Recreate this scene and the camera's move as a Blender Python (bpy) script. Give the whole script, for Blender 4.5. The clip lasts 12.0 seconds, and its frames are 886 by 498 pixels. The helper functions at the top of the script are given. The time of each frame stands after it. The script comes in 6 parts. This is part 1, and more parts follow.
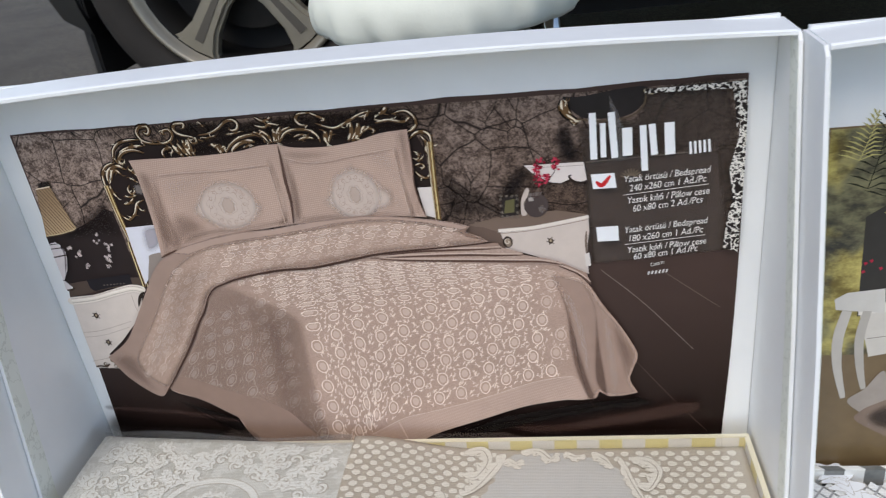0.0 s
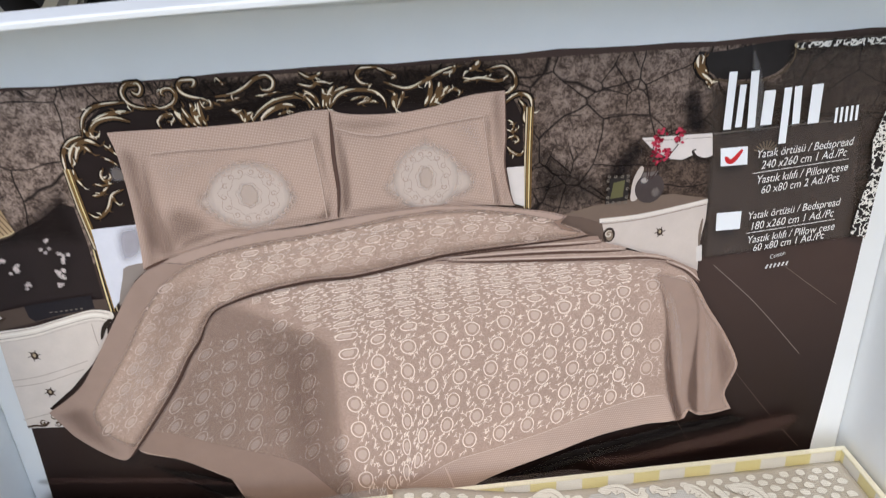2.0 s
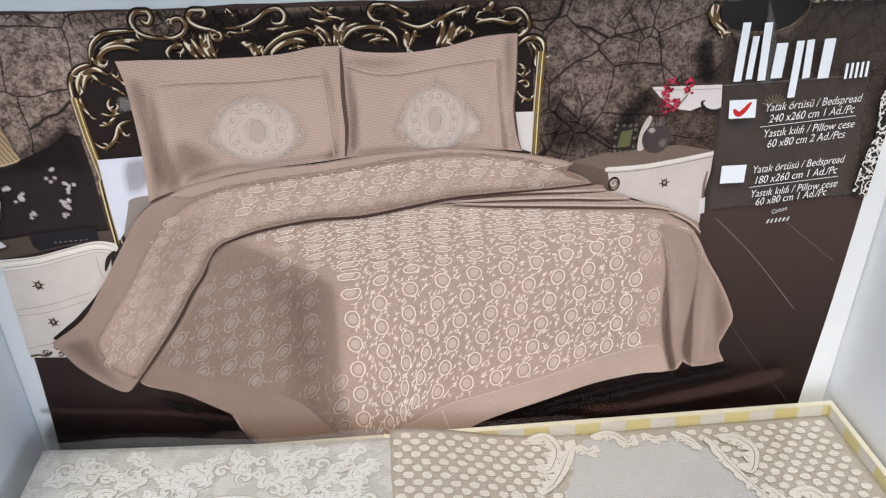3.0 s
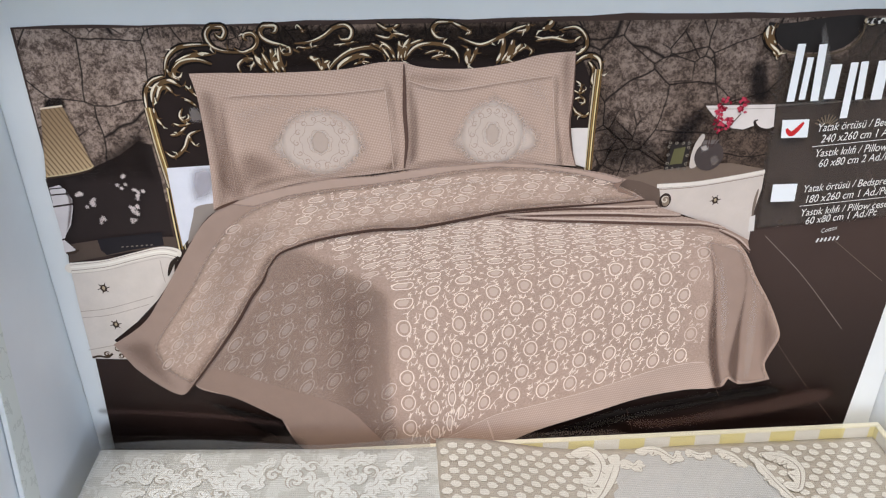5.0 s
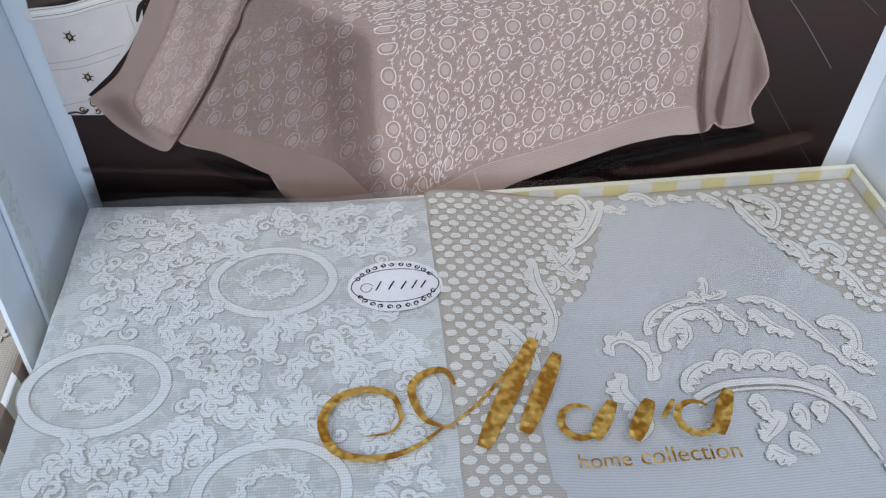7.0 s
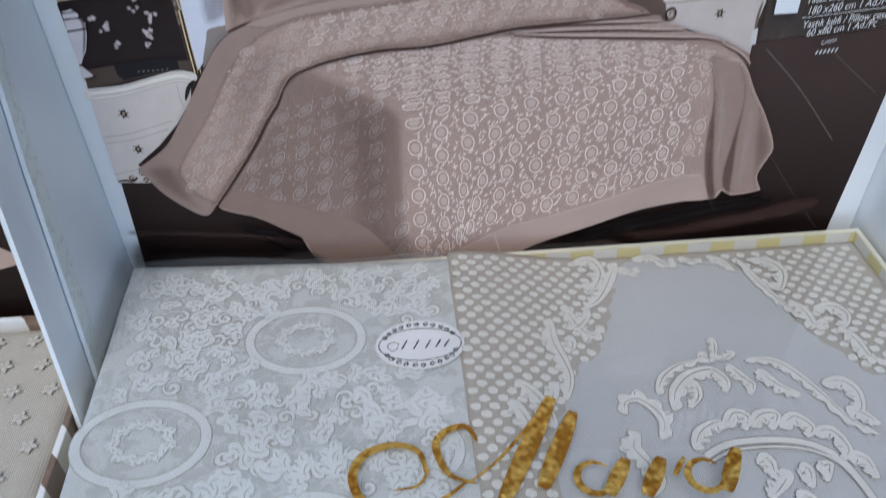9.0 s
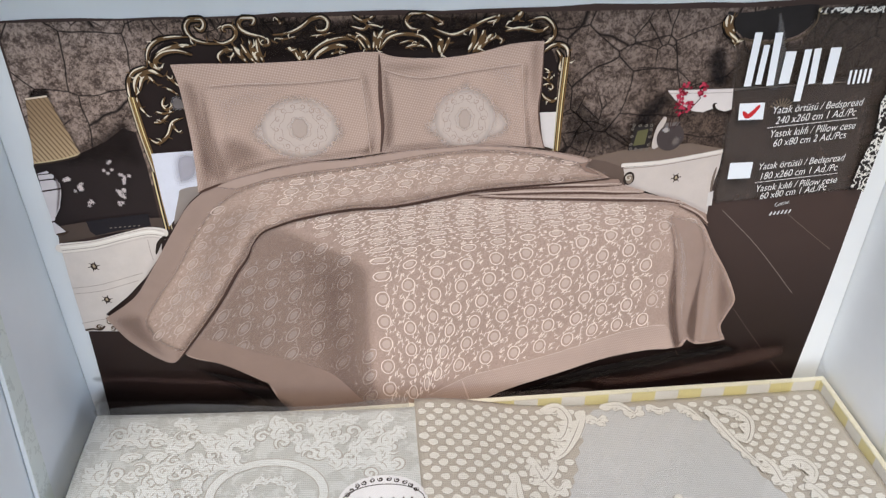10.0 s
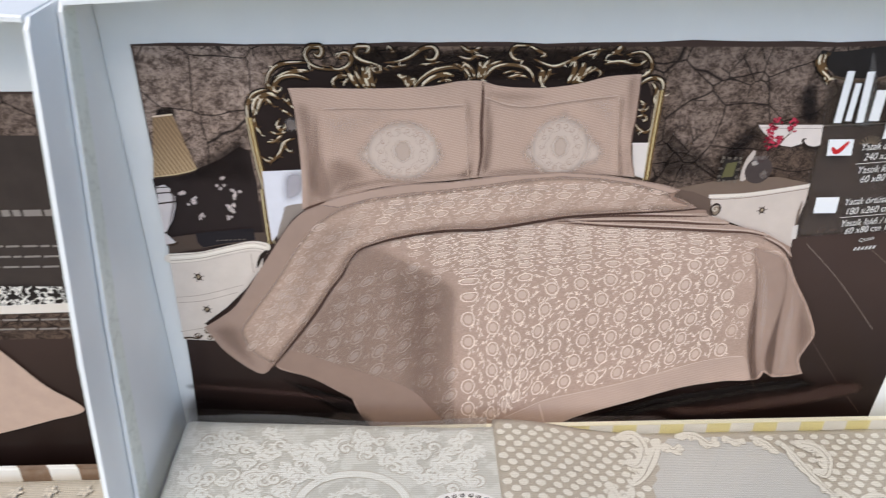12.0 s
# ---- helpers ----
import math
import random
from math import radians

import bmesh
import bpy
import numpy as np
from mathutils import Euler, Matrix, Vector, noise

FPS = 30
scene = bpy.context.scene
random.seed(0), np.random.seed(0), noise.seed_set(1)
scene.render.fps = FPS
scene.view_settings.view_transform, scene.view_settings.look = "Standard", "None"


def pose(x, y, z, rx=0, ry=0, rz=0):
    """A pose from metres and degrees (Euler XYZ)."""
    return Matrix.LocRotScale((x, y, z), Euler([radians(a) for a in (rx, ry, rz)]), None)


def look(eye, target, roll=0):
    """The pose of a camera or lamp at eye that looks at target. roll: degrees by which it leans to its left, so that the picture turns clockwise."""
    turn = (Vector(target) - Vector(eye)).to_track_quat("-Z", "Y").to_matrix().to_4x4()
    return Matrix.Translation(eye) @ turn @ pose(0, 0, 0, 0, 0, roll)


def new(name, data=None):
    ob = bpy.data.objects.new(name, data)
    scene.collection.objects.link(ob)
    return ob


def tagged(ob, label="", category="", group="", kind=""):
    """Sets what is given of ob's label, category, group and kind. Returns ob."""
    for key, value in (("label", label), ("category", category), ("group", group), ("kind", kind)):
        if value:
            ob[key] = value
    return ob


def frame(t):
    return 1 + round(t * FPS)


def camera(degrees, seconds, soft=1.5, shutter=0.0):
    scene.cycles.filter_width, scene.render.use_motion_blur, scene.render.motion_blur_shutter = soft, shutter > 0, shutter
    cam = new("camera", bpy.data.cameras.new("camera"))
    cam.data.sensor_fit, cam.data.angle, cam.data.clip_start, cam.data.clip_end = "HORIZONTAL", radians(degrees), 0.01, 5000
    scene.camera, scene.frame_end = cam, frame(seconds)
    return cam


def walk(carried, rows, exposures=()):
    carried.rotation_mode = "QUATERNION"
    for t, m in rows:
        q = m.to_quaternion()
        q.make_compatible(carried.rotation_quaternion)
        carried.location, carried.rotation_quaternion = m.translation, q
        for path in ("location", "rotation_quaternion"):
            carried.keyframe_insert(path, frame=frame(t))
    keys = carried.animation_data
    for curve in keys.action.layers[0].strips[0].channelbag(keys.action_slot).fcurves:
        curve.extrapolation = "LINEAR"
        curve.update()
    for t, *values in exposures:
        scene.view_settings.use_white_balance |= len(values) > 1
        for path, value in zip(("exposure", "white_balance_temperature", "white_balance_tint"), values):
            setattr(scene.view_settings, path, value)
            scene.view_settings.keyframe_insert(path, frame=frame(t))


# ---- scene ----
import collections

cam = camera(59.7, 12.0, 1.2, 0.35)
PATH = [
    (0, (0.126, -0.463, 0.439), (-0.177, 1.286, -0.483), -7.7),
    (0.5, (0.032, -0.465, 0.456), (0.032, 1.292, -0.499), -4.7),
    (1, (-0.011, -0.468, 0.492), (0.239, 1.166, -0.634), -0.5),
    (1.5, (-0.044, -0.399, 0.443), (0.052, 1.347, -0.529), -2.7),
    (2, (-0.03, -0.371, 0.388), (0.11, 1.404, -0.523), -2.9),
    (2.5, (-0.032, -0.364, 0.377), (0.121, 1.365, -0.615), -1.2),
    (3, (-0.038, -0.376, 0.382), (0.117, 1.345, -0.624), -0.7),
    (3.5, (-0.048, -0.386, 0.384), (0.077, 1.347, -0.605), -1.0),
    (5.5, (-0.056, -0.384, 0.381), (0.037, 1.369, -0.576), -0.3),
    (6, (-0.052, -0.378, 0.367), (0.064, 1.377, -0.586), 0.8),
    (6.5, (-0.046, -0.382, 0.369), (0.074, 1.321, -0.673), 0.3),
    (6.8, (-0.053, -0.384, 0.361), (0.075, 1.174, -0.888), -0.5),
    (7, (-0.065, -0.396, 0.358), (0.072, 1.037, -1.029), -0.6),
    (8.8, (-0.07, -0.41, 0.378), (0.024, 1.067, -0.967), -1.6),
    (9, (-0.07, -0.408, 0.386), (0.034, 1.102, -0.921), -1.3),
    (9.5, (-0.062, -0.395, 0.407), (0.071, 1.205, -0.786), -0.7),
    (10, (-0.055, -0.392, 0.417), (0.095, 1.264, -0.695), -0.0),
    (10.5, (-0.055, -0.394, 0.416), (0.114, 1.292, -0.646), 1.4),
    (11, (-0.056, -0.398, 0.411), (0.11, 1.303, -0.627), 1.8),
    (11.5, (-0.059, -0.398, 0.414), (0.072, 1.311, -0.617), 1.3),
    (12, (-0.089, -0.409, 0.418), (-0.028, 1.303, -0.612), 0.3),
]
EXPOSURES = [(0, -0.26, 6800, 10), (1.0, -0.36, 6700, 10), (1.6, -0.2, 6800, 10), (2.2, -0.06, 6850, 10), (3.7, -0.06, 6850, 10), (6.5, -0.06, 6850, 10), (7.0, -0.42, 5800, 8), (8.8, -0.62, 5750, 8), (9.5, -0.34, 6400, 10), (10.2, -0.06, 6850, 10), (12, -0.08, 6850, 10)]
walk(cam, [(t, look(eye, target, roll)) for t, eye, target, roll in PATH], EXPOSURES)

# ---- world and light ----
world = bpy.data.worlds.new("world")
scene.world = world
world.use_nodes = True
wn, wl = world.node_tree.nodes, world.node_tree.links
sky = wn.new("ShaderNodeTexSky")
sky.sky_type, sky.sun_disc = "NISHITA", False
sky.sun_elevation, sky.sun_rotation = radians(56), radians(198)
wl.new(sky.outputs[0], wn["Background"].inputs[0])
wn["Background"].inputs[1].default_value = 0.23
sun = new("sun", bpy.data.lights.new("sun", "SUN"))
sun.data.energy, sun.data.angle, sun.data.color = 2.2, radians(38), (1.0, 0.95, 0.88)
sun.matrix_world = look((-0.35, -1.1, 1.75), (0, 0, 0))


# ---- materials ----
def lin(c):
    """Linear colour from 0..255 values."""
    return tuple((v / 255 / 12.92) if v < 10.3 else ((v / 255 + 0.055) / 1.055) ** 2.4 for v in c)


class Nodes:
    """A small wrapper that adds nodes to a material."""

    def __init__(self, name, rough=0.5, metal=0.0, coat=0.0, spec=0.5):
        self.m = bpy.data.materials.new(name)
        self.m.use_nodes = True
        self.t = self.m.node_tree
        self.b = self.t.nodes["Principled BSDF"]
        self.b.inputs["Roughness"].default_value = rough
        self.b.inputs["Metallic"].default_value = metal
        self.b.inputs["Coat Weight"].default_value = coat
        self.b.inputs["Coat Roughness"].default_value = 0.12
        self.b.inputs["Specular IOR Level"].default_value = spec
        self.co = self.add("ShaderNodeTexCoord").outputs["Object"]

    def add(self, kind, **props):
        n = self.t.nodes.new(kind)
        for k, v in props.items():
            if k == "operation":
                n.operation = v
            elif k == "feature":
                n.feature = v
            elif k == "data_type":
                n.data_type = v
            elif k == "blend_type":
                n.blend_type = v
            elif k == "interpolation_type":
                n.interpolation_type = v
            elif k == "attribute_name":
                n.attribute_name = v
        return n

    def put(self, sock, v):
        if hasattr(v, "is_output"):
            self.t.links.new(v, sock)
        elif v is not None:
            sock.default_value = v

    def math(self, op, a, b=None, c=None):
        n = self.add("ShaderNodeMath", operation=op)
        for s, v in zip(n.inputs, (a, b, c)):
            self.put(s, v)
        return n.outputs[0]

    def smooth(self, v, lo, hi):
        n = self.add("ShaderNodeMapRange", interpolation_type="SMOOTHSTEP")
        self.put(n.inputs[0], v)
        n.inputs[1].default_value, n.inputs[2].default_value = lo, hi
        return n.outputs[0]

    def mix(self, f, a, b):
        n = self.add("ShaderNodeMix", data_type="RGBA")
        self.put(n.inputs[0], f)
        for s, v in ((n.inputs[6], a), (n.inputs[7], b)):
            self.put(s, (*v, 1) if isinstance(v, tuple) else v)
        return n.outputs[2]

    def noise(self, scale, detail=4, rough=0.55, co=None, stretch=None):
        n = self.add("ShaderNodeTexNoise")
        src = co or self.co
        if stretch:
            mp = self.add("ShaderNodeMapping")
            mp.inputs["Scale"].default_value = stretch
            self.put(mp.inputs[0], src)
            src = mp.outputs[0]
        self.put(n.inputs["Vector"], src)
        n.inputs["Scale"].default_value, n.inputs["Detail"].default_value, n.inputs["Roughness"].default_value = scale, detail, rough
        return n.outputs[0]

    def voro(self, scale, feature="F1", co=None, rnd=1.0):
        n = self.add("ShaderNodeTexVoronoi", feature=feature)
        self.put(n.inputs["Vector"], co or self.co)
        n.inputs["Scale"].default_value, n.inputs["Randomness"].default_value = scale, rnd
        return n.outputs["Distance"]

    def xyz(self):
        n = self.add("ShaderNodeSeparateXYZ")
        self.put(n.inputs[0], self.co)
        return n.outputs

    def bump(self, h, strength, dist=0.001):
        n = self.add("ShaderNodeBump")
        n.inputs["Strength"].default_value, n.inputs["Distance"].default_value = strength, dist
        self.put(n.inputs["Height"], h)
        self.put(self.b.inputs["Normal"], n.outputs[0])

    def colour(self, v):
        self.put(self.b.inputs["Base Color"], (*v, 1) if isinstance(v, tuple) else v)
        return self.m

    def feather(self, full=1.0):
        """The surface fades out towards the rim by the attribute 'fade'."""
        at = self.add("ShaderNodeAttribute", attribute_name="fade")
        tr, mx = self.add("ShaderNodeBsdfTransparent"), self.add("ShaderNodeMixShader")
        self.put(mx.inputs[0], self.math("MULTIPLY", at.outputs["Fac"], full))
        self.put(mx.inputs[1], tr.outputs[0])
        self.put(mx.inputs[2], self.b.outputs[0])
        self.put(self.t.nodes["Material Output"].inputs[0], mx.outputs[0])
        return self


MATS = {}


def ink(c, var=0.12, soft=False):
    """A printed colour under glossy lamination; c in 0..255."""
    key = (c, var, soft)
    if key not in MATS:
        n = Nodes("print_ink", 0.55, 0, 0.1, 0.15)
        a = lin(c)
        lo, hi = tuple(v * (1 - var) for v in a), tuple(v * (1 + var) for v in a)
        f = n.mix(n.noise(90, 5), lo, hi)
        g = n.math("MULTIPLY", n.noise(900, 2), 0.25)
        n.colour(n.mix(g, f, tuple(v * 0.8 for v in a)))
        if soft:
            n.feather(1.0 if soft is True else soft)
        MATS[key] = n.m
    return MATS[key]


def paint(name, c, var=0.08, rough=0.6, scale=40, bump=0.0, metal=0.0, coat=0.0, bscale=400):
    n = Nodes(name, rough, metal, coat)
    a = lin(c)
    f = n.mix(n.noise(scale, 6), tuple(v * (1 - var) for v in a), tuple(min(1, v * (1 + var)) for v in a))
    if bump:
        n.bump(n.noise(bscale, 4), bump)
    return n.colour(f)


def stone_print():
    """Print of a rough brown wall of broken stone with dark joints and pale scratches."""
    n = Nodes("stone_wall_print", 0.55, 0, 0.1, 0.15)
    warp = n.add("ShaderNodeMix", data_type="VECTOR")
    warp.inputs[0].default_value = 0.008
    n.put(warp.inputs[4], n.co)
    nz = n.add("ShaderNodeTexNoise")
    nz.inputs["Scale"].default_value = 30
    n.put(nz.inputs["Vector"], n.co)
    n.put(warp.inputs[5], nz.outputs[1])
    w = warp.outputs[1]
    e = n.voro(34, "DISTANCE_TO_EDGE", w)
    cells = n.add("ShaderNodeTexVoronoi")
    cells.inputs["Scale"].default_value = 34
    n.put(cells.inputs["Vector"], w)
    tone = n.add("ShaderNodeSeparateColor")
    n.put(tone.inputs[0], cells.outputs["Color"])
    grain = n.math("ADD", n.math("MULTIPLY", n.noise(650, 10, 0.9), 0.5), n.math("MULTIPLY", n.noise(170, 8, 0.85), 0.5))
    g = n.smooth(grain, 0.44, 0.57)
    base = n.mix(g, lin((51, 39, 33)), lin((150, 127, 112)))
    base = n.mix(n.math("MULTIPLY", tone.outputs[0], 0.55), base, n.mix(g, lin((34, 25, 21)), lin((109, 88, 75))))
    base = n.mix(n.smooth(n.noise(9, 3), 0.48, 0.66), base, n.mix(g, lin((86, 70, 62)), lin((192, 169, 155))))
    base = n.mix(n.math("MULTIPLY", n.smooth(n.xyz()[0], -0.06, 0.06), 0.45), base, lin((36, 25, 19)))
    base = n.mix(n.math("MULTIPLY", n.smooth(n.math("MULTIPLY", n.xyz()[0], -1.0), 0.12, 0.22), 0.3), base, n.mix(g, lin((100, 83, 74)), lin((208, 187, 175))))
    cracks = n.voro(82, "DISTANCE_TO_EDGE", w)
    base = n.mix(n.math("MULTIPLY", n.math("SUBTRACT", 1.0, n.smooth(cracks, 0.0, 0.05)), n.smooth(n.noise(24, 2), 0.5, 0.6)), base, lin((30, 22, 19)))
    base = n.mix(n.math("SUBTRACT", 1.0, n.smooth(e, 0.0, 0.022)), base, lin((28, 20, 17)))
    pale = n.math("SUBTRACT", 1.0, n.smooth(n.math("ABSOLUTE", n.math("SUBTRACT", e, 0.05)), 0.0, 0.012))
    return n.colour(n.mix(n.math("MULTIPLY", n.math("MULTIPLY", pale, n.smooth(n.noise(16, 2), 0.5, 0.6)), 0.5), base, lin((150, 131, 118))))


def spread_ground(tone, soft=False):
    """Print of jacquard cloth: a speckled ground with fine dark contour lines."""
    n = Nodes("bedspread_print", 0.55, 0, 0.1, 0.15)
    a = lin(tone)
    ground = n.mix(n.smooth(n.noise(16, 3), 0.3, 0.7), tuple(q * 0.92 for q in a), tuple(q * 1.08 for q in a))
    fine = n.math("ABSOLUTE", n.math("SUBTRACT", n.noise(620, 2), 0.5))
    ground = n.mix(n.math("MULTIPLY", n.math("SUBTRACT", 1.0, n.smooth(fine, 0.01, 0.05)), 0.5), ground, tuple(q * 0.55 for q in a))
    light = n.smooth(n.noise(760, 2, 0.5, None, (1, 1, 1.3)), 0.56, 0.66)
    ground = n.mix(n.math("MULTIPLY", light, 0.3), ground, lin((216, 196, 182)))
    n.colour(n.mix(n.math("MULTIPLY", n.noise(1600, 2), 0.2), ground, tuple(q * 0.66 for q in a)))
    return n.feather().m if soft else n.m


def dotted_print(tone):
    """Print of cotton with a fine slanting honeycomb weave."""
    n = Nodes("pillow_print", 0.55, 0, 0.1, 0.15)
    x, y, z = n.xyz()
    u = n.math("SINE", n.math("MULTIPLY", n.math("ADD", x, n.math("MULTIPLY", z, 0.45)), 2700.0))
    v = n.math("SINE", n.math("MULTIPLY", n.math("SUBTRACT", z, n.math("MULTIPLY", x, 0.55)), 3000.0))
    d = n.math("MULTIPLY", u, v)
    a = lin(tone)
    base = n.mix(n.smooth(n.noise(13, 3), 0.3, 0.7), tuple(q * 0.9 for q in a), tuple(q * 1.08 for q in a))
    base = n.mix(n.math("MULTIPLY", n.smooth(d, 0.05, 0.7), 0.34), base, lin((222, 203, 189)))
    return n.colour(n.mix(n.math("MULTIPLY", n.smooth(n.math("MULTIPLY", d, -1.0), 0.1, 0.8), 0.26), base, tuple(q * 0.6 for q in a)))


def floor_print():
    n = Nodes("floor_print", 0.5, 0, 0.1, 0.15)
    z = n.xyz()[2]
    f = n.smooth(z, 0.02, 0.2)
    c = n.mix(f, lin((18, 7, 5)), lin((76, 60, 54)))
    return n.colour(n.mix(n.math("MULTIPLY", n.noise(30, 3), 0.4), c, lin((50, 35, 31))))


def pleat_print():
    n = Nodes("lampshade_print", 0.55, 0, 0.1, 0.15)
    x, y, z = n.xyz()
    w = n.math("SINE", n.math("MULTIPLY", n.math("ADD", x, n.math("MULTIPLY", z, 0.5)), 2600.0))
    base = n.mix(n.smooth(z, 0.2, 0.26), lin((206, 178, 140)), lin((150, 124, 96)))
    return n.colour(n.mix(n.smooth(w, 0.2, 1.0), base, lin((112, 90, 68))))


def lace_print():
    """Print of a carved black and white ornament strip."""
    n = Nodes("lace_border_print", 0.55, 0, 0.1, 0.15)
    v = n.math("ABSOLUTE", n.math("SUBTRACT", n.noise(230, 2), 0.5))
    return n.colour(n.mix(n.smooth(v, 0.02, 0.07), lin((226, 222, 214)), lin((34, 28, 26))))


def paper(name, c, emboss=False):
    """Glossy coated board, faintly marked."""
    n = Nodes(name, 0.42, 0, 0.08)
    a = lin(c)
    f = n.mix(n.smooth(n.noise(9, 5), 0.35, 0.7), tuple(q * 0.93 for q in a), a)
    dirt = n.smooth(n.noise(60, 8, 0.7), 0.66, 0.8)
    f = n.mix(n.math("MULTIPLY", dirt, 0.16), f, lin((168, 164, 150)))
    if emboss:
        s = n.math("ABSOLUTE", n.math("SUBTRACT", n.noise(95, 3), 0.5))
        f = n.mix(n.math("MULTIPLY", n.math("SUBTRACT", 1.0, n.smooth(s, 0.01, 0.03)), 0.5), f, lin((196, 200, 190)))
    n.bump(n.noise(35, 6), 0.15, 0.002)
    return n.colour(f)


def striped(name, c1, c2, period):
    """Board printed with broad stripes and a fine weave between them."""
    n = Nodes(name, 0.5)
    s = n.xyz()
    q = n.math("ADD", s[0], s[1])
    ph = n.math("FRACT", n.math("DIVIDE", q, period))
    f = n.math("GREATER_THAN", ph, 0.5)
    c = n.mix(f, lin(c1), lin(c2))
    return n.colour(n.mix(n.math("MULTIPLY", n.noise(160, 5), 0.3), c, lin((222, 218, 206))))


def fabric(name, c1, c2, scale=1.0, amount=1.0, rough=0.75):
    """Jacquard cloth: fine ribs across and a woven damask figure."""
    n = Nodes(name, rough, 0, 0, 0.25)
    x, y, z = n.xyz()
    warp = n.math("ADD", y, n.math("MULTIPLY", n.math("SUBTRACT", n.noise(60, 3), 0.5), 0.0012))
    rib = n.math("SINE", n.math("MULTIPLY", warp, 4300.0))
    cross = n.math("SINE", n.math("MULTIPLY", x, 5200.0))
    fig = n.noise(62 * scale, 3, 0.5)
    lines = n.math("ABSOLUTE", n.math("SUBTRACT", n.noise(75 * scale, 2), 0.5))
    figure = n.math("MAXIMUM", n.smooth(fig, 0.5, 0.54), n.math("SUBTRACT", 1.0, n.smooth(lines, 0.012, 0.03)))
    figure = n.math("MULTIPLY", figure, amount)
    c = n.mix(figure, lin(c1), lin(c2))
    c = n.mix(n.math("MULTIPLY", n.smooth(rib, -0.2, 1.0), 0.42), c, tuple(v * 0.6 for v in lin(c1)))
    c = n.mix(n.math("MULTIPLY", n.noise(900, 3), 0.16), c, tuple(v * 0.55 for v in lin(c1)))
    n.bump(n.math("ADD", n.math("MULTIPLY", n.math("ADD", rib, cross), 0.3), n.math("MULTIPLY", figure, 0.5)), 0.4, 0.0004)
    return n.colour(c)


def asphalt():
    n = Nodes("asphalt", 0.85)
    g = n.noise(260, 8, 0.75)
    c = n.mix(n.smooth(g, 0.35, 0.7), lin((40, 36, 31)), lin((124, 115, 101)))
    c = n.mix(n.smooth(n.noise(3.5, 5), 0.4, 0.65), c, n.mix(0.5, c, lin((60, 55, 47))))
    c = n.mix(n.math("MULTIPLY", n.smooth(n.noise(70, 6, 0.8), 0.45, 0.62), 0.45), c, lin((44, 39, 34)))
    chips = n.math("GREATER_THAN", n.noise(120, 2), 0.72)
    c = n.mix(chips, c, lin((130, 126, 118)))
    n.bump(g, 0.6, 0.004)
    return n.colour(c)


WHITE = paper("white_board", (236, 238, 238))
WRAP = paper("wrapped_board_edge", (232, 236, 228), True)
ASPHALT = asphalt()


# ---- mesh helpers ----
def part(name, bm, material, parent=None, label="", smooth=False):
    me = bpy.data.meshes.new(name)
    bm.normal_update()
    bm.to_mesh(me)
    bm.free()
    if material:
        me.materials.append(material)
    if smooth:
        for f in me.polygons:
            f.use_smooth = True
    ob = new(name, me)
    if parent:
        ob.parent = parent
    return tagged(ob, label)


def thing(name, label, category, at=(0, 0, 0), group="", kind=""):
    ob = new(name)
    ob.location = at
    return tagged(ob, label, category, group, kind)


def box(bm, lo, hi, bevel=0.0):
    geo = bmesh.ops.create_cube(bm, size=1)
    c = [(a + b) / 2 for a, b in zip(lo, hi)]
    for v in geo["verts"]:
        v.co = Vector([c[i] + v.co[i] * (hi[i] - lo[i]) for i in range(3)])
    if bevel:
        es = list({e for v in geo["verts"] for e in v.link_edges})
        bmesh.ops.bevel(bm, geom=es, offset=bevel, segments=2, affect="EDGES")
    return bm


def slab(outline, to3, depth_vec):
    """A closed outline (2D) placed by to3 and given thickness along depth_vec."""
    bm = bmesh.new()
    vs = [bm.verts.new(to3(*p)) for p in outline]
    f = bm.faces.new(vs)
    r = bmesh.ops.extrude_face_region(bm, geom=[f])
    bmesh.ops.translate(bm, vec=depth_vec, verts=[v for v in r["geom"] if isinstance(v, bmesh.types.BMVert)])
    bmesh.ops.recalc_face_normals(bm, faces=bm.faces)
    return bm


def curve_through(pts, closed=False, steps=6):
    """A smooth line through control points."""
    out, n = [], len(pts)
    for i in range(n if closed else n - 1):
        p = [pts[(i + k) % n] if closed else pts[min(max(i + k, 0), n - 1)] for k in (-1, 0, 1, 2)]
        for s in range(steps):
            t = s / steps
            out.append(tuple(0.5 * (2 * p[1][a] + (p[2][a] - p[0][a]) * t + (2 * p[0][a] - 5 * p[1][a] + 4 * p[2][a] - p[3][a]) * t * t
                                    + (3 * p[1][a] - p[0][a] - 3 * p[2][a] + p[3][a]) * t ** 3) for a in (0, 1)))
    if not closed:
        out.append(tuple(pts[-1]))
    return out


def area(o):
    return sum(a[0] * b[1] - b[0] * a[1] for a, b in zip(o, o[1:] + o[:1])) / 2


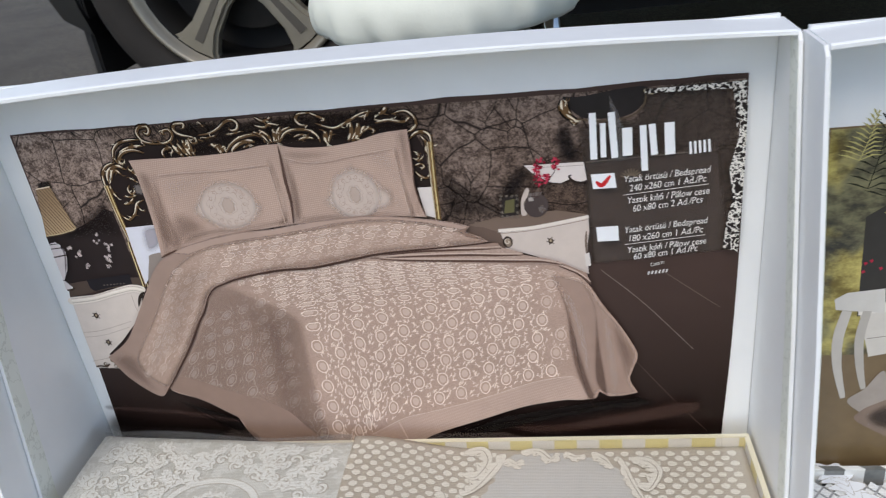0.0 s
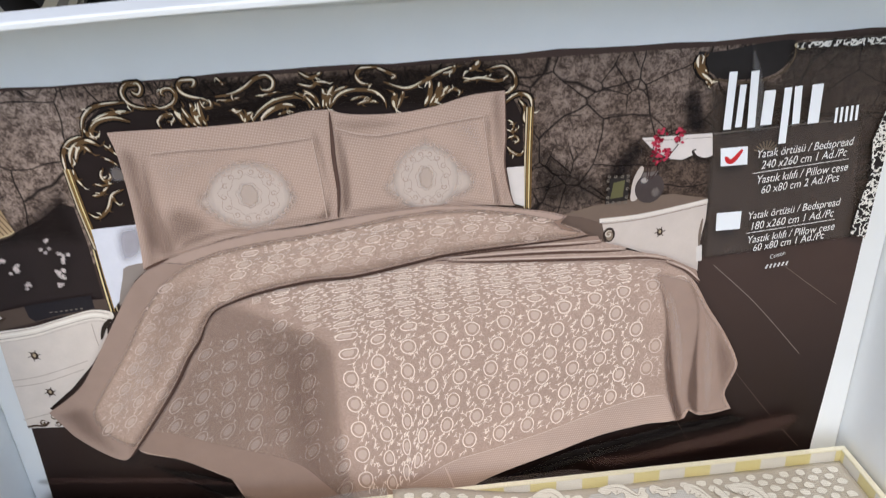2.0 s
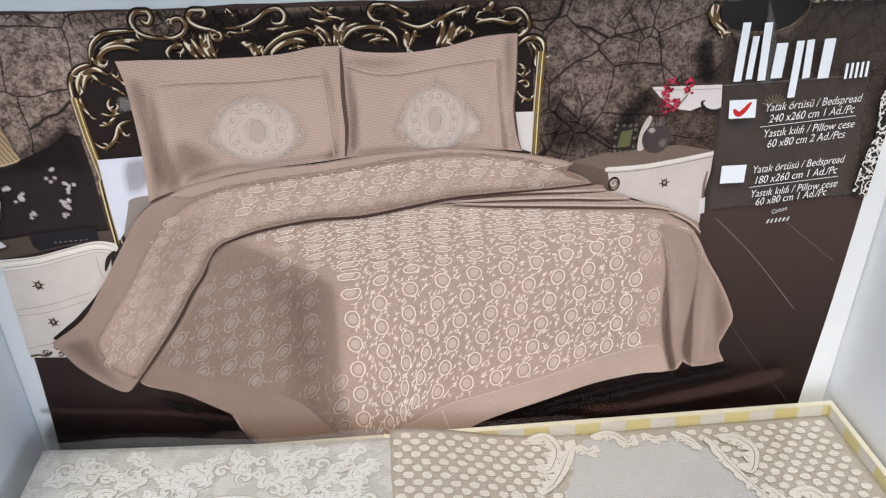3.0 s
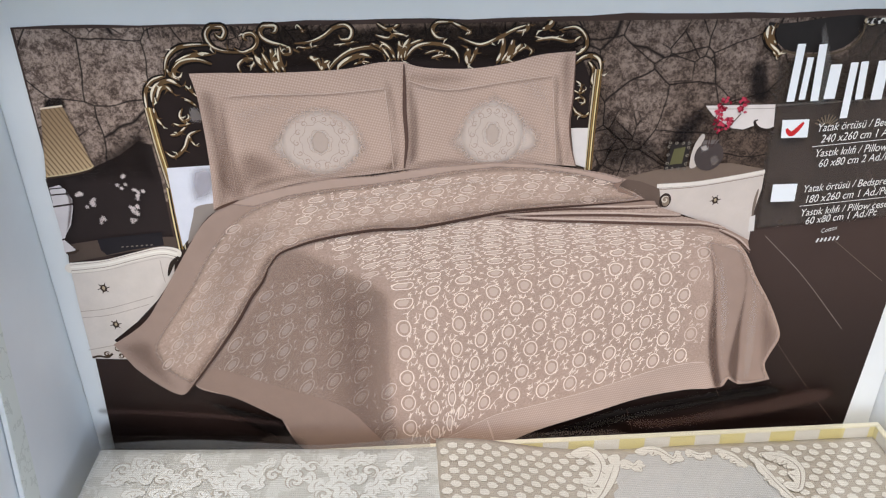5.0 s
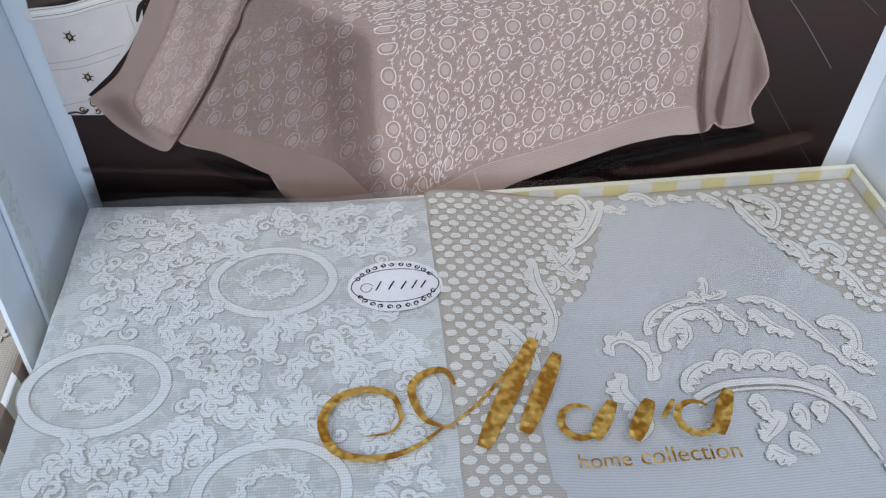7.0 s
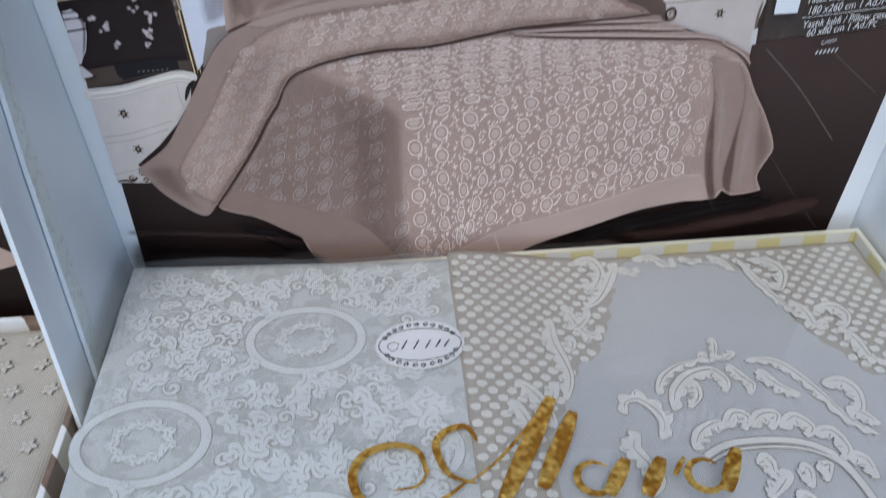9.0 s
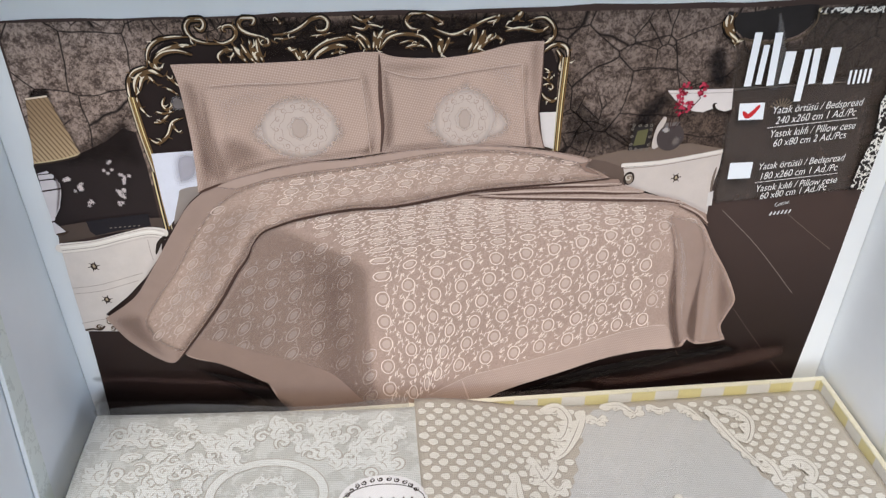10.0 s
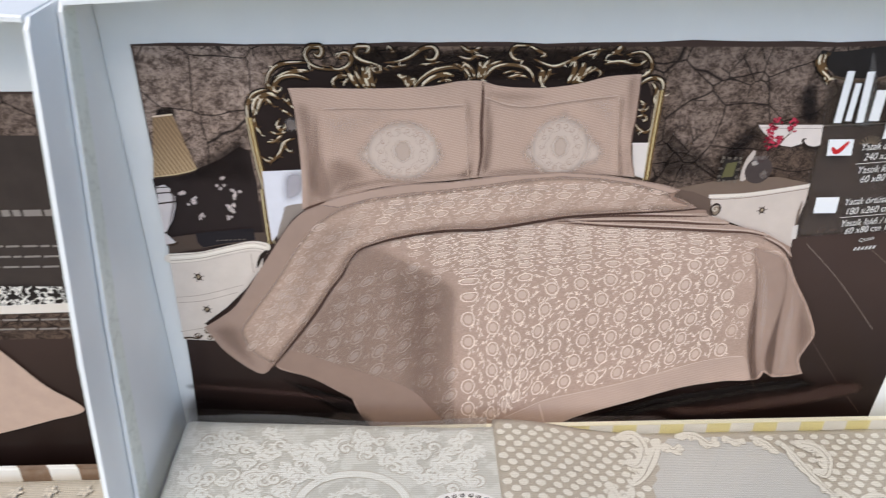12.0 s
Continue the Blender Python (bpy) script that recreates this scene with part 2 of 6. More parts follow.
def ribbon(pts, w0, w1=None, wm=None):
    """Outline of a stroke along pts, width from w0 through wm to w1."""
    w1 = w0 if w1 is None else w1
    left, right, n = [], [], len(pts)
    for i, p in enumerate(pts):
        a, b = pts[max(i - 1, 0)], pts[min(i + 1, n - 1)]
        dx, dy = b[0] - a[0], b[1] - a[1]
        d = math.hypot(dx, dy) or 1
        t = i / (n - 1)
        w = (w0 + (w1 - w0) * t) if wm is None else (w0 * (1 - t) ** 2 + 2 * wm * t * (1 - t) * 2 + w1 * t * t)
        left.append((p[0] - dy / d * w / 2, p[1] + dx / d * w / 2))
        right.append((p[0] + dy / d * w / 2, p[1] - dx / d * w / 2))
    return left, right


def curl(cx, cy, r, start, turns, grow=0.18):
    """A spiral from its outer end inwards; turns may be negative."""
    k = max(10, int(abs(turns) * 18))
    out = []
    for i in range(k + 1):
        t = i / k
        a = radians(start) + turns * 2 * math.pi * t
        q = r * (1 - t) + r * grow * t
        out.append((cx + q * math.cos(a), cy + q * math.sin(a)))
    return out


class Sheet:
    """A flat print on which inks are laid one over another; mm across and up."""

    def __init__(self, parent, to3, step=0.00002):
        self.parent, self.to3, self.step, self.n = parent, to3, step, 0

    def place(self, p, lift=0.0):
        return self.to3(p[0] / 1000, p[1] / 1000, self.n * self.step + lift)

    def fill(self, name, pts, mat, smooth=True, soft=0.0, label=""):
        self.n += 1
        o = curve_through(pts, True) if smooth else list(pts)
        if area(o) < 0:
            o.reverse()
        bm = bmesh.new()
        if soft:
            # a fine net over the shape whose ink thins out towards the outline
            lay = bm.verts.layers.float.new("fade")
            P = np.array(o)
            lo, hi = P.min(0), P.max(0)
            cell = max(0.5, min(soft / 2.5, 2.0), math.sqrt((hi[0] - lo[0]) * (hi[1] - lo[1]) / 9000))
            nx, nz = int((hi[0] - lo[0]) / cell) + 2, int((hi[1] - lo[1]) / cell) + 2
            gx, gz = np.meshgrid(lo[0] + np.arange(nx) * cell, lo[1] + np.arange(nz) * cell)
            dist, odd = np.full(gx.shape, 1e9), np.zeros(gx.shape, bool)
            for (x1, z1), (x2, z2) in zip(o, o[1:] + o[:1]):
                ex, ez = x2 - x1, z2 - z1
                t = np.clip(((gx - x1) * ex + (gz - z1) * ez) / (ex * ex + ez * ez + 1e-12), 0, 1)
                dist = np.minimum(dist, np.hypot(gx - x1 - t * ex, gz - z1 - t * ez))
                if abs(ez) > 1e-9:
                    odd ^= ((z1 > gz) != (z2 > gz)) & (gx < ex * (gz - z1) / ez + x1)
            f = np.where(odd, np.clip(dist / soft, 0, 1), 0)
            f = f * f * (3 - 2 * f)
            used = {}
            for r in range(nz - 1):
                for c in range(nx - 1):
                    if odd[r:r + 2, c:c + 2].any():
                        quad = []
                        for q in ((r, c), (r, c + 1), (r + 1, c + 1), (r + 1, c)):
                            if q not in used:
                                used[q] = bm.verts.new(self.place((gx[q], gz[q])))
                                used[q][lay] = f[q]
                            quad.append(used[q])
                        bm.faces.new(quad)
        else:
            bm.faces.new([bm.verts.new(self.place(p)) for p in o])
        return part(name, bm, mat, self.parent, label)

    def strokes(self, name, lines, mat, label=""):
        """lines: (points, w0, w1, wm) each; all in one ink."""
        self.n += 1
        bm = bmesh.new()
        for k, (pts, w0, w1, wm) in enumerate(lines):
            a, b = ribbon(pts, w0, w1, wm)
            up = (k % 9) * self.step * 0.09
            va, vb = [bm.verts.new(self.place(p, up)) for p in a], [bm.verts.new(self.place(p, up)) for p in b]
            for i in range(len(a) - 1):
                bm.faces.new((va[i], vb[i], vb[i + 1], va[i + 1]))
        return part(name, bm, mat, self.parent, label)

    def line(self, name, pts, mat, w0, w1=None, wm=None, label=""):
        return self.strokes(name, [(curve_through(pts), w0, w0 if w1 is None else w1, wm)], mat, label)

    def oval(self, name, c, rx, rz, mat, soft=0.0, turn=0.0, k=28, label=""):
        t = radians(turn)
        o = []
        for i in range(k):
            a = 2 * math.pi * i / k
            u, v = rx * math.cos(a), rz * math.sin(a)
            o.append((c[0] + u * math.cos(t) - v * math.sin(t), c[1] + u * math.sin(t) + v * math.cos(t)))
        return self.fill(name, o, mat, False, soft, label)

    def text(self, name, words, a, b, mat, shear=0.18, tall=1.0):
        """A printed line of words from a to b (mm, along the baseline)."""
        self.n += 1
        cu = bpy.data.curves.new(name, "FONT")
        cu.body, cu.size, cu.shear = words, 1.0, shear
        tmp = bpy.data.objects.new(name, cu)
        scene.collection.objects.link(tmp)
        bpy.context.view_layer.update()
        me = bpy.data.meshes.new_from_object(tmp.evaluated_get(bpy.context.evaluated_depsgraph_get()))
        bpy.data.objects.remove(tmp)
        xs = [v.co.x for v in me.vertices]
        w = max(xs) - min(xs)
        d = Vector((b[0] - a[0], b[1] - a[1]))
        s = d.length / w
        e = d.normalized()
        for v in me.vertices:
            u, q = (v.co.x - min(xs)) * s, v.co.y * s * tall
            v.co = self.place((a[0] + e.x * u - e.y * q, a[1] + e.y * u + e.x * q))
        me.materials.append(mat)
        ob = new(name, me)
        ob.parent = self.parent
        return tagged(ob, kind="stuff")


# ---- ground ----
bm = bmesh.new()
bmesh.ops.create_grid(bm, x_segments=60, y_segments=60, size=30)
for v in bm.verts:
    v.co.z = -0.024 + 0.012 * noise.noise(v.co * 0.9) * min(1, max(0, (v.co.length - 1.2) / 2))
tagged(part("ground", bm, ASPHALT), "grey worn asphalt street with light chips", "asphalt", kind="structure")


# ---- gift boxes: open lids and bases ----
def lid(ob):
    """An opened box lid standing upright: back board, tapering side walls, a bowed top wall."""
    bm = box(bmesh.new(), (-0.2555, 0.001, -0.022), (0.2555, 0.0045, 0.3285), 0.0008)
    part("back_panel", bm, WHITE, ob)
    side = [(0.0045, -0.022), (-0.099, -0.022), (-0.098, 0.01), (-0.071, 0.167), (-0.0345, 0.3255), (-0.030, 0.330), (0.0045, 0.330)]
    strip = [(-0.0991, 0.0), (-0.0711, 0.167), (-0.0346, 0.3255), (-0.0200, 0.3255), (-0.058, 0.167), (-0.084, 0.0)]
    for s in (-1, 1):
        wall = part("side_wall", slab(side, lambda y, z: (s * 0.2557, y, z), (s * 0.0022, 0, 0)), WHITE, ob)
        part("wrapped_edge", slab(strip, lambda y, z: (s * 0.2553, y, z), (s * 0.0003, 0, 0)), WRAP, wall, "cream embossed paper folded over the edge")
    bm = bmesh.new()
    rows = []
    for i in range(33):
        x = -0.2555 + 0.511 * i / 32
        z = 0.3305 + 0.007 * (1 - (x / 0.2555) ** 2)
        rows.append([bm.verts.new(p) for p in ((x, 0.0048, z), (x, -0.032, z + 0.0006), (x, -0.0335, z - 0.0002), (x, -0.0335, z - 0.0022), (x, 0.0009, z - 0.0024))])
    for a, b in zip(rows, rows[1:]):
        for i in range(5):
            j = (i + 1) % 5
            bm.faces.new((a[i], a[j], b[j], b[i]))
    bm.faces.new(rows[0])
    bm.faces.new(rows[-1][::-1])
    bmesh.ops.recalc_face_normals(bm, faces=bm.faces)
    part("top_wall", bm, WHITE, ob)
    bm = box(bmesh.new(), (-0.2553, 0.0011, 0.3285), (0.2553, 0.0044, 0.3325))
    part("back_panel_edge", bm, WHITE, ob)
    return ob


def base(ob, board, rim, walls=("back", "right", "front", "left")):
    """A shallow open box: floor and four upright walls with a pale cut edge."""
    part("bottom", box(bmesh.new(), (-0.2535, -0.345, -0.0225), (0.2535, -0.009, -0.019)), board, ob)
    spans = {"back": ((-0.2535, -0.0122, -0.0189), (0.2535, -0.009, 0.0325)), "front": ((-0.2535, -0.345, -0.0189), (0.2535, -0.3418, 0.0325)),
             "right": ((0.2503, -0.3417, -0.0189), (0.2535, -0.0123, 0.0325)), "left": ((-0.2535, -0.3417, -0.0189), (-0.2503, -0.0123, 0.0325))}
    for w in walls:
        lo, hi = spans[w]
        part("wall", box(bmesh.new(), lo, hi), board, ob)
        part("rim", box(bmesh.new(), (lo[0] - 0.0003, lo[1] - 0.0003, 0.0326), (hi[0] + 0.0003, hi[1] + 0.0003, 0.0338), 0.0004), rim, ob, "pale folded paper edge")
    return ob


YELLOW = striped("yellow_striped_board", (240, 230, 164), (242, 242, 240), 0.0335)
BROWN = striped("brown_striped_board", (120, 84, 50), (236, 232, 224), 0.038)
GREY = striped("grey_striped_board", (84, 90, 92), (226, 228, 226), 0.026)
RIM = paper("rim_paper", (240, 236, 214))
RIMB = striped("brown_striped_rim", (104, 68, 36), (240, 238, 232), 0.038)
RIMG = striped("grey_striped_rim", (70, 76, 78), (230, 232, 230), 0.026)
for at, board, rim_board, label in (((0, 0, 0), YELLOW, RIM, "open white gift box, yellow striped inside, lid upright"),
                                    ((0.5165, -0.034, 0), GREY, RIMG, "open white gift box, grey striped inside, lid upright"),
                                    ((-0.5165, -0.030, 0), BROWN, RIMB, "open white gift box, brown striped inside, worn lid upright")):
    gift = thing("gift_box", label, "box", at, "row of open gift boxes")
    lid(gift)
    base(gift, board, rim_board)

# ---- the printed picture in the middle lid ----
LAYOUT = (0.2568802, -0.002373203, -203.8336, -0.02769222, -0.3505599, 305.6273, -6.577341e-05, -0.0003400451)


def lay(x, y):
    """Lays a point of the picture's layout grid on the sheet, in mm."""
    d = LAYOUT[6] * x + LAYOUT[7] * y + 1
    return ((LAYOUT[0] * x + LAYOUT[1] * y + LAYOUT[2]) / d, (LAYOUT[3] * x + LAYOUT[4] * y + LAYOUT[5]) / d)


def inside(p, poly):
    hit = False
    for (x1, y1), (x2, y2) in zip(poly, poly[1:] + poly[:1]):
        if (y1 > p[1]) != (y2 > p[1]) and p[0] < (x2 - x1) * (p[1] - y1) / (y2 - y1) + x1:
            hit = not hit
    return hit


def sides(*runs):
    """One closed outline from smooth runs that meet at sharp corners."""
    return [p for run in runs for p in curve_through(run)[:-1]]


poster = thing("printed_poster", "glossy printed picture of a bed with beige bedspread", "poster")
S = Sheet(poster, lambda x, z, l: (x, 0.0004 - l, z))
left, right = [(-240, 300), (-240.5, 200), (-243, 100), (-247, 20), (-248, 2)], [(236, 2), (237, 30), (240, 110), (241, 200), (240, 300)]
outline = curve_through(left, False, 5) + curve_through(right, False, 5)
top = [(240 - 480 * i / 24, 300 + 0.5 * math.sin(i * 0.9) + 0.4 * math.sin(i * 2.3)) for i in range(1, 24)]
part("sheet", slab([(x / 1000, z / 1000) for x, z in outline + top], lambda x, z: (x, 0.0004, z), (0, 0.0005, 0)), floor_print(), poster, "dark brown floor print")
STONE = stone_print()
BLACK, CREAM = ink((22, 18, 17)), ink((216, 204, 194))
UMBER = ink((32, 21, 17), 0.25)

S.fill("stone_wall_print", [(-238.6, 299.2), (-143.3, 298.6), (-42.8, 297.9), (134.7, 296.8), (238.5, 297), (239.5, 240), (238.5, 182), (150, 190), (58.1, 205.1), (-75.8, 205.5), (-172.6, 204.3), (-240.2, 216.1), (-239.3, 258.9)], STONE, False)
S.fill("dark_background_print", [(-243.0, 221.6), (-231.6, 223.5), (-216.4, 227.8), (-202.2, 233.8), (-191.1, 241.4), (-184.9, 238.7), (-183.4, 218.0), (-183.0, 175.3), (-242.1, 173.8)], ink((44, 35, 34)), False)
S.fill("wall_shadow_print", [(-229.6, 218.6), (-218.2, 232.3), (-201.5, 245.5), (-185.4, 251.9), (-183.4, 218.0), (-198.9, 218.2)], ink((38, 29, 27), 0.2, 0.75), True, 12)
S.fill("wall_shadow_print", [(84.2, 231.0), (95.9, 249.1), (106.9, 253.2), (110.2, 243.9), (103.9, 233.2), (102.6, 218.1), (88.7, 216.2)], ink((34, 27, 26), 0.2, 0.8), True, 7)
S.fill("wall_shadow_print", [(46.3, 258.7), (60.1, 249.1), (83.9, 234.2), (90.0, 218.8), (65.5, 214.1), (49.2, 218.9), (45.7, 240.6)], ink((34, 26, 23), 0.2, 0.55), True, 10)
S.fill("wall_shadow_print", [(124.0, 273.1), (134.1, 278.4), (140.5, 263.7), (142.6, 251.7), (128.8, 252.3)], ink((30, 24, 24), 0.2, 0.8), True, 6)
S.fill("mirror_print", [(131.4, 294.1), (142.4, 294.3), (179.6, 297.5), (180.3, 288.1), (171.6, 280.5), (157.0, 279.1), (141.8, 281.6)], ink((44, 40, 39), 0.3), True)
S.fill("text_panel_print", [(138.2, 276.6), (175.1, 278.4), (180.0, 295.9), (229.0, 300.4), (241.9, 247.5), (240.9, 182.0), (219.0, 180.7), (149.3, 176.1), (143.7, 177.9)], ink((72, 62, 56), 0.3, 0.72), False, 4)
S.fill("text_panel_print", [(143.2, 251.7), (224.6, 258.1), (234.6, 182.3), (147.2, 177.0)], ink((84, 73, 67), 0.22, 0.8), False, 2)
S.fill("table_line_print", [(143.4, 252.3), (211.5, 254.3), (212.0, 252.5), (143.8, 250.1)], ink((104, 95, 88), 0.1, True), False, 1.0)

# headboard: dark panel, carved scrolls, gilded posts
S.fill("headboard_panel_print", [(-182.6, 261.1), (-178.7, 270.7), (-171.7, 273.7), (-167.6, 282.5), (-159.3, 288.3), (-148.6, 288.9), (-132.8, 284.7), (-101.3, 284.1), (-63.3, 290.8), (-25.6, 289.5), (23.8, 290.5), (36.6, 281.9), (42.9, 267.5), (43.4, 239.2), (32.4, 238.1), (-161.3, 222.8), (-180.0, 224.4)], ink((40, 30, 28), 0.3), False)
S.fill("headboard_crest_print", [(-132.7, 285.2), (-118.7, 298.4), (-99.1, 299.3), (-73.1, 297.9), (-51.9, 298.8), (-25.2, 299.0), (1.8, 299.2), (23.6, 298.5), (36.2, 291.5), (38.0, 281.8), (18.4, 280.9), (-4.0, 276.7), (-52.2, 278.5), (-70.0, 277.5), (-99.9, 275.3), (-134.5, 275.8)], ink((30, 20, 16), 0.4, 0.85), True, 5)


glint = random.Random(8)


def carve(lines, heavy=1.0):
    """Carved scrolls in relief: a dark edge, bronze body and ivory light along each line."""
    dark, body, shine = [], [], []
    for pts, w in lines:
        c = curve_through([lay(*p) for p in pts])
        c = [(x, min(z, 298.5)) for x, z in c]
        w *= heavy
        dark.append((c, w * 0.9, w * 0.6, w * 1.3))
        body.append((c, w * 0.3, w * 0.2, w * 0.75))
        k = len(c)
        cut = glint.randint(k // 3, max(k // 3 + 1, 2 * k // 3))
        for a, b in ((k // 12, cut), (min(k - 4, cut + 2), k - k // 10)):
            if b - a > 2:
                shine.append(([(x - 0.14 * w, min(298.6, z + 0.18 * w)) for x, z in c[a:b]], 0.08, 0.06, w * glint.uniform(0.22, 0.46)))
        for q in range(3):
            x, z = c[glint.randrange(k)]
            a = glint.uniform(0, 6.3)
            leaf = [(x, z), (x + w * 0.7 * math.cos(a), min(298.6, z + w * 0.7 * math.sin(a))), (x + w * 1.5 * math.cos(a + 0.5), min(298.6, z + w * 1.5 * math.sin(a + 0.5)))]
            (shine if q == 0 else body).append((leaf, 0.1, 0.05, w * 0.3))
    S.strokes("carved_scroll_shadow_print", dark, ink((20, 12, 9)))
    S.strokes("carved_scroll_print", body, ink((104, 78, 50), 0.6))
    S.strokes("carved_scroll_highlight_print", shine, ink((232, 220, 196), 0.3))


carve([([(300, 68), (265, 66), (242, 56), (231, 36), (240, 20), (256, 18), (266, 30), (262, 42), (252, 38), (248, 32)], 2.6),
       ([(285, 60), (302, 68), (322, 60), (328, 45), (319, 33), (305, 34), (303, 42), (310, 45)], 2.2),
       ([(408, 66), (380, 55), (352, 48), (336, 38), (333, 25), (345, 15), (362, 20), (360, 30), (352, 30)], 2.4),
       ([(398, 50), (430, 46), (452, 35), (470, 20), (490, 15), (503, 25), (500, 40), (485, 42), (479, 33)], 2.2),
       ([(398, 13), (408, 22), (414, 30)], 1.4),
       ([(302, 106), (296, 92), (308, 80), (326, 82), (322, 93), (312, 92)], 2.0),
       ([(404, 56), (420, 58), (444, 53)], 1.2), ([(470, 52), (490, 50), (512, 45)], 1.2)])
carve([([(325, 73), (338, 90), (352, 104)], 2.8), ([(338, 68), (352, 88), (366, 104)], 2.6), ([(354, 60), (362, 84), (374, 104)], 3.2), ([(368, 58), (372, 82), (384, 104)], 2.8),
       ([(370, 52), (378, 69), (391, 68), (389, 58), (382, 60)], 1.8), ([(428, 76), (442, 82), (451, 100)], 3.2), ([(466, 82), (455, 88), (452, 102)], 3.0),
       ([(462, 102), (478, 80), (504, 62), (540, 55), (562, 62), (568, 78)], 2.4), ([(478, 96), (500, 78), (524, 70), (542, 74)], 3.0), ([(510, 88), (526, 82), (540, 84)], 1.4)])
carve([([(540, 48), (562, 58), (578, 78)], 1.8), ([(556, 44), (576, 58), (586, 78)], 2.2), ([(592, 42), (593, 60), (592, 79)], 2.2), ([(612, 38), (600, 58), (598, 79)], 2.4), ([(636, 40), (610, 52), (603, 78)], 1.8),
       ([(546, 32), (570, 38), (584, 30), (606, 34)], 1.8), ([(548, 10), (570, 22), (592, 12)], 2.0), ([(604, 78), (620, 56), (646, 47), (682, 51), (700, 66), (704, 82)], 2.0),
       ([(652, 74), (672, 68), (690, 72)], 2.0), ([(640, 66), (660, 60), (676, 64)], 1.2), ([(690, 4), (662, 8), (652, 22), (662, 36), (680, 38)], 2.2),
       ([(688, 8), (706, 16), (722, 25), (716, 30)], 1.8), ([(700, 34), (740, 48), (772, 36), (802, 20), (834, 9)], 2.0)])
carve([([(722, 56), (718, 70), (721, 87)], 3.6), ([(736, 53), (731, 66), (724, 84)], 2.2), ([(784, 34), (782, 60), (772, 82)], 2.8), ([(802, 38), (796, 58), (781, 82)], 3.4), ([(818, 46), (804, 62), (789, 80)], 2.8),
       ([(812, 60), (824, 52), (836, 58), (832, 66)], 1.6), ([(806, 24), (824, 20), (830, 8)], 2.2), ([(874, 3), (866, 12), (854, 20)], 3.0),
       ([(842, 40), (872, 34), (906, 40), (926, 30)], 2.0), ([(884, 20), (914, 14), (932, 28), (935, 48), (922, 62), (906, 66)], 2.0), ([(840, 32), (862, 36), (890, 30)], 1.4),
       ([(914, 82), (932, 68), (948, 66), (961, 76), (963, 100)], 2.4), ([(940, 76), (950, 92), (948, 112), (955, 126)], 2.4)])
carve([([(918, 112), (928, 120), (924, 134)], 1.4), ([(914, 128), (926, 134), (936, 128)], 1.2), ([(916, 146), (930, 142), (936, 150), (928, 156)], 1.4), ([(915, 160), (922, 170), (936, 176), (946, 168)], 1.8)], 1.1)
carve([([(160, 114), (150, 116), (134, 124), (125, 142), (128, 166), (138, 196)], 2.2), ([(238, 54), (200, 56), (176, 63), (161, 82), (160, 112)], 2.2),
       ([(246, 90), (218, 82), (190, 86), (176, 100), (178, 114), (190, 116)], 2.8), ([(244, 72), (220, 72), (196, 78), (176, 90)], 2.6), ([(190, 132), (168, 122), (146, 130), (138, 148), (142, 170)], 3.0),
       ([(176, 144), (164, 134), (152, 138), (148, 160)], 2.6), ([(142, 172), (148, 190), (162, 206)], 2.0), ([(134, 172), (138, 196), (146, 212)], 2.2), ([(186, 120), (170, 112), (162, 100)], 1.8)])
carve([([(168, 252), (186, 262), (204, 246), (212, 222), (232, 212)], 2.2), ([(212, 222), (216, 232), (226, 242)], 1.6), ([(176, 222), (190, 220), (206, 206)], 1.8), ([(180, 200), (194, 204), (214, 200)], 1.4),
       ([(196, 172), (192, 186), (200, 196), (210, 190), (206, 182)], 2.0), ([(198, 130), (210, 140), (224, 152)], 1.6), ([(198, 154), (210, 160), (222, 168)], 1.6), ([(230, 178), (222, 186), (236, 196)], 1.6)])
S.fill("headboard_panel_print", [(-163.1, 258.2), (-158.6, 259.2), (-155.6, 255.6), (-155.5, 251.0), (-163.1, 250.7)], ink((128, 120, 118), 0.2, 0.7), True, 2)
for a, b, bend in (((131, 172), (186, 322), 2.0), ((958, 90), (945, 272), 1.0)):
    for off, m, w in ((0, UMBER, 4.4), (-5, ink((206, 190, 160), 0.2), 0.8), (-1, ink((142, 112, 66), 0.3), 0.9), (2.5, ink((228, 206, 150), 0.2), 0.7), (6, ink((120, 90, 52), 0.3), 0.7)):
        S.line("post_print", [lay(a[0] + off, a[1]), lay((a[0] + b[0]) / 2 + off - bend, (a[1] + b[1]) / 2), lay(b[0] + off, b[1])], m, w)
S.line("post_print", [(-179.4, 214.9), (-179.4, 197.3), (-179.1, 177.4)], UMBER, 4.6)
for off, m, w in ((-1.6, ink((226, 206, 156), 0.2), 0.8), (0.1, ink((142, 112, 66), 0.3), 0.8), (1.7, ink((206, 190, 160), 0.2), 0.7)):
    S.line("post_print", [(x + off, z) for x, z in [(-179.4, 214.9), (-179.4, 197.3), (-179.1, 177.4)]], m, w)

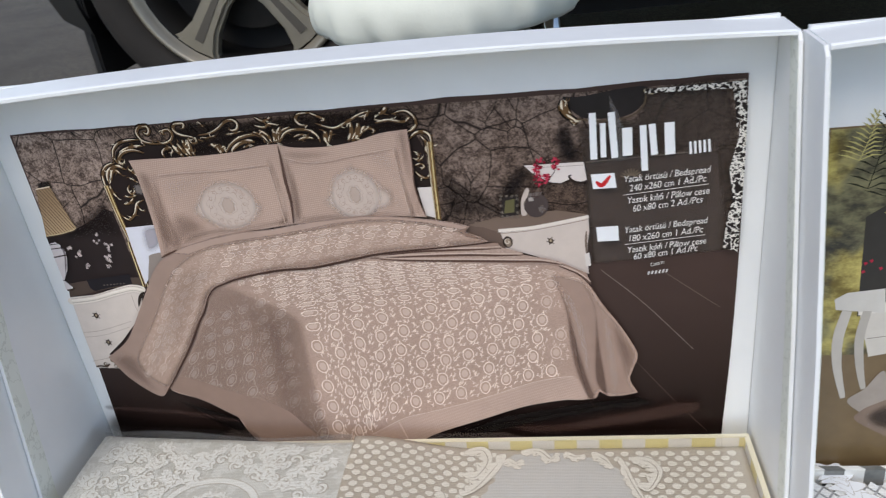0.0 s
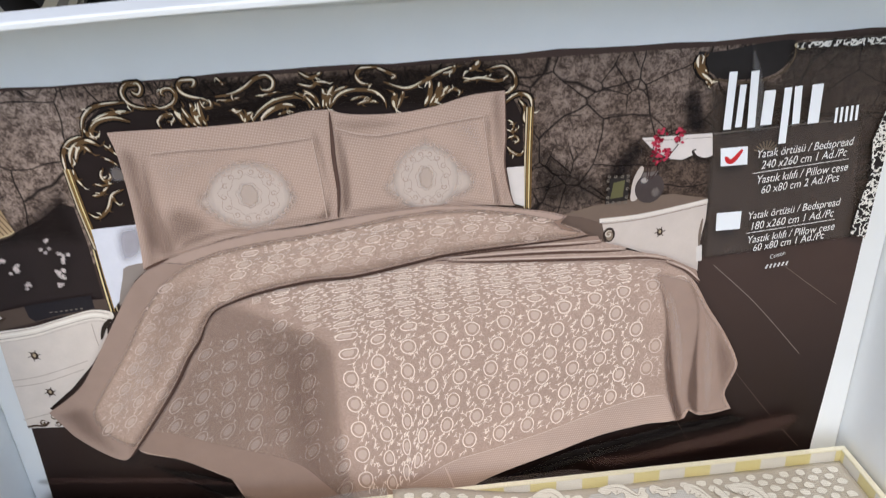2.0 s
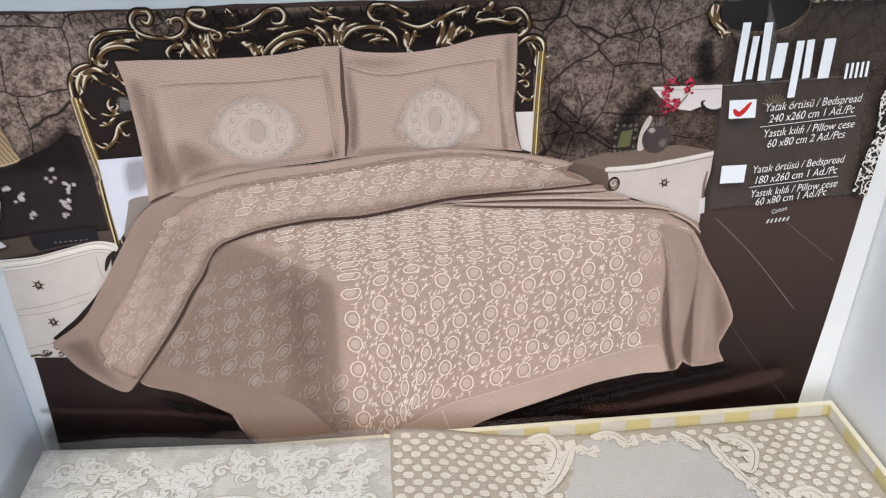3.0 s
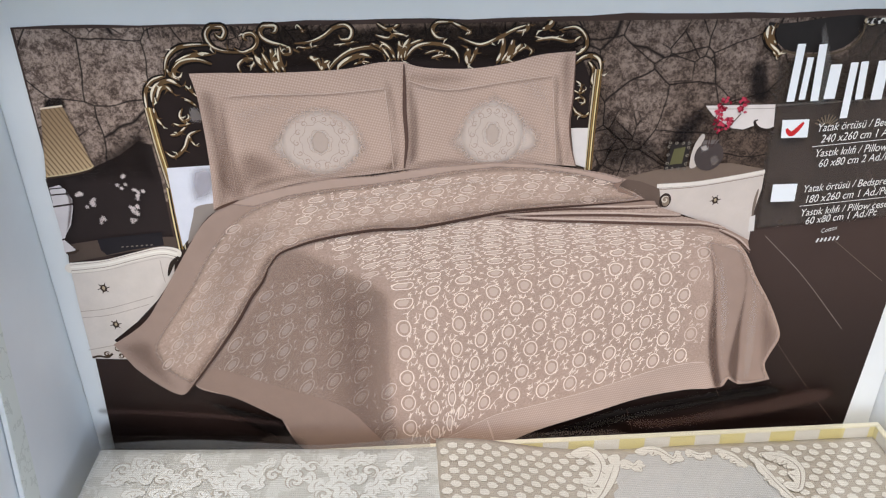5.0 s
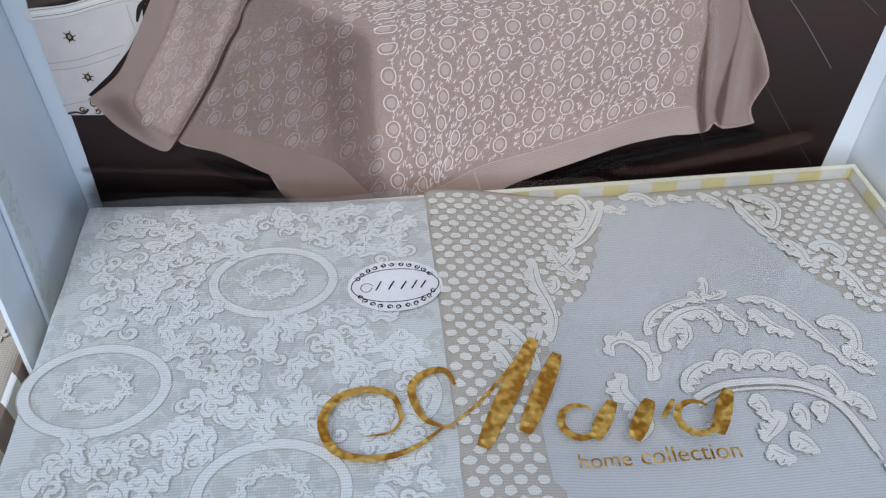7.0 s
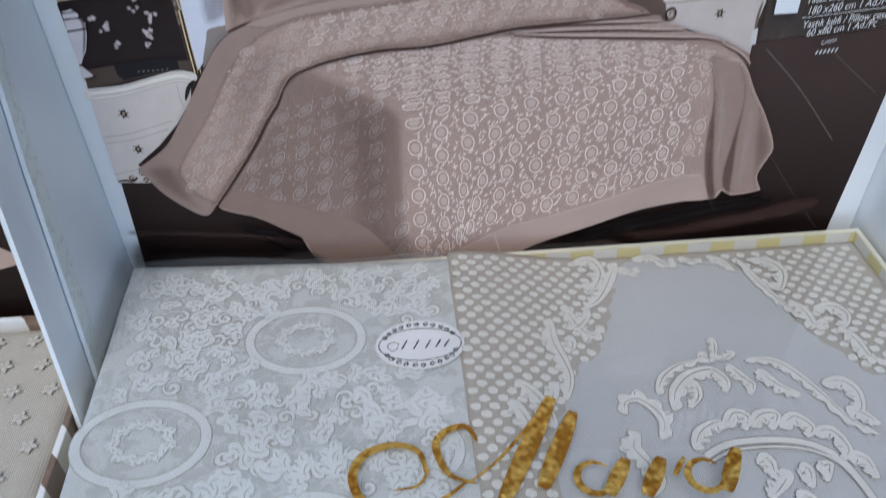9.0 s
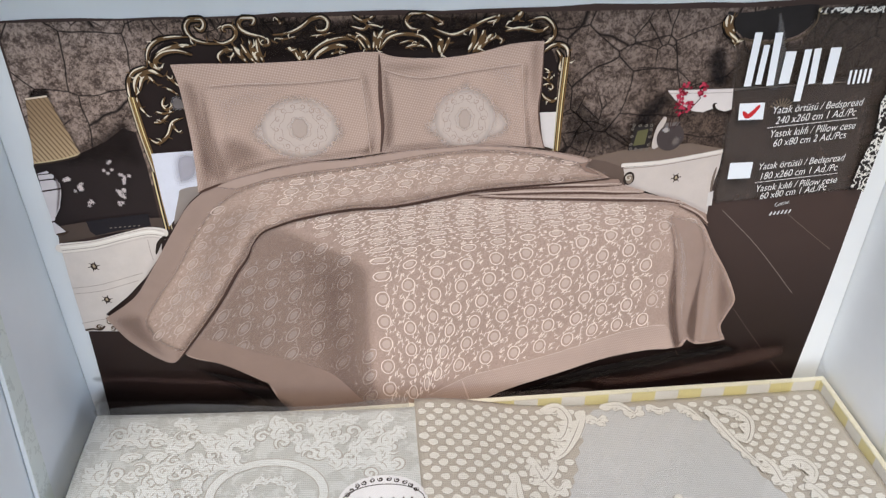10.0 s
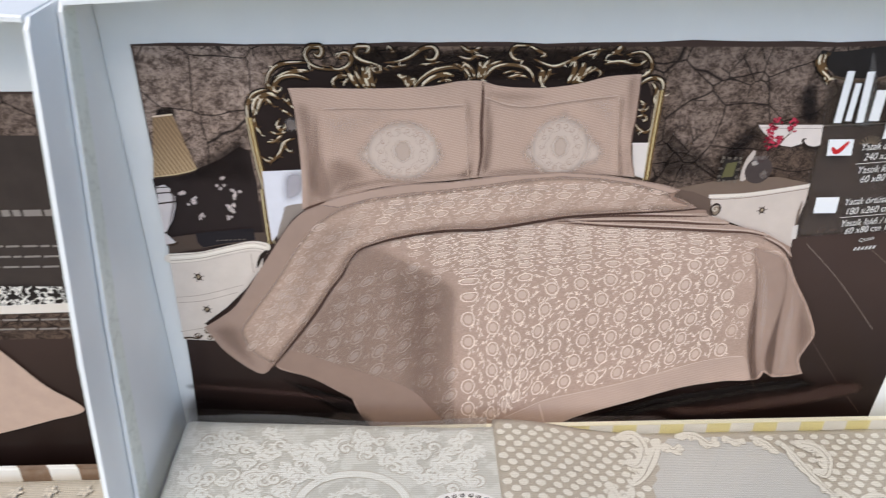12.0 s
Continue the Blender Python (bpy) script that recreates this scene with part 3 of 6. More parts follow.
# white mattress behind the pillows
S.fill("mattress_print", [(-179.3, 226.2), (-154.3, 227.1), (-155.4, 202.5), (-163.9, 196.4), (-178.7, 179.2), (-179.2, 197.9)], ink((222, 222, 230)), False)
S.fill("mattress_shadow_print", [(-170.0, 198.1), (-167.7, 203.2), (-158.7, 205.0), (-152.1, 204.6), (-164.2, 195.0), (-175.4, 180.7)], ink((150, 138, 130)), True)
S.fill("mattress_shadow_print", [(-167.9, 225.0), (-154.5, 226.2), (-156.0, 209.8), (-169.2, 205.6)], ink((176, 170, 176), 0.1, 0.7), True, 6)
S.fill("mattress_print", [(34.3, 242.0), (43.5, 241.9), (43.7, 219.2), (37.5, 221.4)], ink((224, 214, 208)), False)

# left bedside: lamp, flowers, chest of drawers
S.fill("tabletop_print", [(-240.4, 183.0), (-220.7, 185.6), (-181.4, 185.7), (-181.7, 177.2), (-206.0, 177.7), (-242.3, 171.4)], ink((84, 70, 62), 0.2), False)
S.fill("book_print", [(-223.9, 185.7), (-188.6, 188.8), (-188.7, 180.5), (-205.9, 178.5), (-220.7, 175.7), (-223.3, 178.8)], ink((36, 32, 36)), False)
S.strokes("book_letter_print", [([lay(98 + 9 * k, 428 - 0.8 * k), lay(102 + 9 * k, 427 - 0.8 * k)], 0.7, 0.7, None) for k in range(7)], ink((120, 112, 104)))
S.fill("chest_of_drawers_print", [(-242.3, 169.9), (-223.5, 171.0), (-206.6, 174.6), (-183.3, 177.3), (-186.4, 161.5), (-198.3, 145.4), (-212.6, 131.0), (-228.6, 118.4), (-217.0, 106.0), (-225.3, 104.5), (-243.9, 106.0), (-243.4, 138.2)], CREAM, False)
S.fill("chest_top_print", [(-243.0, 171.0), (-223.2, 172.6), (-206.2, 176.5), (-191.1, 179.7), (-181.6, 178.0), (-180.1, 174.5), (-183.4, 172.2), (-191.7, 173.9), (-207.3, 170.7), (-224.4, 166.3), (-243.0, 165.1)], ink((232, 222, 210)), True)
for dz, m, w in ((5, ink((168, 152, 140)), 0.35), (10, ink((244, 236, 226)), 0.9), (16, ink((150, 134, 122)), 0.4), (22, ink((190, 176, 164)), 0.3)):
    S.line("chest_edge_print", [(x, z - dz * 0.33) for x, z in [(-242.2, 171.8), (-223.1, 173.4), (-206.1, 177.3), (-191.0, 180.1), (-182.5, 178.0)]], m, w)
for pts in ([(-243.1, 139.4), (-226.0, 141.1), (-200.2, 148.0)], [(-243.0, 135.2), (-226.2, 136.5), (-203.8, 142.6)], [(-244.7, 112.3), (-227.5, 115.3)], [(-192.5, 171.2), (-192.5, 162.4), (-192.1, 156.8)]):
    S.line("drawer_joint_print", pts, ink((178, 162, 150)), 0.4)
S.line("chest_foot_print", [(-243.7, 106.9), (-239.4, 107.6), (-234.7, 106.6), (-231.4, 109.2)], ink((70, 54, 42)), 1.4)
S.strokes("chest_foot_print", [(curl(*lay(x, y), 2.0, a, 1.2), 0.3, 0.4, 0.9) for x, y, a in ((84, 622, 20), (104, 612, 120), (110, 624, 200), (124, 626, 300))], ink((84, 64, 44)))
S.line("chest_carving_print", [(-181.9, 173.3), (-186.3, 168.7), (-189.8, 160.8)], ink((48, 38, 32)), 0.8, 0.4, 2.2)


def knob(c, r):
    """A pressed-metal drawer knob with a leafy rose."""
    S.strokes("drawer_knob_print", [([(c[0] + r * 0.3 * math.cos(a * 1.047), c[1] + r * 0.3 * math.sin(a * 1.047)), (c[0] + r * math.cos(a * 1.047 + 0.2), c[1] + r * math.sin(a * 1.047 + 0.2))], 0.8, 0.4, None) for a in range(6)], ink((60, 47, 40)))
    S.oval("drawer_knob_print", c, r * 0.52, r * 0.66, ink((64, 50, 42)))
    S.oval("drawer_knob_shine_print", (c[0], c[1] + 0.2), r * 0.22, r * 0.34, ink((176, 158, 132)))


for kx, ky, kr in ((70, 503, 3.6), (97, 568, 3.4)):
    knob(lay(kx, ky), kr)
S.fill("lampshade_shadow_print", [(-233.2, 265.6), (-222.9, 266.2), (-223.0, 260.5), (-234.3, 259.3)], ink((30, 22, 20), 0.1, 0.9), False, 1.5)
S.fill("lampshade_print", [(-235.4, 260.0), (-224.3, 261.2), (-216.2, 228.8), (-219.3, 226.8), (-228.3, 224.8), (-241.7, 223.3)], pleat_print(), False)
S.line("lampshade_rim_print", [(-235.6, 260.3), (-224.3, 261.5)], ink((222, 206, 184)), 0.9)
S.line("lampshade_rim_print", [(-241.8, 222.9), (-228.4, 224.5), (-218.7, 226.8), (-216.2, 228.8)], ink((62, 48, 40)), 1.6)
S.line("lampshade_rim_print", [(-241.6, 223.6), (-228.2, 225.2), (-218.6, 227.5), (-216.1, 229.2)], ink((206, 184, 146)), 0.7)
S.fill("lamp_foot_print", [(-241.5, 217.3), (-236.3, 218.7), (-233.3, 215.8), (-234.2, 213.0), (-231.3, 210.8), (-232.3, 204.4), (-235.5, 195.3), (-239.7, 189.0), (-241.0, 186.0), (-238.0, 182.1), (-235.8, 179.0), (-239.0, 177.6), (-242.7, 178.4), (-241.9, 190.5), (-242.1, 203.8)], ink((214, 206, 206)), False)
S.fill("lamp_shadow_print", [(-233.7, 215.1), (-231.0, 210.8), (-232.3, 204.4), (-235.5, 195.3), (-239.9, 188.2), (-237.3, 197.1), (-234.2, 207.3)], ink((150, 138, 138), 0.1, 0.7), True, 1.2)
for a, b, w in (((-241.7, 216.6), (-233.3, 217.2), 0.6), ((-241.6, 213.1), (-233.1, 213.7), 0.8), ((-242.2, 206.3), (-231.6, 207.6), 1.0), ((-242.2, 186.4), (-239.5, 187.1), 0.9)):
    S.line("lamp_band_print", [a, b], ink((52, 40, 36)), w)
S.line("lamp_base_print", [(-242.1, 178.0), (-238.2, 178.3), (-234.7, 179.8)], ink((66, 52, 40)), 0.8, 0.6, 1.4)
rng = random.Random(4)
petals = []
for bx, by, n, sx, sy in ((122, 330, 10, 13, 14), (120, 362, 14, 9, 22), (96, 308, 5, 12, 9), (12, 332, 6, 11, 6), (40, 346, 8, 8, 11), (58, 374, 4, 6, 9)):
    for k in range(n):
        cx, cz = lay(bx + rng.gauss(0, sx * 0.5), by + rng.gauss(0, sy * 0.5))
        a0 = rng.uniform(0, 6.3)
        for p in range(5):
            a = a0 + p * 1.257
            petals.append(([(cx, cz), (cx + 0.7 * math.cos(a), cz + 0.7 * math.sin(a)), (cx + 1.3 * math.cos(a), cz + 1.3 * math.sin(a))], 0.1, 0.12, 0.5))
S.strokes("white_blossom_print", petals, ink((214, 200, 196), 0.25))

# right bedside: shelf, vase, red blossoms, picture frame, chest
S.fill("shelf_print", [(105.1, 252.6), (142.8, 252.3), (144.4, 239.2), (139.5, 238.8), (133.6, 241.0), (127.8, 238.7), (121.5, 239.7), (114.8, 243.7), (110.1, 247.0), (107.3, 250.1)], ink((220, 209, 203)), False)
S.line("shelf_edge_print", [(106.0, 250.8), (124.5, 250.3), (142.8, 250.1)], ink((170, 156, 148)), 0.4)
S.line("shelf_scroll_print", [(144.9, 239.8), (140.9, 238.1), (135.7, 239.6), (133.3, 242.9), (135.0, 244.0)], ink((46, 36, 32)), 0.7, 0.5, 1.4)
S.fill("side_table_print", [(65.0, 212.8), (84.0, 217.1), (108.7, 219.1), (124.4, 219.7), (144.1, 215.4), (143.1, 211.4), (119.6, 208.6), (103.9, 206.7), (86.3, 205.7)], ink((118, 100, 88)), False)
S.fill("side_table_print", [(65.1, 212.2), (75.2, 210.3), (86.3, 205.7), (89.6, 191.7), (78.0, 199.3), (62.8, 208.3)], ink((104, 86, 76)), False)
S.fill("chest_of_drawers_print", [(86.3, 205.7), (104.0, 206.4), (122.7, 209.1), (144.5, 212.7), (144.8, 203.2), (143.3, 192.9), (142.9, 183.0), (143.5, 170.6), (127.0, 178.9), (100.1, 189.7), (89.6, 191.7)], ink((206, 192, 182)), False)
S.line("chest_top_print", [(84.9, 207.1), (103.8, 207.8), (121.0, 209.9), (144.6, 214.0)], ink((226, 215, 204)), 2.4)
S.line("chest_edge_print", [(85.4, 208.7), (103.6, 209.1), (120.8, 211.2), (144.1, 215.0)], ink((148, 130, 118)), 0.4)
S.line("chest_edge_print", [(86.4, 205.0), (104.0, 205.7), (122.2, 208.1), (144.1, 211.7)], ink((140, 122, 110)), 0.45)
S.oval("chest_carving_print", lay(1085, 323), 3.4, 4.4, ink((54, 42, 36)))
S.oval("chest_carving_print", lay(1086, 325), 2.0, 3.0, ink((140, 122, 106)))
S.strokes("chest_carving_print", [(curl(*lay(1085, 322), 2.4, 40, 1.2), 0.3, 0.3, 0.7)], ink((206, 192, 176)))
S.line("chest_carving_print", [(142.9, 203.3), (142.3, 194.7), (142.7, 184.1)], ink((120, 104, 92)), 0.5, 0.4, 1.4)
knob(lay(1174, 321), 3.2)
S.fill("chest_foot_print", [(141.1, 186.0), (144.2, 187.2), (145.2, 177.1), (141.9, 176.5)], ink((214, 206, 200)), False)
S.fill("figurine_print", [(101.3, 218.2), (101.9, 229.2), (105.3, 236.6), (107.3, 235.3), (105.2, 227.7), (105.0, 218.7)], ink((198, 184, 174)), True)
S.oval("vase_print", lay(1160, 242), 8.0, 8.6, ink((74, 64, 62), 0.3))
S.fill("vase_print", [(106.6, 230.9), (114.0, 231.2), (115.6, 233.6), (106.9, 233.4)], ink((110, 100, 96)), False)
S.oval("vase_shine_print", lay(1152, 228), 2.6, 2.2, ink((190, 180, 174), 0.1, 0.7), 1.2)
S.oval("vase_shine_print", lay(1170, 250), 3.0, 3.4, ink((132, 120, 114), 0.1, 0.6), 1.6)
for pts in ([(110.5, 229.4), (111.3, 237.6), (114.2, 243.7)], [(111.8, 229.4), (115.9, 235.8), (124.9, 247.9)], [(109.4, 228.8), (109.7, 240.8), (113.6, 252.3)]):
    S.line("stem_print", pts, ink((70, 50, 46)), 0.5)
red = []
for bx, by, n, s in ((1180, 185, 26, 10), (1178, 160, 16, 8), (1186, 142, 8, 6), (1222, 145, 12, 7), (1210, 158, 10, 6), (1196, 178, 8, 6)):
    for k in range(n):
        c = lay(bx + rng.gauss(0, s * 0.6), by + rng.gauss(0, s * 0.6))
        a = rng.uniform(0, 6.3)
        red.append(([c, (c[0] + math.cos(a), c[1] + math.sin(a)), (c[0] + 2.0 * math.cos(a), c[1] + 2.0 * math.sin(a))], 0.4, 0.3, 1.5))
S.strokes("red_blossom_print", red[::2], ink((128, 26, 44)))
S.strokes("red_blossom_print", red[1::2], ink((184, 60, 80)))
S.fill("picture_frame_print", [(89.6, 231.7), (100.2, 233.1), (99.4, 218.3), (87.1, 217.0)], ink((44, 38, 36)), False)
S.fill("picture_frame_glass_print", [(91.4, 229.0), (97.5, 230.0), (96.7, 220.4), (89.9, 219.8)], ink((96, 92, 62), 0.4), False)
S.strokes("picture_frame_ornament_print", [(curl(*lay(1104 + 17 * max(-1, min(1, 1.5 * math.cos(k * 0.45))) - 0.16 * 24 * math.sin(k * 0.45), 242 + 23 * max(-1, min(1, 1.5 * math.sin(k * 0.45)))), 1.0, k * 50, 1.1), 0.25, 0.2, 0.5) for k in range(14)], ink((120, 110, 100)))
carve([([(1262, 6), (1258, 22), (1264, 40), (1284, 58)], 3.6), ([(1270, 8), (1266, 24), (1274, 40)], 2.2), ([(1286, 52), (1276, 60), (1268, 52)], 1.6)])
S.line("mirror_rim_print", [(140.1, 281.1), (154.2, 278.3), (171.7, 280.0), (180.1, 287.6), (180.3, 296.9)], ink((92, 78, 62)), 0.9)
S.fill("candle_print", [(158.3, 293.2), (160.6, 293.2), (166.9, 277.3), (170.1, 253.6), (162.2, 253.3), (160.3, 277.5)], ink((112, 108, 106), 0.1, 0.6), True, 1.5)
S.line("mirror_ornament_print", [(179.8, 295.6), (184.3, 294.4), (185.4, 296.2)], ink((200, 184, 150)), 1.0, 0.5, 3.0)

# pillows
PAD = dotted_print((182, 155, 140))
EDGE_L = sides([(-159.3, 276.5), (-144.4, 276.5), (-123.8, 275.9), (-99.8, 276.1), (-80.8, 277.1), (-65.4, 279.8), (-53.2, 279.9)], [(-53.2, 279.9), (-53.2, 272.7), (-53.4, 259.9), (-52.9, 243.6), (-53.1, 233.5), (-54.6, 221.6)], [(-54.6, 221.6), (-70.0, 219.9), (-96.5, 217.8), (-117.2, 214.7), (-138.5, 208.1), (-158.1, 202.0)], [(-158.1, 202.0), (-156.9, 216.9), (-156.3, 233.4), (-156.5, 251.3), (-157.2, 265.6), (-159.3, 276.5)])
EDGE_R = sides([(-53.2, 279.9), (-42.7, 276.7), (-20.7, 275.6), (-1.2, 277.7), (15.6, 281.8), (33.5, 283.1)], [(33.5, 283.1), (33.9, 270.7), (33.5, 256.2), (33.0, 246.7), (34.3, 234.3), (38.4, 220.7)], [(38.4, 220.7), (16.2, 223.1), (-4.7, 224.5), (-28.5, 223.8), (-54.6, 221.6)], [(-54.6, 221.6), (-53.3, 234.5), (-53.5, 254.1), (-53.5, 268.5), (-53.2, 279.9)])
SHADE, DEEP, GLOW = ink((116, 90, 78), 0.1, 0.36), ink((96, 72, 62), 0.1, 0.55), ink((216, 196, 183), 0.1, 0.22)
MOTIF, FAINT, MARK = ink((214, 196, 184), 0.08, 0.85), ink((204, 184, 171), 0.1, 0.7), ink((172, 149, 136))


def frill(c, rx, rz, n, amp, seed):
    """A lobed oval outline round c."""
    r = random.Random(seed)
    o = []
    for k in range(n * 8):
        a = 2 * math.pi * k / (n * 8)
        q = 1 + amp * 0.7 * math.sin(n * a) + r.uniform(-0.03, 0.03)
        o.append((c[0] + rx * q * math.cos(a), c[1] + rz * q * math.sin(a)))
    return o


def medallion(c, halo, size, seed):
    """Woven rose on a pillow: pale ground, a frilled wreath, two rings and scrolls."""
    c0 = (sum(p[0] for p in halo) / len(halo), sum(p[1] for p in halo) / len(halo))
    S.fill("pillow_medallion_print", [(c0[0] + (x - c0[0]) * 1.06, c0[1] + (z - c0[1]) * 1.06) for x, z in halo], MOTIF, True, 7)
    S.oval("pillow_medallion_print", c, size[0] * 1.7, size[1] * 1.4, MOTIF, 6)
    S.fill("pillow_medallion_print", frill(c, size[0] * 0.40, size[1] * 0.48, 7, 0.05, seed + 3), FAINT, False, 2.0)
    lines = []
    for q, n in ((1.06, 11), (0.74, 9), (0.46, 7)):
        o = frill(c, size[0] * q, size[1] * q, n, 0.1, seed + n)
        lines.append((o + o[:1], 0.28, 0.28, None))
    for k in range(14):
        a = k * 0.449
        lines.append((curl(c[0] + size[0] * 0.9 * math.cos(a), c[1] + size[1] * 0.9 * math.sin(a), 1.7, k * 67, 1.1), 0.25, 0.2, 0.45))
    S.strokes("pillow_scroll_print", lines, MARK)
    hem = []
    for p, q in zip(halo, halo[1:] + halo[:1]):
        for s in range(3):
            hem.append((curl(p[0] + (q[0] - p[0]) * s / 3, p[1] + (q[1] - p[1]) * s / 3, 1.5, 80 * s + p[0] * 20, 1.1), 0.25, 0.2, 0.5))
    S.strokes("pillow_scroll_print", hem, ink((186, 163, 149)))


for edge in (EDGE_L, EDGE_R):
    S.fill("pillow_print", edge, PAD, False)
for pts, m, w in (([(-146.9, 263.8), (-143.4, 264.2), (-141.7, 237.2), (-137.8, 212.0), (-147.4, 206.7), (-154.1, 219.3), (-150.9, 243.7)], SHADE, 5), ([(-156.9, 267.0), (-146.8, 264.3), (-146.4, 234.4), (-146.9, 209.2), (-156.6, 203.9), (-156.0, 234.9)], SHADE, 6), ([(-142.1, 263.6), (-101.5, 264.2), (-105.8, 253.4), (-126.1, 247.0), (-137.8, 227.8), (-141.7, 243.2)], GLOW, 14),
                  ([(-63.7, 268.9), (-58.4, 266.4), (-56.2, 245.3), (-56.8, 223.0), (-66.9, 221.7), (-59.8, 236.3)], SHADE, 4), ([(-138.1, 210.4), (-117.0, 216.0), (-96.3, 218.7), (-69.9, 220.5), (-58.1, 222.5), (-60.7, 226.4), (-92.9, 223.0), (-116.0, 222.3), (-133.9, 218.2)], SHADE, 4),
                  ([(-142.3, 234.2), (-129.3, 236.6), (-116.1, 222.0), (-137.9, 211.3), (-144.3, 215.6)], SHADE, 9), ([(-52.1, 276.2), (-48.3, 268.3), (-45.0, 250.7), (-45.9, 229.4), (-50.4, 223.3), (-53.8, 224.2), (-52.8, 245.1)], DEEP, 5),
                  ([(-51.6, 275.1), (-29.1, 274.8), (-15.3, 270.4), (-29.4, 266.9), (-46.1, 267.6)], SHADE, 7), ([(23.1, 271.2), (26.6, 268.2), (27.7, 247.5), (32.0, 222.4), (27.1, 223.2), (24.7, 247.6)], SHADE, 2.5), ([(25.4, 279.5), (32.9, 282.0), (33.8, 256.2), (32.5, 244.3), (36.8, 222.8), (31.3, 223.7), (27.6, 250.5)], SHADE, 5),
                  ([(-1.3, 269.3), (21.4, 271.2), (25.5, 241.5), (24.6, 225.9), (16.2, 229.5), (16.5, 251.0)], GLOW, 10), ([(-46.0, 227.5), (-10.6, 228.3), (25.2, 225.9), (31.4, 223.0), (-4.7, 224.8), (-46.3, 222.5)], SHADE, 4)):
    S.fill("pillow_tone_print", pts, m, True, w)
medallion(lay(456, 228), [(-98.1, 257.1), (-91.0, 252.2), (-84.9, 246.6), (-74.6, 237.6), (-77.1, 230.4), (-86.8, 225.8), (-100.0, 224.0), (-113.9, 226.6), (-123.2, 234.5), (-122.8, 239.9), (-113.1, 248.4), (-105.9, 252.8)], (13.6, 14.4), 1)
medallion(lay(769, 208), [(-7.6, 262.6), (-2.0, 256.0), (6.6, 249.6), (16.6, 241.3), (15.6, 231.4), (3.0, 227.0), (-18.0, 228.0), (-28.1, 234.2), (-29.0, 239.8), (-20.0, 247.8), (-12.9, 255.8)], (11.4, 14.6), 7)
for pts in ([(-141.4, 264.7), (-125.7, 265.2), (-109.6, 264.8), (-90.5, 264.9), (-63.9, 266.6)], [(-62.9, 265.4), (-61.3, 245.5), (-60.4, 222.6)], [(-50.9, 270.6), (-40.6, 266.8), (-26.7, 265.4), (-1.3, 268.7), (21.9, 271.2)], [(22.5, 270.6), (24.7, 247.6), (27.1, 223.9)]):
    S.line("pillow_seam_print", pts, ink((204, 183, 169)), 0.35)
    S.line("pillow_seam_print", [(x + 0.4, z - 0.9) for x, z in pts], ink((164, 138, 124)), 0.3)
S.line("pillow_gap_print", [(-53.0, 279.0), (-53.0, 268.4), (-53.3, 254.0), (-52.8, 237.5), (-54.5, 222.9)], ink((92, 70, 62), 0.1), 0.5, 0.8, 1.8)
S.line("pillow_gap_print", [(33.5, 282.0), (33.7, 259.2), (33.0, 246.1), (34.6, 233.3), (37.8, 221.4)], ink((110, 86, 76), 0.1), 0.3, 0.3, 0.7)

# bedspread: ground, woven ovals, borders, folds
TONE, LIGHT = (180, 153, 138), ink((238, 220, 206), 0.1)
PLAIN = dotted_print((180, 154, 140))
GROUND = spread_ground(TONE)
S.fill("bedspread_shadow_print", [(-137.1, 54.2), (-118.4, 17.1), (-60.8, 3.2), (-11.7, 7.7), (29.6, 32.6), (73.6, 49.6), (139.7, 61.9), (176.8, 65.6), (182.0, 58.2), (140.8, 53.9), (74.2, 40.9), (29.9, 19.2), (-61.3, -4.5), (-123.6, 4.4), (-145.6, 39.5), (-188.6, 75.9)], ink((14, 8, 7), 0.1, True), False, 2.5)
S.fill("bedspread_print", sides([(-131.5, 179.6), (-100.5, 185.7), (-45.2, 192.7), (-11.3, 195.5), (63.9, 192.2), (103.1, 186.0), (123.6, 179.1), (140.5, 166.3), (152.3, 146.1), (164.2, 127.4), (173.6, 108.8), (175.4, 100.6), (172.4, 90.8), (170.1, 80.8), (175.5, 69.0)], [(175.5, 69.0), (165.3, 66.6), (155.2, 66.1)], [(155.2, 66.1), (150.7, 68.8), (148.2, 70.9)], [(148.2, 70.9), (147.3, 69.1), (146.5, 66.9)],
       [(146.5, 66.9), (142.4, 64.0), (120.8, 63.6), (91.5, 58.3), (58.9, 46.7), (29.5, 36.5), (11.0, 27.6), (-11.6, 10.8), (-60.5, 6.8), (-97.1, 11.8), (-118.5, 22.1), (-130.3, 35.5), (-137.1, 54.2)], [(-137.1, 54.2), (-162.5, 72.5), (-186.7, 85.3), (-168.3, 112.3), (-147.0, 142.3), (-136.6, 167.5), (-131.5, 179.6)]), GROUND, False)

CROWN = np.arange(-3, 14)
CROWN_X = (470, 520, 572, 626, 672, 726, 784, 839, 896, 949, 1001, 1055, 1105, 1157, 1205, 1254, 1300)
CROWN_Y = (645, 617, 588, 560, 531, 505, 490, 477, 467, 458, 444, 431, 421, 411, 405, 400, 396)
LEAN = (5, 5, 5, 5, 4, -2, -10, -13, -14, -14, -15, -15, -16, -17, -17, -17, -17)
DROP = (44, 44, 44, 44, 42, 44, 43, 42, 41, 41, 41, 41, 39, 39, 38, 38, 38)
SINK = (1.6, 1.5, 1.4, 1.3, 1.15, 1.0, 0.93, 0.89, 0.87, 0.83, 0.8, 0.75, 0.7, 0.66, 0.6, 0.58, 0.56)


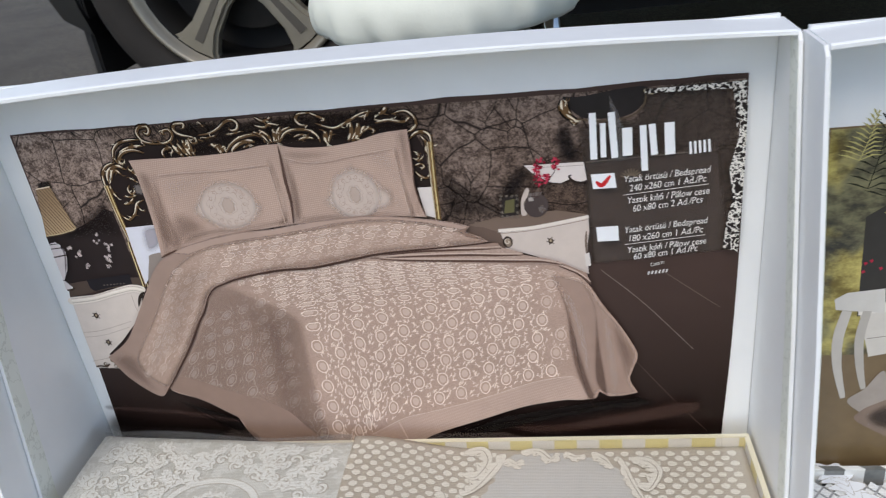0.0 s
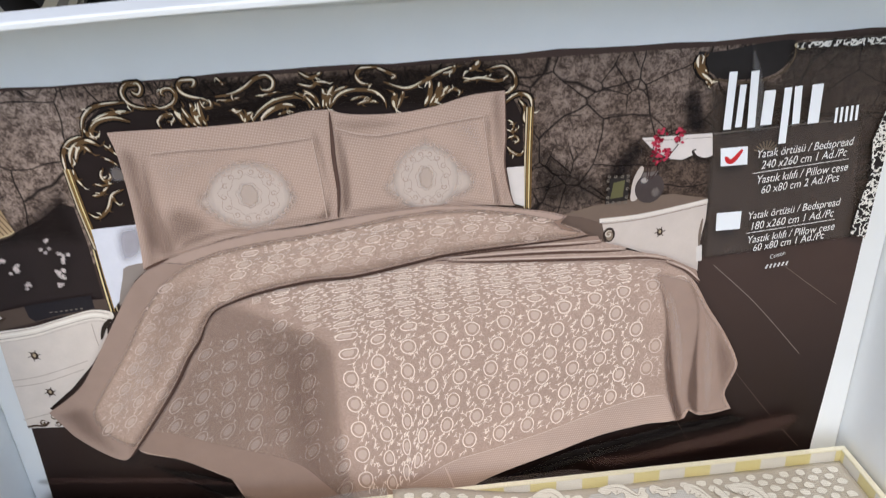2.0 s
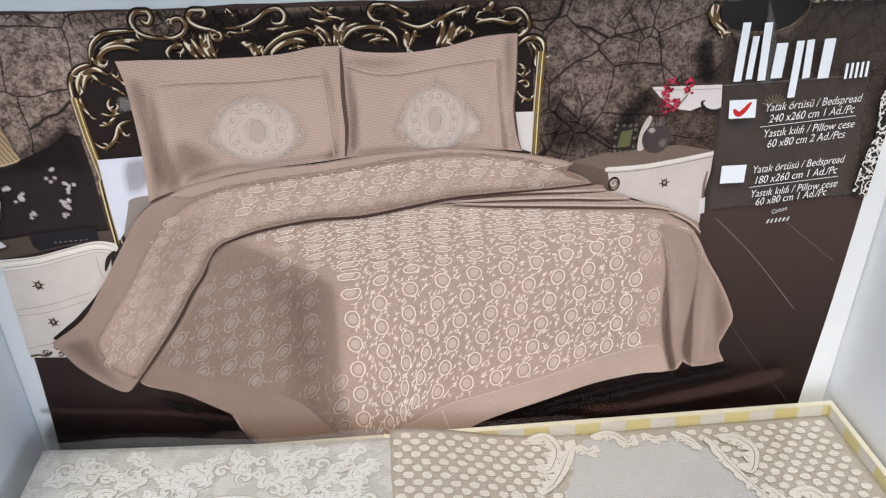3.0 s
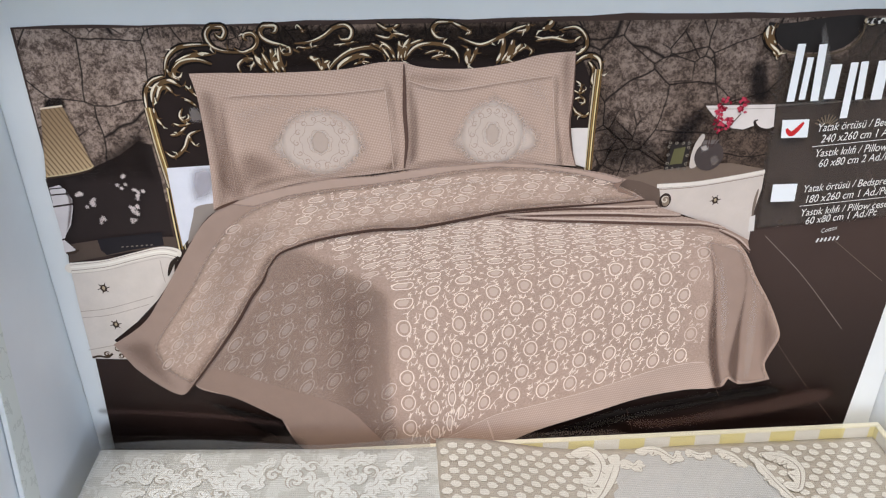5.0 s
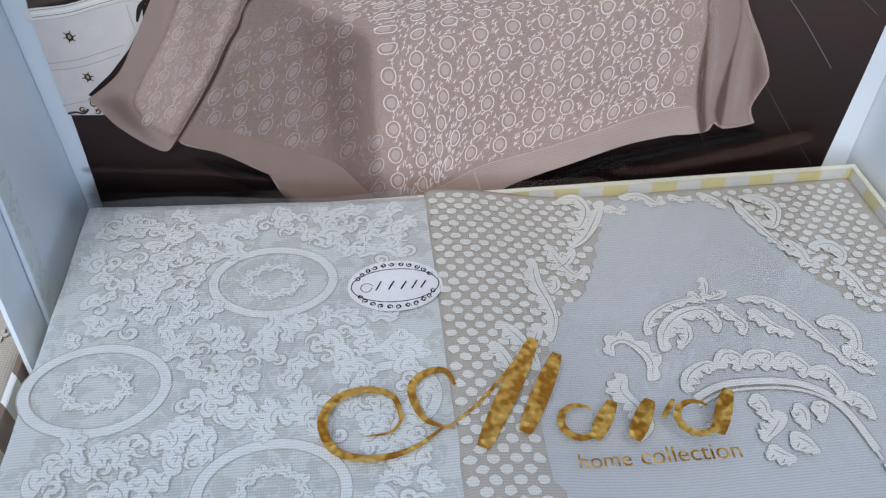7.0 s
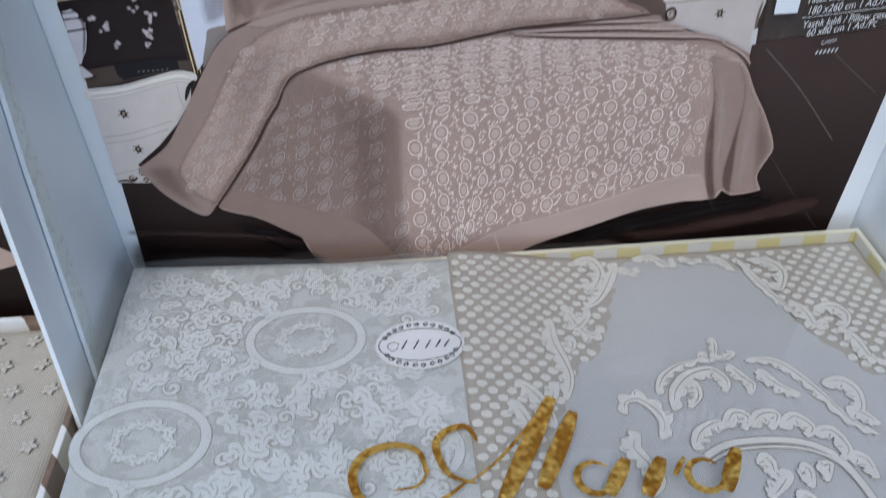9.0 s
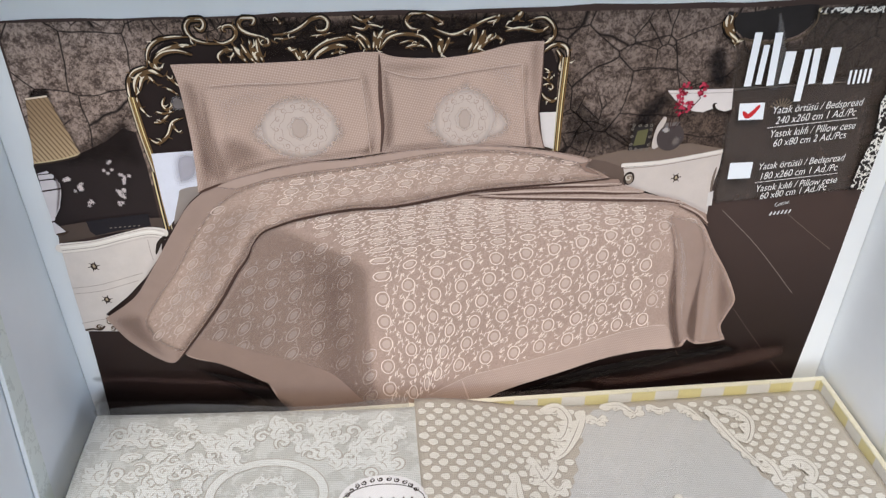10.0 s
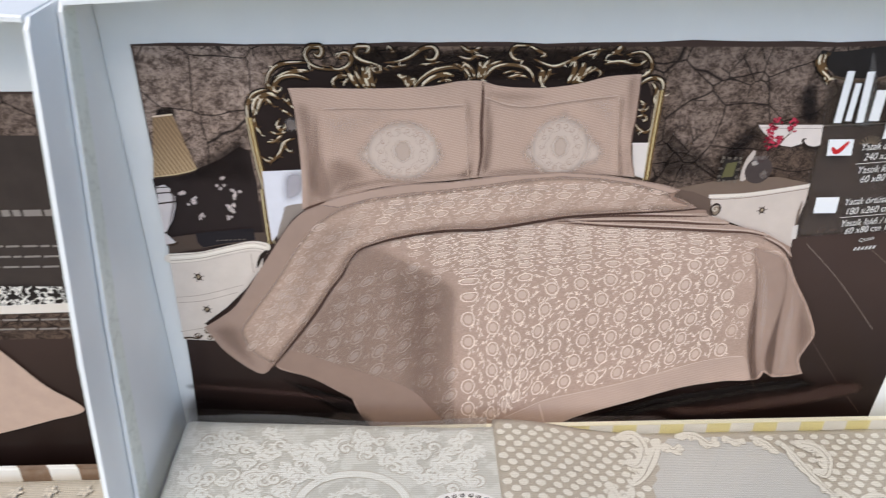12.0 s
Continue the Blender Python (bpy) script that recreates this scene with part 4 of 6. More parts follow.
def front(i, j):
    """The weave's own grid: rows from the far edge of the bed (j < 0) over its rim and down the front."""
    x, y = np.interp(i, CROWN, CROWN_X), np.interp(i, CROWN, CROWN_Y)
    if j >= 0:
        return x + j * np.interp(i, CROWN, LEAN), y + j * np.interp(i, CROWN, DROP)
    k = np.interp(i, CROWN, SINK)
    back = np.interp(-j, (0, 1, 2, 3, 4, 5, 6, 7, 8, 9, 10), (0, 36, 59, 75, 88, 99.5, 111, 122, 133, 144, 155))
    shift = -13 * min(1, -j / 2) if i <= 0 else 3 * math.sin(-j) - 1.1 * -j
    return x + shift, y - k * back


def side(i, j):
    return 596 - 46 * i + 2 * j - 5 * i * j * 0.2, 512 + 14 * i + 40 * j - 1.5 * i * j * 0.4


def cuff_top(i, j):
    x = 501 + 57 * i - 11 * j
    return x, np.interp(x, (250, 400, 501, 700, 850, 1000, 1060), (392, 357, 340, 309, 299, 308, 316)) + 17 * j


def cuff_side(i, j):
    return 300 + 40 * i - 15 * j, 480 - 12 * i + 35 * j


def weave(grid, columns, rows, keep, ru, rv, skew, hooks=12, seed=5, width=0.72):
    """Ovals with a rim, an inner leaf and small tendrils round them on a woven grid; sorted by keep()."""
    r = random.Random(seed)
    out = collections.defaultdict(list)
    for j in rows:
        for i in columns:
            where = keep(*grid(i, j))
            if not where:
                continue
            oval = []
            for k in range(21):
                a = 2 * math.pi * k / 20
                v = rv * (1.0 if j >= 0 else 0.72)
                u = ru * (1.0 if j >= 0 else 1.1 if j > -3 else 1.3)
                oval.append(lay(*grid(i + u * math.cos(a) + skew * v * math.sin(a), j + v * math.sin(a))))
            tall = abs(lay(*grid(i, j - rv))[1] - lay(*grid(i, j + rv))[1])
            w = width * min(1.0, 0.35 + tall / 12)
            out[where].append((oval, w * r.uniform(0.8, 1.2), w, None))
            out[where, "core"].append([(x * 0.62 + oc[0] * 0.38, z * 0.62 + oc[1] * 0.38) for oc in [lay(*grid(i, j))] for x, z in oval[:-1]])
            for h in range(hooks):
                a = 2 * math.pi * (h + r.uniform(-0.2, 0.2)) / hooks + 0.4
                rad = r.choice((0.42, 0.5, 0.54))
                du, dv = rad * math.cos(a), rad * math.sin(a)
                p = lay(*grid(i + du, j + dv))
                if keep(*grid(i + du, j + dv)) != where:
                    continue
                t = r.uniform(0, 6.3)
                m = lay(*grid(i + du + 0.06 * math.cos(t), j + dv + 0.08 * math.sin(t)))
                e = lay(*grid(i + du + 0.14 * math.cos(t + 0.6), j + dv + 0.18 * math.sin(t + 0.6)))
                f = lay(*grid(i + du + 0.13 * math.cos(t - 1.1), j + dv + 0.17 * math.sin(t - 1.1)))
                out[where].append(([p, m, e], w * 0.7, w * 0.3, w * 0.9))
                out[where].append(([m, f], w * 0.8, w * 0.3, None))
    return out


def lay_weave(name, found, inks):
    for where, (rim, core) in inks.items():
        if found[where]:
            S.n += 1
            bm = bmesh.new()
            for o in found[where, "core"]:
                bm.faces.new([bm.verts.new(S.place(p)) for p in (o if area(o) > 0 else o[::-1])])
            tagged(part(name + "_ground_print", bm, core, poster), kind="stuff")
            tagged(S.strokes(name + "_print", found[where], rim), kind="stuff")


def far_edge(x):
    return np.interp(x, (380, 430, 470, 560, 650, 735, 800, 900, 1000, 1120, 1180, 1225), (424, 410, 400, 384, 374, 359, 358, 360, 361, 368, 380, 410))


def hem(x):
    return np.interp(x, (640, 700, 740, 800, 860, 940, 1000, 1075, 1130, 1165), (800, 755, 735, 706, 690, 667, 648, 622, 608, 605))


def keep_front(x, y):
    rim = np.interp(y, (400, 430, 470, 500, 560, 800), (425, 490, 570, 604, 610, 636))
    if not far_edge(x) + 4 < y < hem(x) - 5 or x < rim - 18 or 1163 < x < 1186 or x > 1216:
        return ""
    return "dim" if x < rim + 14 or x > 1135 else "bright"


def keep_side(x, y):
    rim = np.interp(y, (400, 430, 470, 500, 560, 800), (425, 490, 570, 604, 610, 636))
    cut = np.interp(y, (410, 455, 480, 510, 550, 590, 645), (400, 376, 368, 350, 330, 306, 272))
    return "faint" if cut + 14 < x < rim - 18 and y < np.interp(x, (270, 400, 520, 640), (648, 672, 705, 790)) - 8 else ""


lay_weave("woven_oval", weave(front, range(-3, 14), range(-10, 6), keep_front, 0.22, 0.34, 0.3), {"bright": (LIGHT, ink((202, 178, 164))), "dim": (ink((214, 193, 179), 0.15), ink((196, 172, 158)))})
lay_weave("woven_oval", weave(side, range(0, 8), range(-2, 7), keep_side, 0.25, 0.33, 0.25, 5, 9, 0.55), {"faint": (ink((220, 201, 188), 0.15), ink((200, 179, 166)))})
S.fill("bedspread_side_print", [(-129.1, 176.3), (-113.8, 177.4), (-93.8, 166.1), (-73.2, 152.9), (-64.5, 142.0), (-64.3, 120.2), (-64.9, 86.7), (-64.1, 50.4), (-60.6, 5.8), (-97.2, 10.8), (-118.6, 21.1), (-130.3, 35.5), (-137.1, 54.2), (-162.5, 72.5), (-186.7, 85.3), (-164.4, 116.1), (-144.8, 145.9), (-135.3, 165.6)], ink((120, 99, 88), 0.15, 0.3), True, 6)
S.fill("bedspread_side_print", [(-100.0, 165.8), (-76.2, 154.6), (-65.2, 141.6), (-65.6, 103.8), (-64.8, 59.8), (-62.5, 11.1), (-96.8, 14.8), (-109.1, 63.9), (-111.6, 123.9), (-115.9, 162.5)], ink((108, 78, 64), 0.15, 0.22), True, 26)
S.fill("bedspread_border_print", [(131.0, 84.9), (118.3, 84.7), (98.7, 80.5), (72.2, 71.1), (50.7, 63.9), (21.8, 55.9), (-0.0, 50.4), (-22.1, 38.7), (-37.1, 30.0), (-60.3, 10.9), (-11.6, 10.8), (11.0, 27.6), (29.5, 36.5), (58.9, 46.7), (91.5, 58.3), (120.8, 63.6), (139.2, 65.2)], PLAIN, True)
S.fill("bedspread_border_print", [(-173.0, 96.1), (-137.5, 80.9), (-98.8, 63.0), (-79.9, 40.1), (-60.3, 10.9), (-60.5, 6.8), (-97.1, 11.8), (-118.5, 22.1), (-130.3, 35.5), (-137.1, 54.2), (-162.5, 72.5), (-186.7, 85.3)], ink((146, 122, 109), 0.12), True)
S.line("bedspread_border_seam_print", [(-29.6, 34.1), (-14.7, 42.8), (-0.0, 50.4), (21.8, 55.9), (50.7, 63.9), (72.2, 71.1), (98.7, 80.5), (118.3, 84.7), (129.9, 85.0)], ink((216, 195, 180)), 0.4)
S.line("bedspread_border_fold_print", [(-6.6, 45.8), (-3.8, 35.9), (-0.9, 24.8)], ink((204, 180, 166), 0.1), 0.3, 0.3, 1.2)
# hanging folds at the foot corner
S.fill("bedspread_fold_print", [(117.9, 172.2), (131.6, 169.9), (141.9, 164.0), (152.3, 146.1), (164.2, 127.4), (173.6, 108.8), (175.4, 100.6), (172.4, 90.8), (170.1, 80.8), (174.6, 69.5), (165.3, 66.6), (155.5, 66.6), (148.2, 70.9), (145.7, 67.4), (139.2, 65.2), (132.7, 91.8), (129.0, 129.9), (123.9, 157.6)], ink((178, 152, 138), 0.12, 0.6), True, 3)
for pts, m, w in (([(116.5, 170.1), (122.3, 164.5), (127.7, 149.7), (132.9, 121.5), (139.6, 86.9), (145.1, 66.1), (139.4, 64.3), (131.8, 87.5), (127.6, 113.6), (126.5, 138.1), (122.5, 157.7)], DEEP, 2.2), ([(137.7, 165.0), (142.8, 158.3), (146.7, 148.4), (148.2, 136.6), (150.3, 107.7), (153.0, 85.8), (154.0, 66.7), (146.2, 76.5), (144.5, 90.9), (145.2, 110.2), (146.1, 132.7), (144.3, 148.6)], DEEP, 2.2),
                  ([(126.1, 161.3), (133.2, 149.4), (140.1, 121.0), (142.3, 91.1), (146.2, 69.2), (139.9, 86.9), (133.7, 121.4)], GLOW, 2.5), ([(145.8, 156.2), (153.9, 140.1), (160.2, 111.1), (162.3, 76.0), (157.4, 69.2), (152.1, 103.3), (150.4, 136.4)], GLOW, 4),
                  ([(156.7, 136.0), (167.4, 118.9), (173.8, 103.7), (169.8, 84.4), (168.3, 75.5), (162.3, 98.2)], SHADE, 5), ([(127.4, 176.0), (140.5, 166.3), (152.3, 146.1), (148.5, 148.3), (137.2, 166.2)], GLOW, 3)):
    S.fill("bedspread_fold_shade_print", pts, m, True, w)
# folded layers on the far side
LAYER = spread_ground((180, 155, 141))
for pts, m in (([(63.4, 200.1), (83.8, 199.0), (86.0, 195.1), (51.1, 195.3), (25.9, 195.4), (1.0, 193.7), (19.6, 198.5)], ink((158, 132, 118))), ([(25.9, 196.1), (51.0, 196.4), (86.0, 195.4), (100.3, 190.4), (99.6, 188.0), (64.0, 191.1), (32.3, 192.6), (1.0, 192.7)], LAYER),
               ([(100.2, 189.0), (123.1, 182.7), (142.0, 172.2), (144.7, 163.1), (136.4, 171.0), (123.7, 178.4), (100.0, 184.8)], ink((160, 134, 120))), ([(1.0, 193.1), (32.3, 193.0), (64.0, 191.5), (100.2, 188.7), (118.0, 184.5), (127.5, 179.6), (96.9, 182.8), (64.3, 186.2), (26.1, 188.8), (-2.1, 191.2)], LAYER)):
    S.fill("bedspread_layer_print", pts, m, False)
for pts, w in (([(86.1, 194.7), (66.9, 194.8), (51.1, 195.3), (25.9, 195.4), (-2.1, 193.6)], 1.3), ([(100.2, 188.7), (83.4, 189.3), (64.0, 190.8), (32.3, 191.9), (-5.2, 192.4)], 1.5), ([(127.6, 179.2), (113.3, 182.6), (96.8, 183.9), (64.3, 186.2), (26.1, 188.8), (1.0, 191.3)], 1.5), ([(144.6, 163.8), (136.3, 171.8), (123.7, 178.7)], 0.8)):
    S.line("bedspread_layer_edge_print", pts, ink((92, 68, 59)), 0.4, 0.4, w)
    S.line("bedspread_layer_light_print", [(x, z + 1.5) for x, z in pts], ink((204, 181, 167)), 0.3, 0.3, 0.8)
# turned-back cuff with the overhanging corner
CUFF = sides([(66.3, 212.8), (64.5, 210.9), (62.8, 208.6)], [(62.8, 208.6), (70.9, 205.1), (78.2, 200.3)], [(78.2, 200.3), (50.9, 198.4), (25.9, 197.5), (1.0, 195.8), (-19.1, 192.5), (-48.6, 187.7), (-73.1, 187.1), (-100.9, 182.9), (-116.7, 178.3), (-126.4, 174.0), (-132.9, 165.5), (-137.1, 156.6), (-144.8, 145.9), (-153.7, 131.2), (-164.5, 115.3), (-179.9, 94.6), (-191.0, 80.5), (-197.4, 78.4), (-207.8, 86.4), (-218.0, 97.9), (-221.8, 104.5), (-228.4, 117.3)], [(-228.4, 117.3), (-208.4, 131.5), (-194.9, 149.6), (-179.0, 173.9), (-164.2, 195.0), (-147.3, 207.3), (-135.1, 210.9), (-117.1, 215.0), (-96.4, 218.4), (-70.0, 219.6), (-40.4, 223.5), (-4.7, 225.2), (16.2, 223.5), (37.5, 220.1), (56.1, 216.2), (66.3, 212.8)])
S.fill("bedspread_cuff_print", CUFF, ink((160, 136, 123), 0.12), False)
S.fill("bedspread_cuff_field_print", [(-134.9, 203.6), (-118.0, 208.9), (-97.2, 212.0), (-70.5, 214.4), (-46.6, 217.4), (-28.7, 220.3), (-4.8, 222.3), (16.3, 220.9), (37.6, 217.5), (63.4, 208.9), (77.3, 200.4), (50.9, 198.8), (25.9, 197.8), (1.0, 196.1), (-19.1, 192.9), (-48.6, 188.1), (-73.1, 187.5), (-100.8, 183.3), (-116.6, 178.7), (-126.3, 174.3), (-132.9, 165.8), (-137.1, 157.0), (-144.8, 146.3), (-153.6, 131.5), (-164.5, 115.7), (-179.8, 95.0), (-186.3, 87.0), (-195.3, 91.2), (-201.4, 98.6), (-205.7, 113.4), (-195.5, 130.5), (-179.7, 152.2), (-164.4, 176.5), (-149.9, 193.5)], spread_ground((184, 157, 141), True), True, 3)


def keep_cuff(x, y):
    top = np.interp(x, (330, 400, 470, 560, 640, 720, 800, 900, 1000), (350, 327, 314, 302, 290, 276, 268, 272, 296))
    low = np.interp(x, (330, 390, 420, 470, 560, 640, 735, 800, 880, 960, 1045), (440, 425, 412, 396, 380, 372, 352, 340, 332, 325, 320))
    if not top < y < low - 4 or x < 345 or x > 1010:
        return ""
    return "bright" if y < low - 26 and x > 420 else "dim"


def keep_drape(x, y):
    lo, hi = np.interp(y, (360, 440, 520, 600, 650), (300, 252, 212, 176, 200)), np.interp(y, (400, 455, 480, 510, 550, 590, 645), (385, 368, 358, 340, 320, 296, 262))
    return "faint" if lo + 8 < x < hi - 6 and 385 < y < 655 else ""


lay_weave("woven_oval", weave(cuff_top, range(-4, 11), range(-4, 6), keep_cuff, 0.24, 0.36, 0.1, 9, 21, 0.58), {"bright": (ink((232, 213, 199), 0.12), ink((200, 176, 162))), "dim": (ink((208, 186, 172), 0.15), ink((192, 168, 154)))})
lay_weave("woven_oval", weave(cuff_side, range(-5, 5), range(-4, 6), keep_drape, 0.24, 0.3, 0.1, 6, 23, 0.55), {"faint": (ink((206, 185, 172), 0.15), ink((192, 169, 156)))})
S.fill("bedspread_cuff_border_print", [(-150.5, 205.5), (-135.1, 210.9), (-117.1, 215.0), (-96.4, 218.4), (-70.0, 219.6), (-40.4, 223.5), (-4.7, 225.2), (16.2, 223.5), (37.5, 220.1), (56.1, 216.2), (65.6, 212.8), (62.7, 209.6), (37.7, 216.9), (16.3, 220.6), (-4.8, 222.0), (-28.7, 220.3), (-46.6, 217.4), (-70.5, 214.4), (-97.2, 212.0), (-118.0, 208.9), (-136.4, 203.4)], ink((186, 160, 146), 0.1, 0.9), False, 0.8)
for pts, m, w in (([(-100.8, 183.6), (-73.0, 187.8), (-48.6, 188.4), (-19.1, 193.2), (1.0, 196.5), (25.9, 198.1), (50.8, 199.5), (76.0, 200.1), (63.1, 204.9), (32.0, 203.2), (1.1, 202.3), (-29.7, 197.9), (-60.3, 194.3), (-90.9, 190.6), (-112.8, 184.4)], ink((116, 90, 78), 0.1, 0.22), 4), ([(-164.4, 176.5), (-143.6, 195.8), (-120.4, 193.7), (-123.5, 180.9), (-134.7, 167.4), (-146.0, 147.9), (-163.3, 122.0), (-177.2, 113.0), (-174.6, 144.3)], ink((138, 114, 102), 0.1, 0.2), 16),
                  ([(-126.3, 174.7), (-132.9, 165.5), (-137.1, 156.6), (-144.8, 145.9), (-153.7, 131.2), (-164.5, 115.3), (-179.9, 94.6), (-191.0, 80.5), (-190.5, 89.1), (-170.7, 116.6), (-153.2, 142.7), (-142.3, 160.6), (-133.7, 173.8)], SHADE, 4), ([(-180.7, 144.8), (-164.1, 158.5), (-157.9, 150.6), (-173.1, 120.8), (-188.9, 105.8), (-195.0, 114.5)], GLOW, 12), ([(-224.4, 117.0), (-206.5, 119.5), (-200.2, 98.5), (-197.4, 81.1), (-216.4, 97.8)], SHADE, 8),
                  ([(-106.6, 207.0), (-58.7, 214.1), (-10.8, 219.7), (31.6, 215.9), (56.5, 210.6), (1.1, 210.9), (-59.5, 204.3), (-101.9, 198.1)], GLOW, 9)):
    S.fill("bedspread_tone_print", pts, m, True, w)
S.fill("cuff_underside_print", [(58.0, 210.5), (65.7, 212.5), (63.4, 208.6), (77.3, 200.7), (63.1, 204.9)], ink((150, 122, 108), 0.1, 0.8), False, 0.8)
for pts in ([(78.0, 199.7), (50.9, 198.1), (25.9, 197.1), (1.0, 195.5), (-19.1, 192.2), (-48.6, 187.4), (-73.1, 186.8), (-100.9, 182.6), (-116.7, 178.0), (-126.4, 173.6), (-133.0, 165.1)], [(-133.0, 165.1), (-137.2, 156.2), (-144.9, 145.5), (-153.7, 130.8), (-164.6, 114.9), (-180.0, 94.2), (-191.1, 80.1)]):
    S.line("cuff_edge_print", pts, ink((70, 50, 42)), 0.7, 0.7, 1.5)
S.line("cuff_edge_print", [(-157.5, 202.3), (-152.1, 204.6), (-143.8, 207.8)], ink((84, 60, 50)), 0.4, 0.4, 1.4)

# floor reflections and tile joints
for pts, m, w in (([(151.6, 174.5), (180.1, 146.2), (213.3, 107.1)], ink((128, 116, 110)), 0.45), ([(190.1, 172.9), (211.2, 155.8), (230.0, 140.9)], ink((110, 97, 90)), 0.35), ([(174.9, 97.2), (200.0, 63.6), (225.2, 32.5)], ink((90, 72, 64)), 0.35), ([(84.0, 50.6), (90.1, 30.6)], ink((70, 52, 46)), 0.35), ([(141.0, 63.2), (155.5, 36.6)], ink((84, 66, 58)), 0.35)):
    S.line("floor_joint_print", pts, m, w)
S.fill("floor_gloss_print", [(77.7, 44.0), (111.8, 43.2), (145.2, 49.7), (178.5, 56.1), (196.6, 61.6), (218.8, 62.0), (220.2, 50.0), (189.0, 40.8), (143.5, 34.3), (97.7, 30.9)], ink((62, 42, 36), 0.1, 0.8), True, 6)
S.fill("floor_dark_print", [(29.6, 32.6), (77.6, 46.4), (140.1, 58.6), (176.8, 65.6), (185.8, 57.8), (141.3, 50.0), (74.5, 36.1), (14.8, 15.7)], ink((12, 6, 5), 0.1, 0.9), True, 4)
S.fill("floor_gloss_print", [(-245.8, 71.5), (-220.0, 69.0), (-174.4, 62.9), (-138.2, 53.8), (-137.1, 49.1), (-175.5, 56.6), (-221.5, 62.9), (-245.8, 65.2)], ink((70, 50, 45), 0.1, 0.5), True, 3)
S.fill("floor_dark_print", [(-246.8, 61.3), (-209.6, 56.2), (-135.9, 45.7), (-124.2, 27.6), (-181.2, 26.2), (-250.2, 28.7)], ink((16, 8, 7), 0.1, 0.6), True, 8)

# ornament strip, brand marks as plain shapes, check boxes, words
LACE = lace_print()
S.fill("lace_border_print", [(239.5, 284), (240, 240), (239, 183), (229.5, 187), (231, 205), (234, 222), (231, 242), (235.5, 262), (236, 280)], LACE, False)
S.fill("lace_border_print", [(230, 297), (238, 297.5), (238.5, 284), (234, 268), (232, 284)], LACE, False)
S.fill("lace_border_print", [(180, 296.8), (230, 297), (230, 293), (202.2, 293.8), (180, 294)], LACE, False)
W = ink((236, 238, 240), 0.04)
for a, b, w in (((1298, 140), (1316, 36), 4.2), ((1318, 136), (1332, 60), 3.4), ((1340, 138), (1354, 36), 4.2), ((1366, 134), (1378, 72), 6.0), ((1392, 168), (1410, 68), 4.0), ((1418, 134), (1428, 66), 4.0), ((1448, 134), (1462, 64), 6.0)):
    S.line("brand_bar", [lay(*a), lay((a[0] + b[0]) / 2, (a[1] + b[1]) / 2), lay(*b)], W, w)
for k in range(5):
    S.line("brand_bar", [lay(1487 + k * 9, 135 - k), lay(1492 + k * 9, 108 - k)], W, 1.4)
for k in range(9):
    c, d = lay(1362, 184), radians(20 + k * 17.5)
    S.line("brand_ornament", [(c[0] + 2 * math.cos(d), c[1] + 2 * math.sin(d)), (c[0] + 7 * math.cos(d), c[1] + 7 * math.sin(d))], ink((104, 92, 78)), 0.8)
S.fill("check_box_print", [(146.8, 244.6), (161.5, 244.6), (162.6, 234.4), (148.0, 234.4)], W, False, 0, "white box with a red tick")
S.line("red_tick_print", [(149.9, 239.6), (153.6, 236.7), (158.9, 243.0)], ink((196, 40, 44)), 1.0, 1.2, 2.4)
S.fill("check_box_print", [(149.2, 207.2), (163.2, 207.3), (163.6, 196.5), (149.8, 196.5)], W, False, 0, "empty white box")
WORDS = ink((220, 220, 218), 0.04)
for words, (a, b) in (("Yatak örtüsü / Bedspread", [(167.6, 237.5), (220.1, 240.8)]), ("240 x260 cm 1 Ad./Pc", [(170.6, 231.1), (217.5, 234.8)]),
                      ("Yastık kılıfı / Pillow cese", [(169.6, 222.8), (219.7, 226.4)]), ("60 x80 cm 2 Ad./Pcs", [(172.8, 216.8), (215.9, 220.6)]),
                      ("Yatak örtüsü / Bedspread", [(167.7, 201.8), (219.6, 205.8)]), ("180 x260 cm 1 Ad./Pc", [(170.3, 195.2), (216.9, 199.3)]),
                      ("Yastık kılıfı / Pillow cese", [(169.4, 186.9), (219.0, 191.0)]), ("60 x80 cm 1 Ad./Pc", [(173.2, 181.6), (213.9, 186.0)]), ("Cotton", [(184.1, 175.6), (192.7, 177.8)])):
    S.text("printed_line", words, a, b, WORDS, 0.2, 1.25)
S.line("word_rule_print", [(166.3, 229.0), (218.8, 233.0)], WORDS, 0.35)
S.line("word_rule_print", [(167.2, 193.3), (217.9, 197.4)], WORDS, 0.35)
for k in range(6):
    S.line("care_mark_print", [lay(1350 + 7 * k, 388 - k), lay(1354 + 7 * k, 381 - k)], WORDS, 1.0)
# ---- pictures in the neighbouring lids ----
poster_r = thing("printed_poster", "printed picture of a grey bed, lamp and gilded foliage", "poster", (0.5165, -0.034, 0))
Q = Sheet(poster_r, lambda x, z, l: (x, 0.0004 - l, z))
part("sheet", slab([(-0.238, 0.002), (0.238, 0.002), (0.24, 0.275), (-0.24, 0.275)], lambda x, z: (x, 0.0004, z), (0, 0.0005, 0)), paint("olive_floor_print", (112, 92, 62), 0.25, 0.5, 60, coat=0.35), poster_r, "olive brown floor print")
FOLIAGE = Nodes("foliage_print", 0.5, 0, 0.35)
fo = FOLIAGE.noise(46, 5, 0.65, None, (1, 1, 1.6))
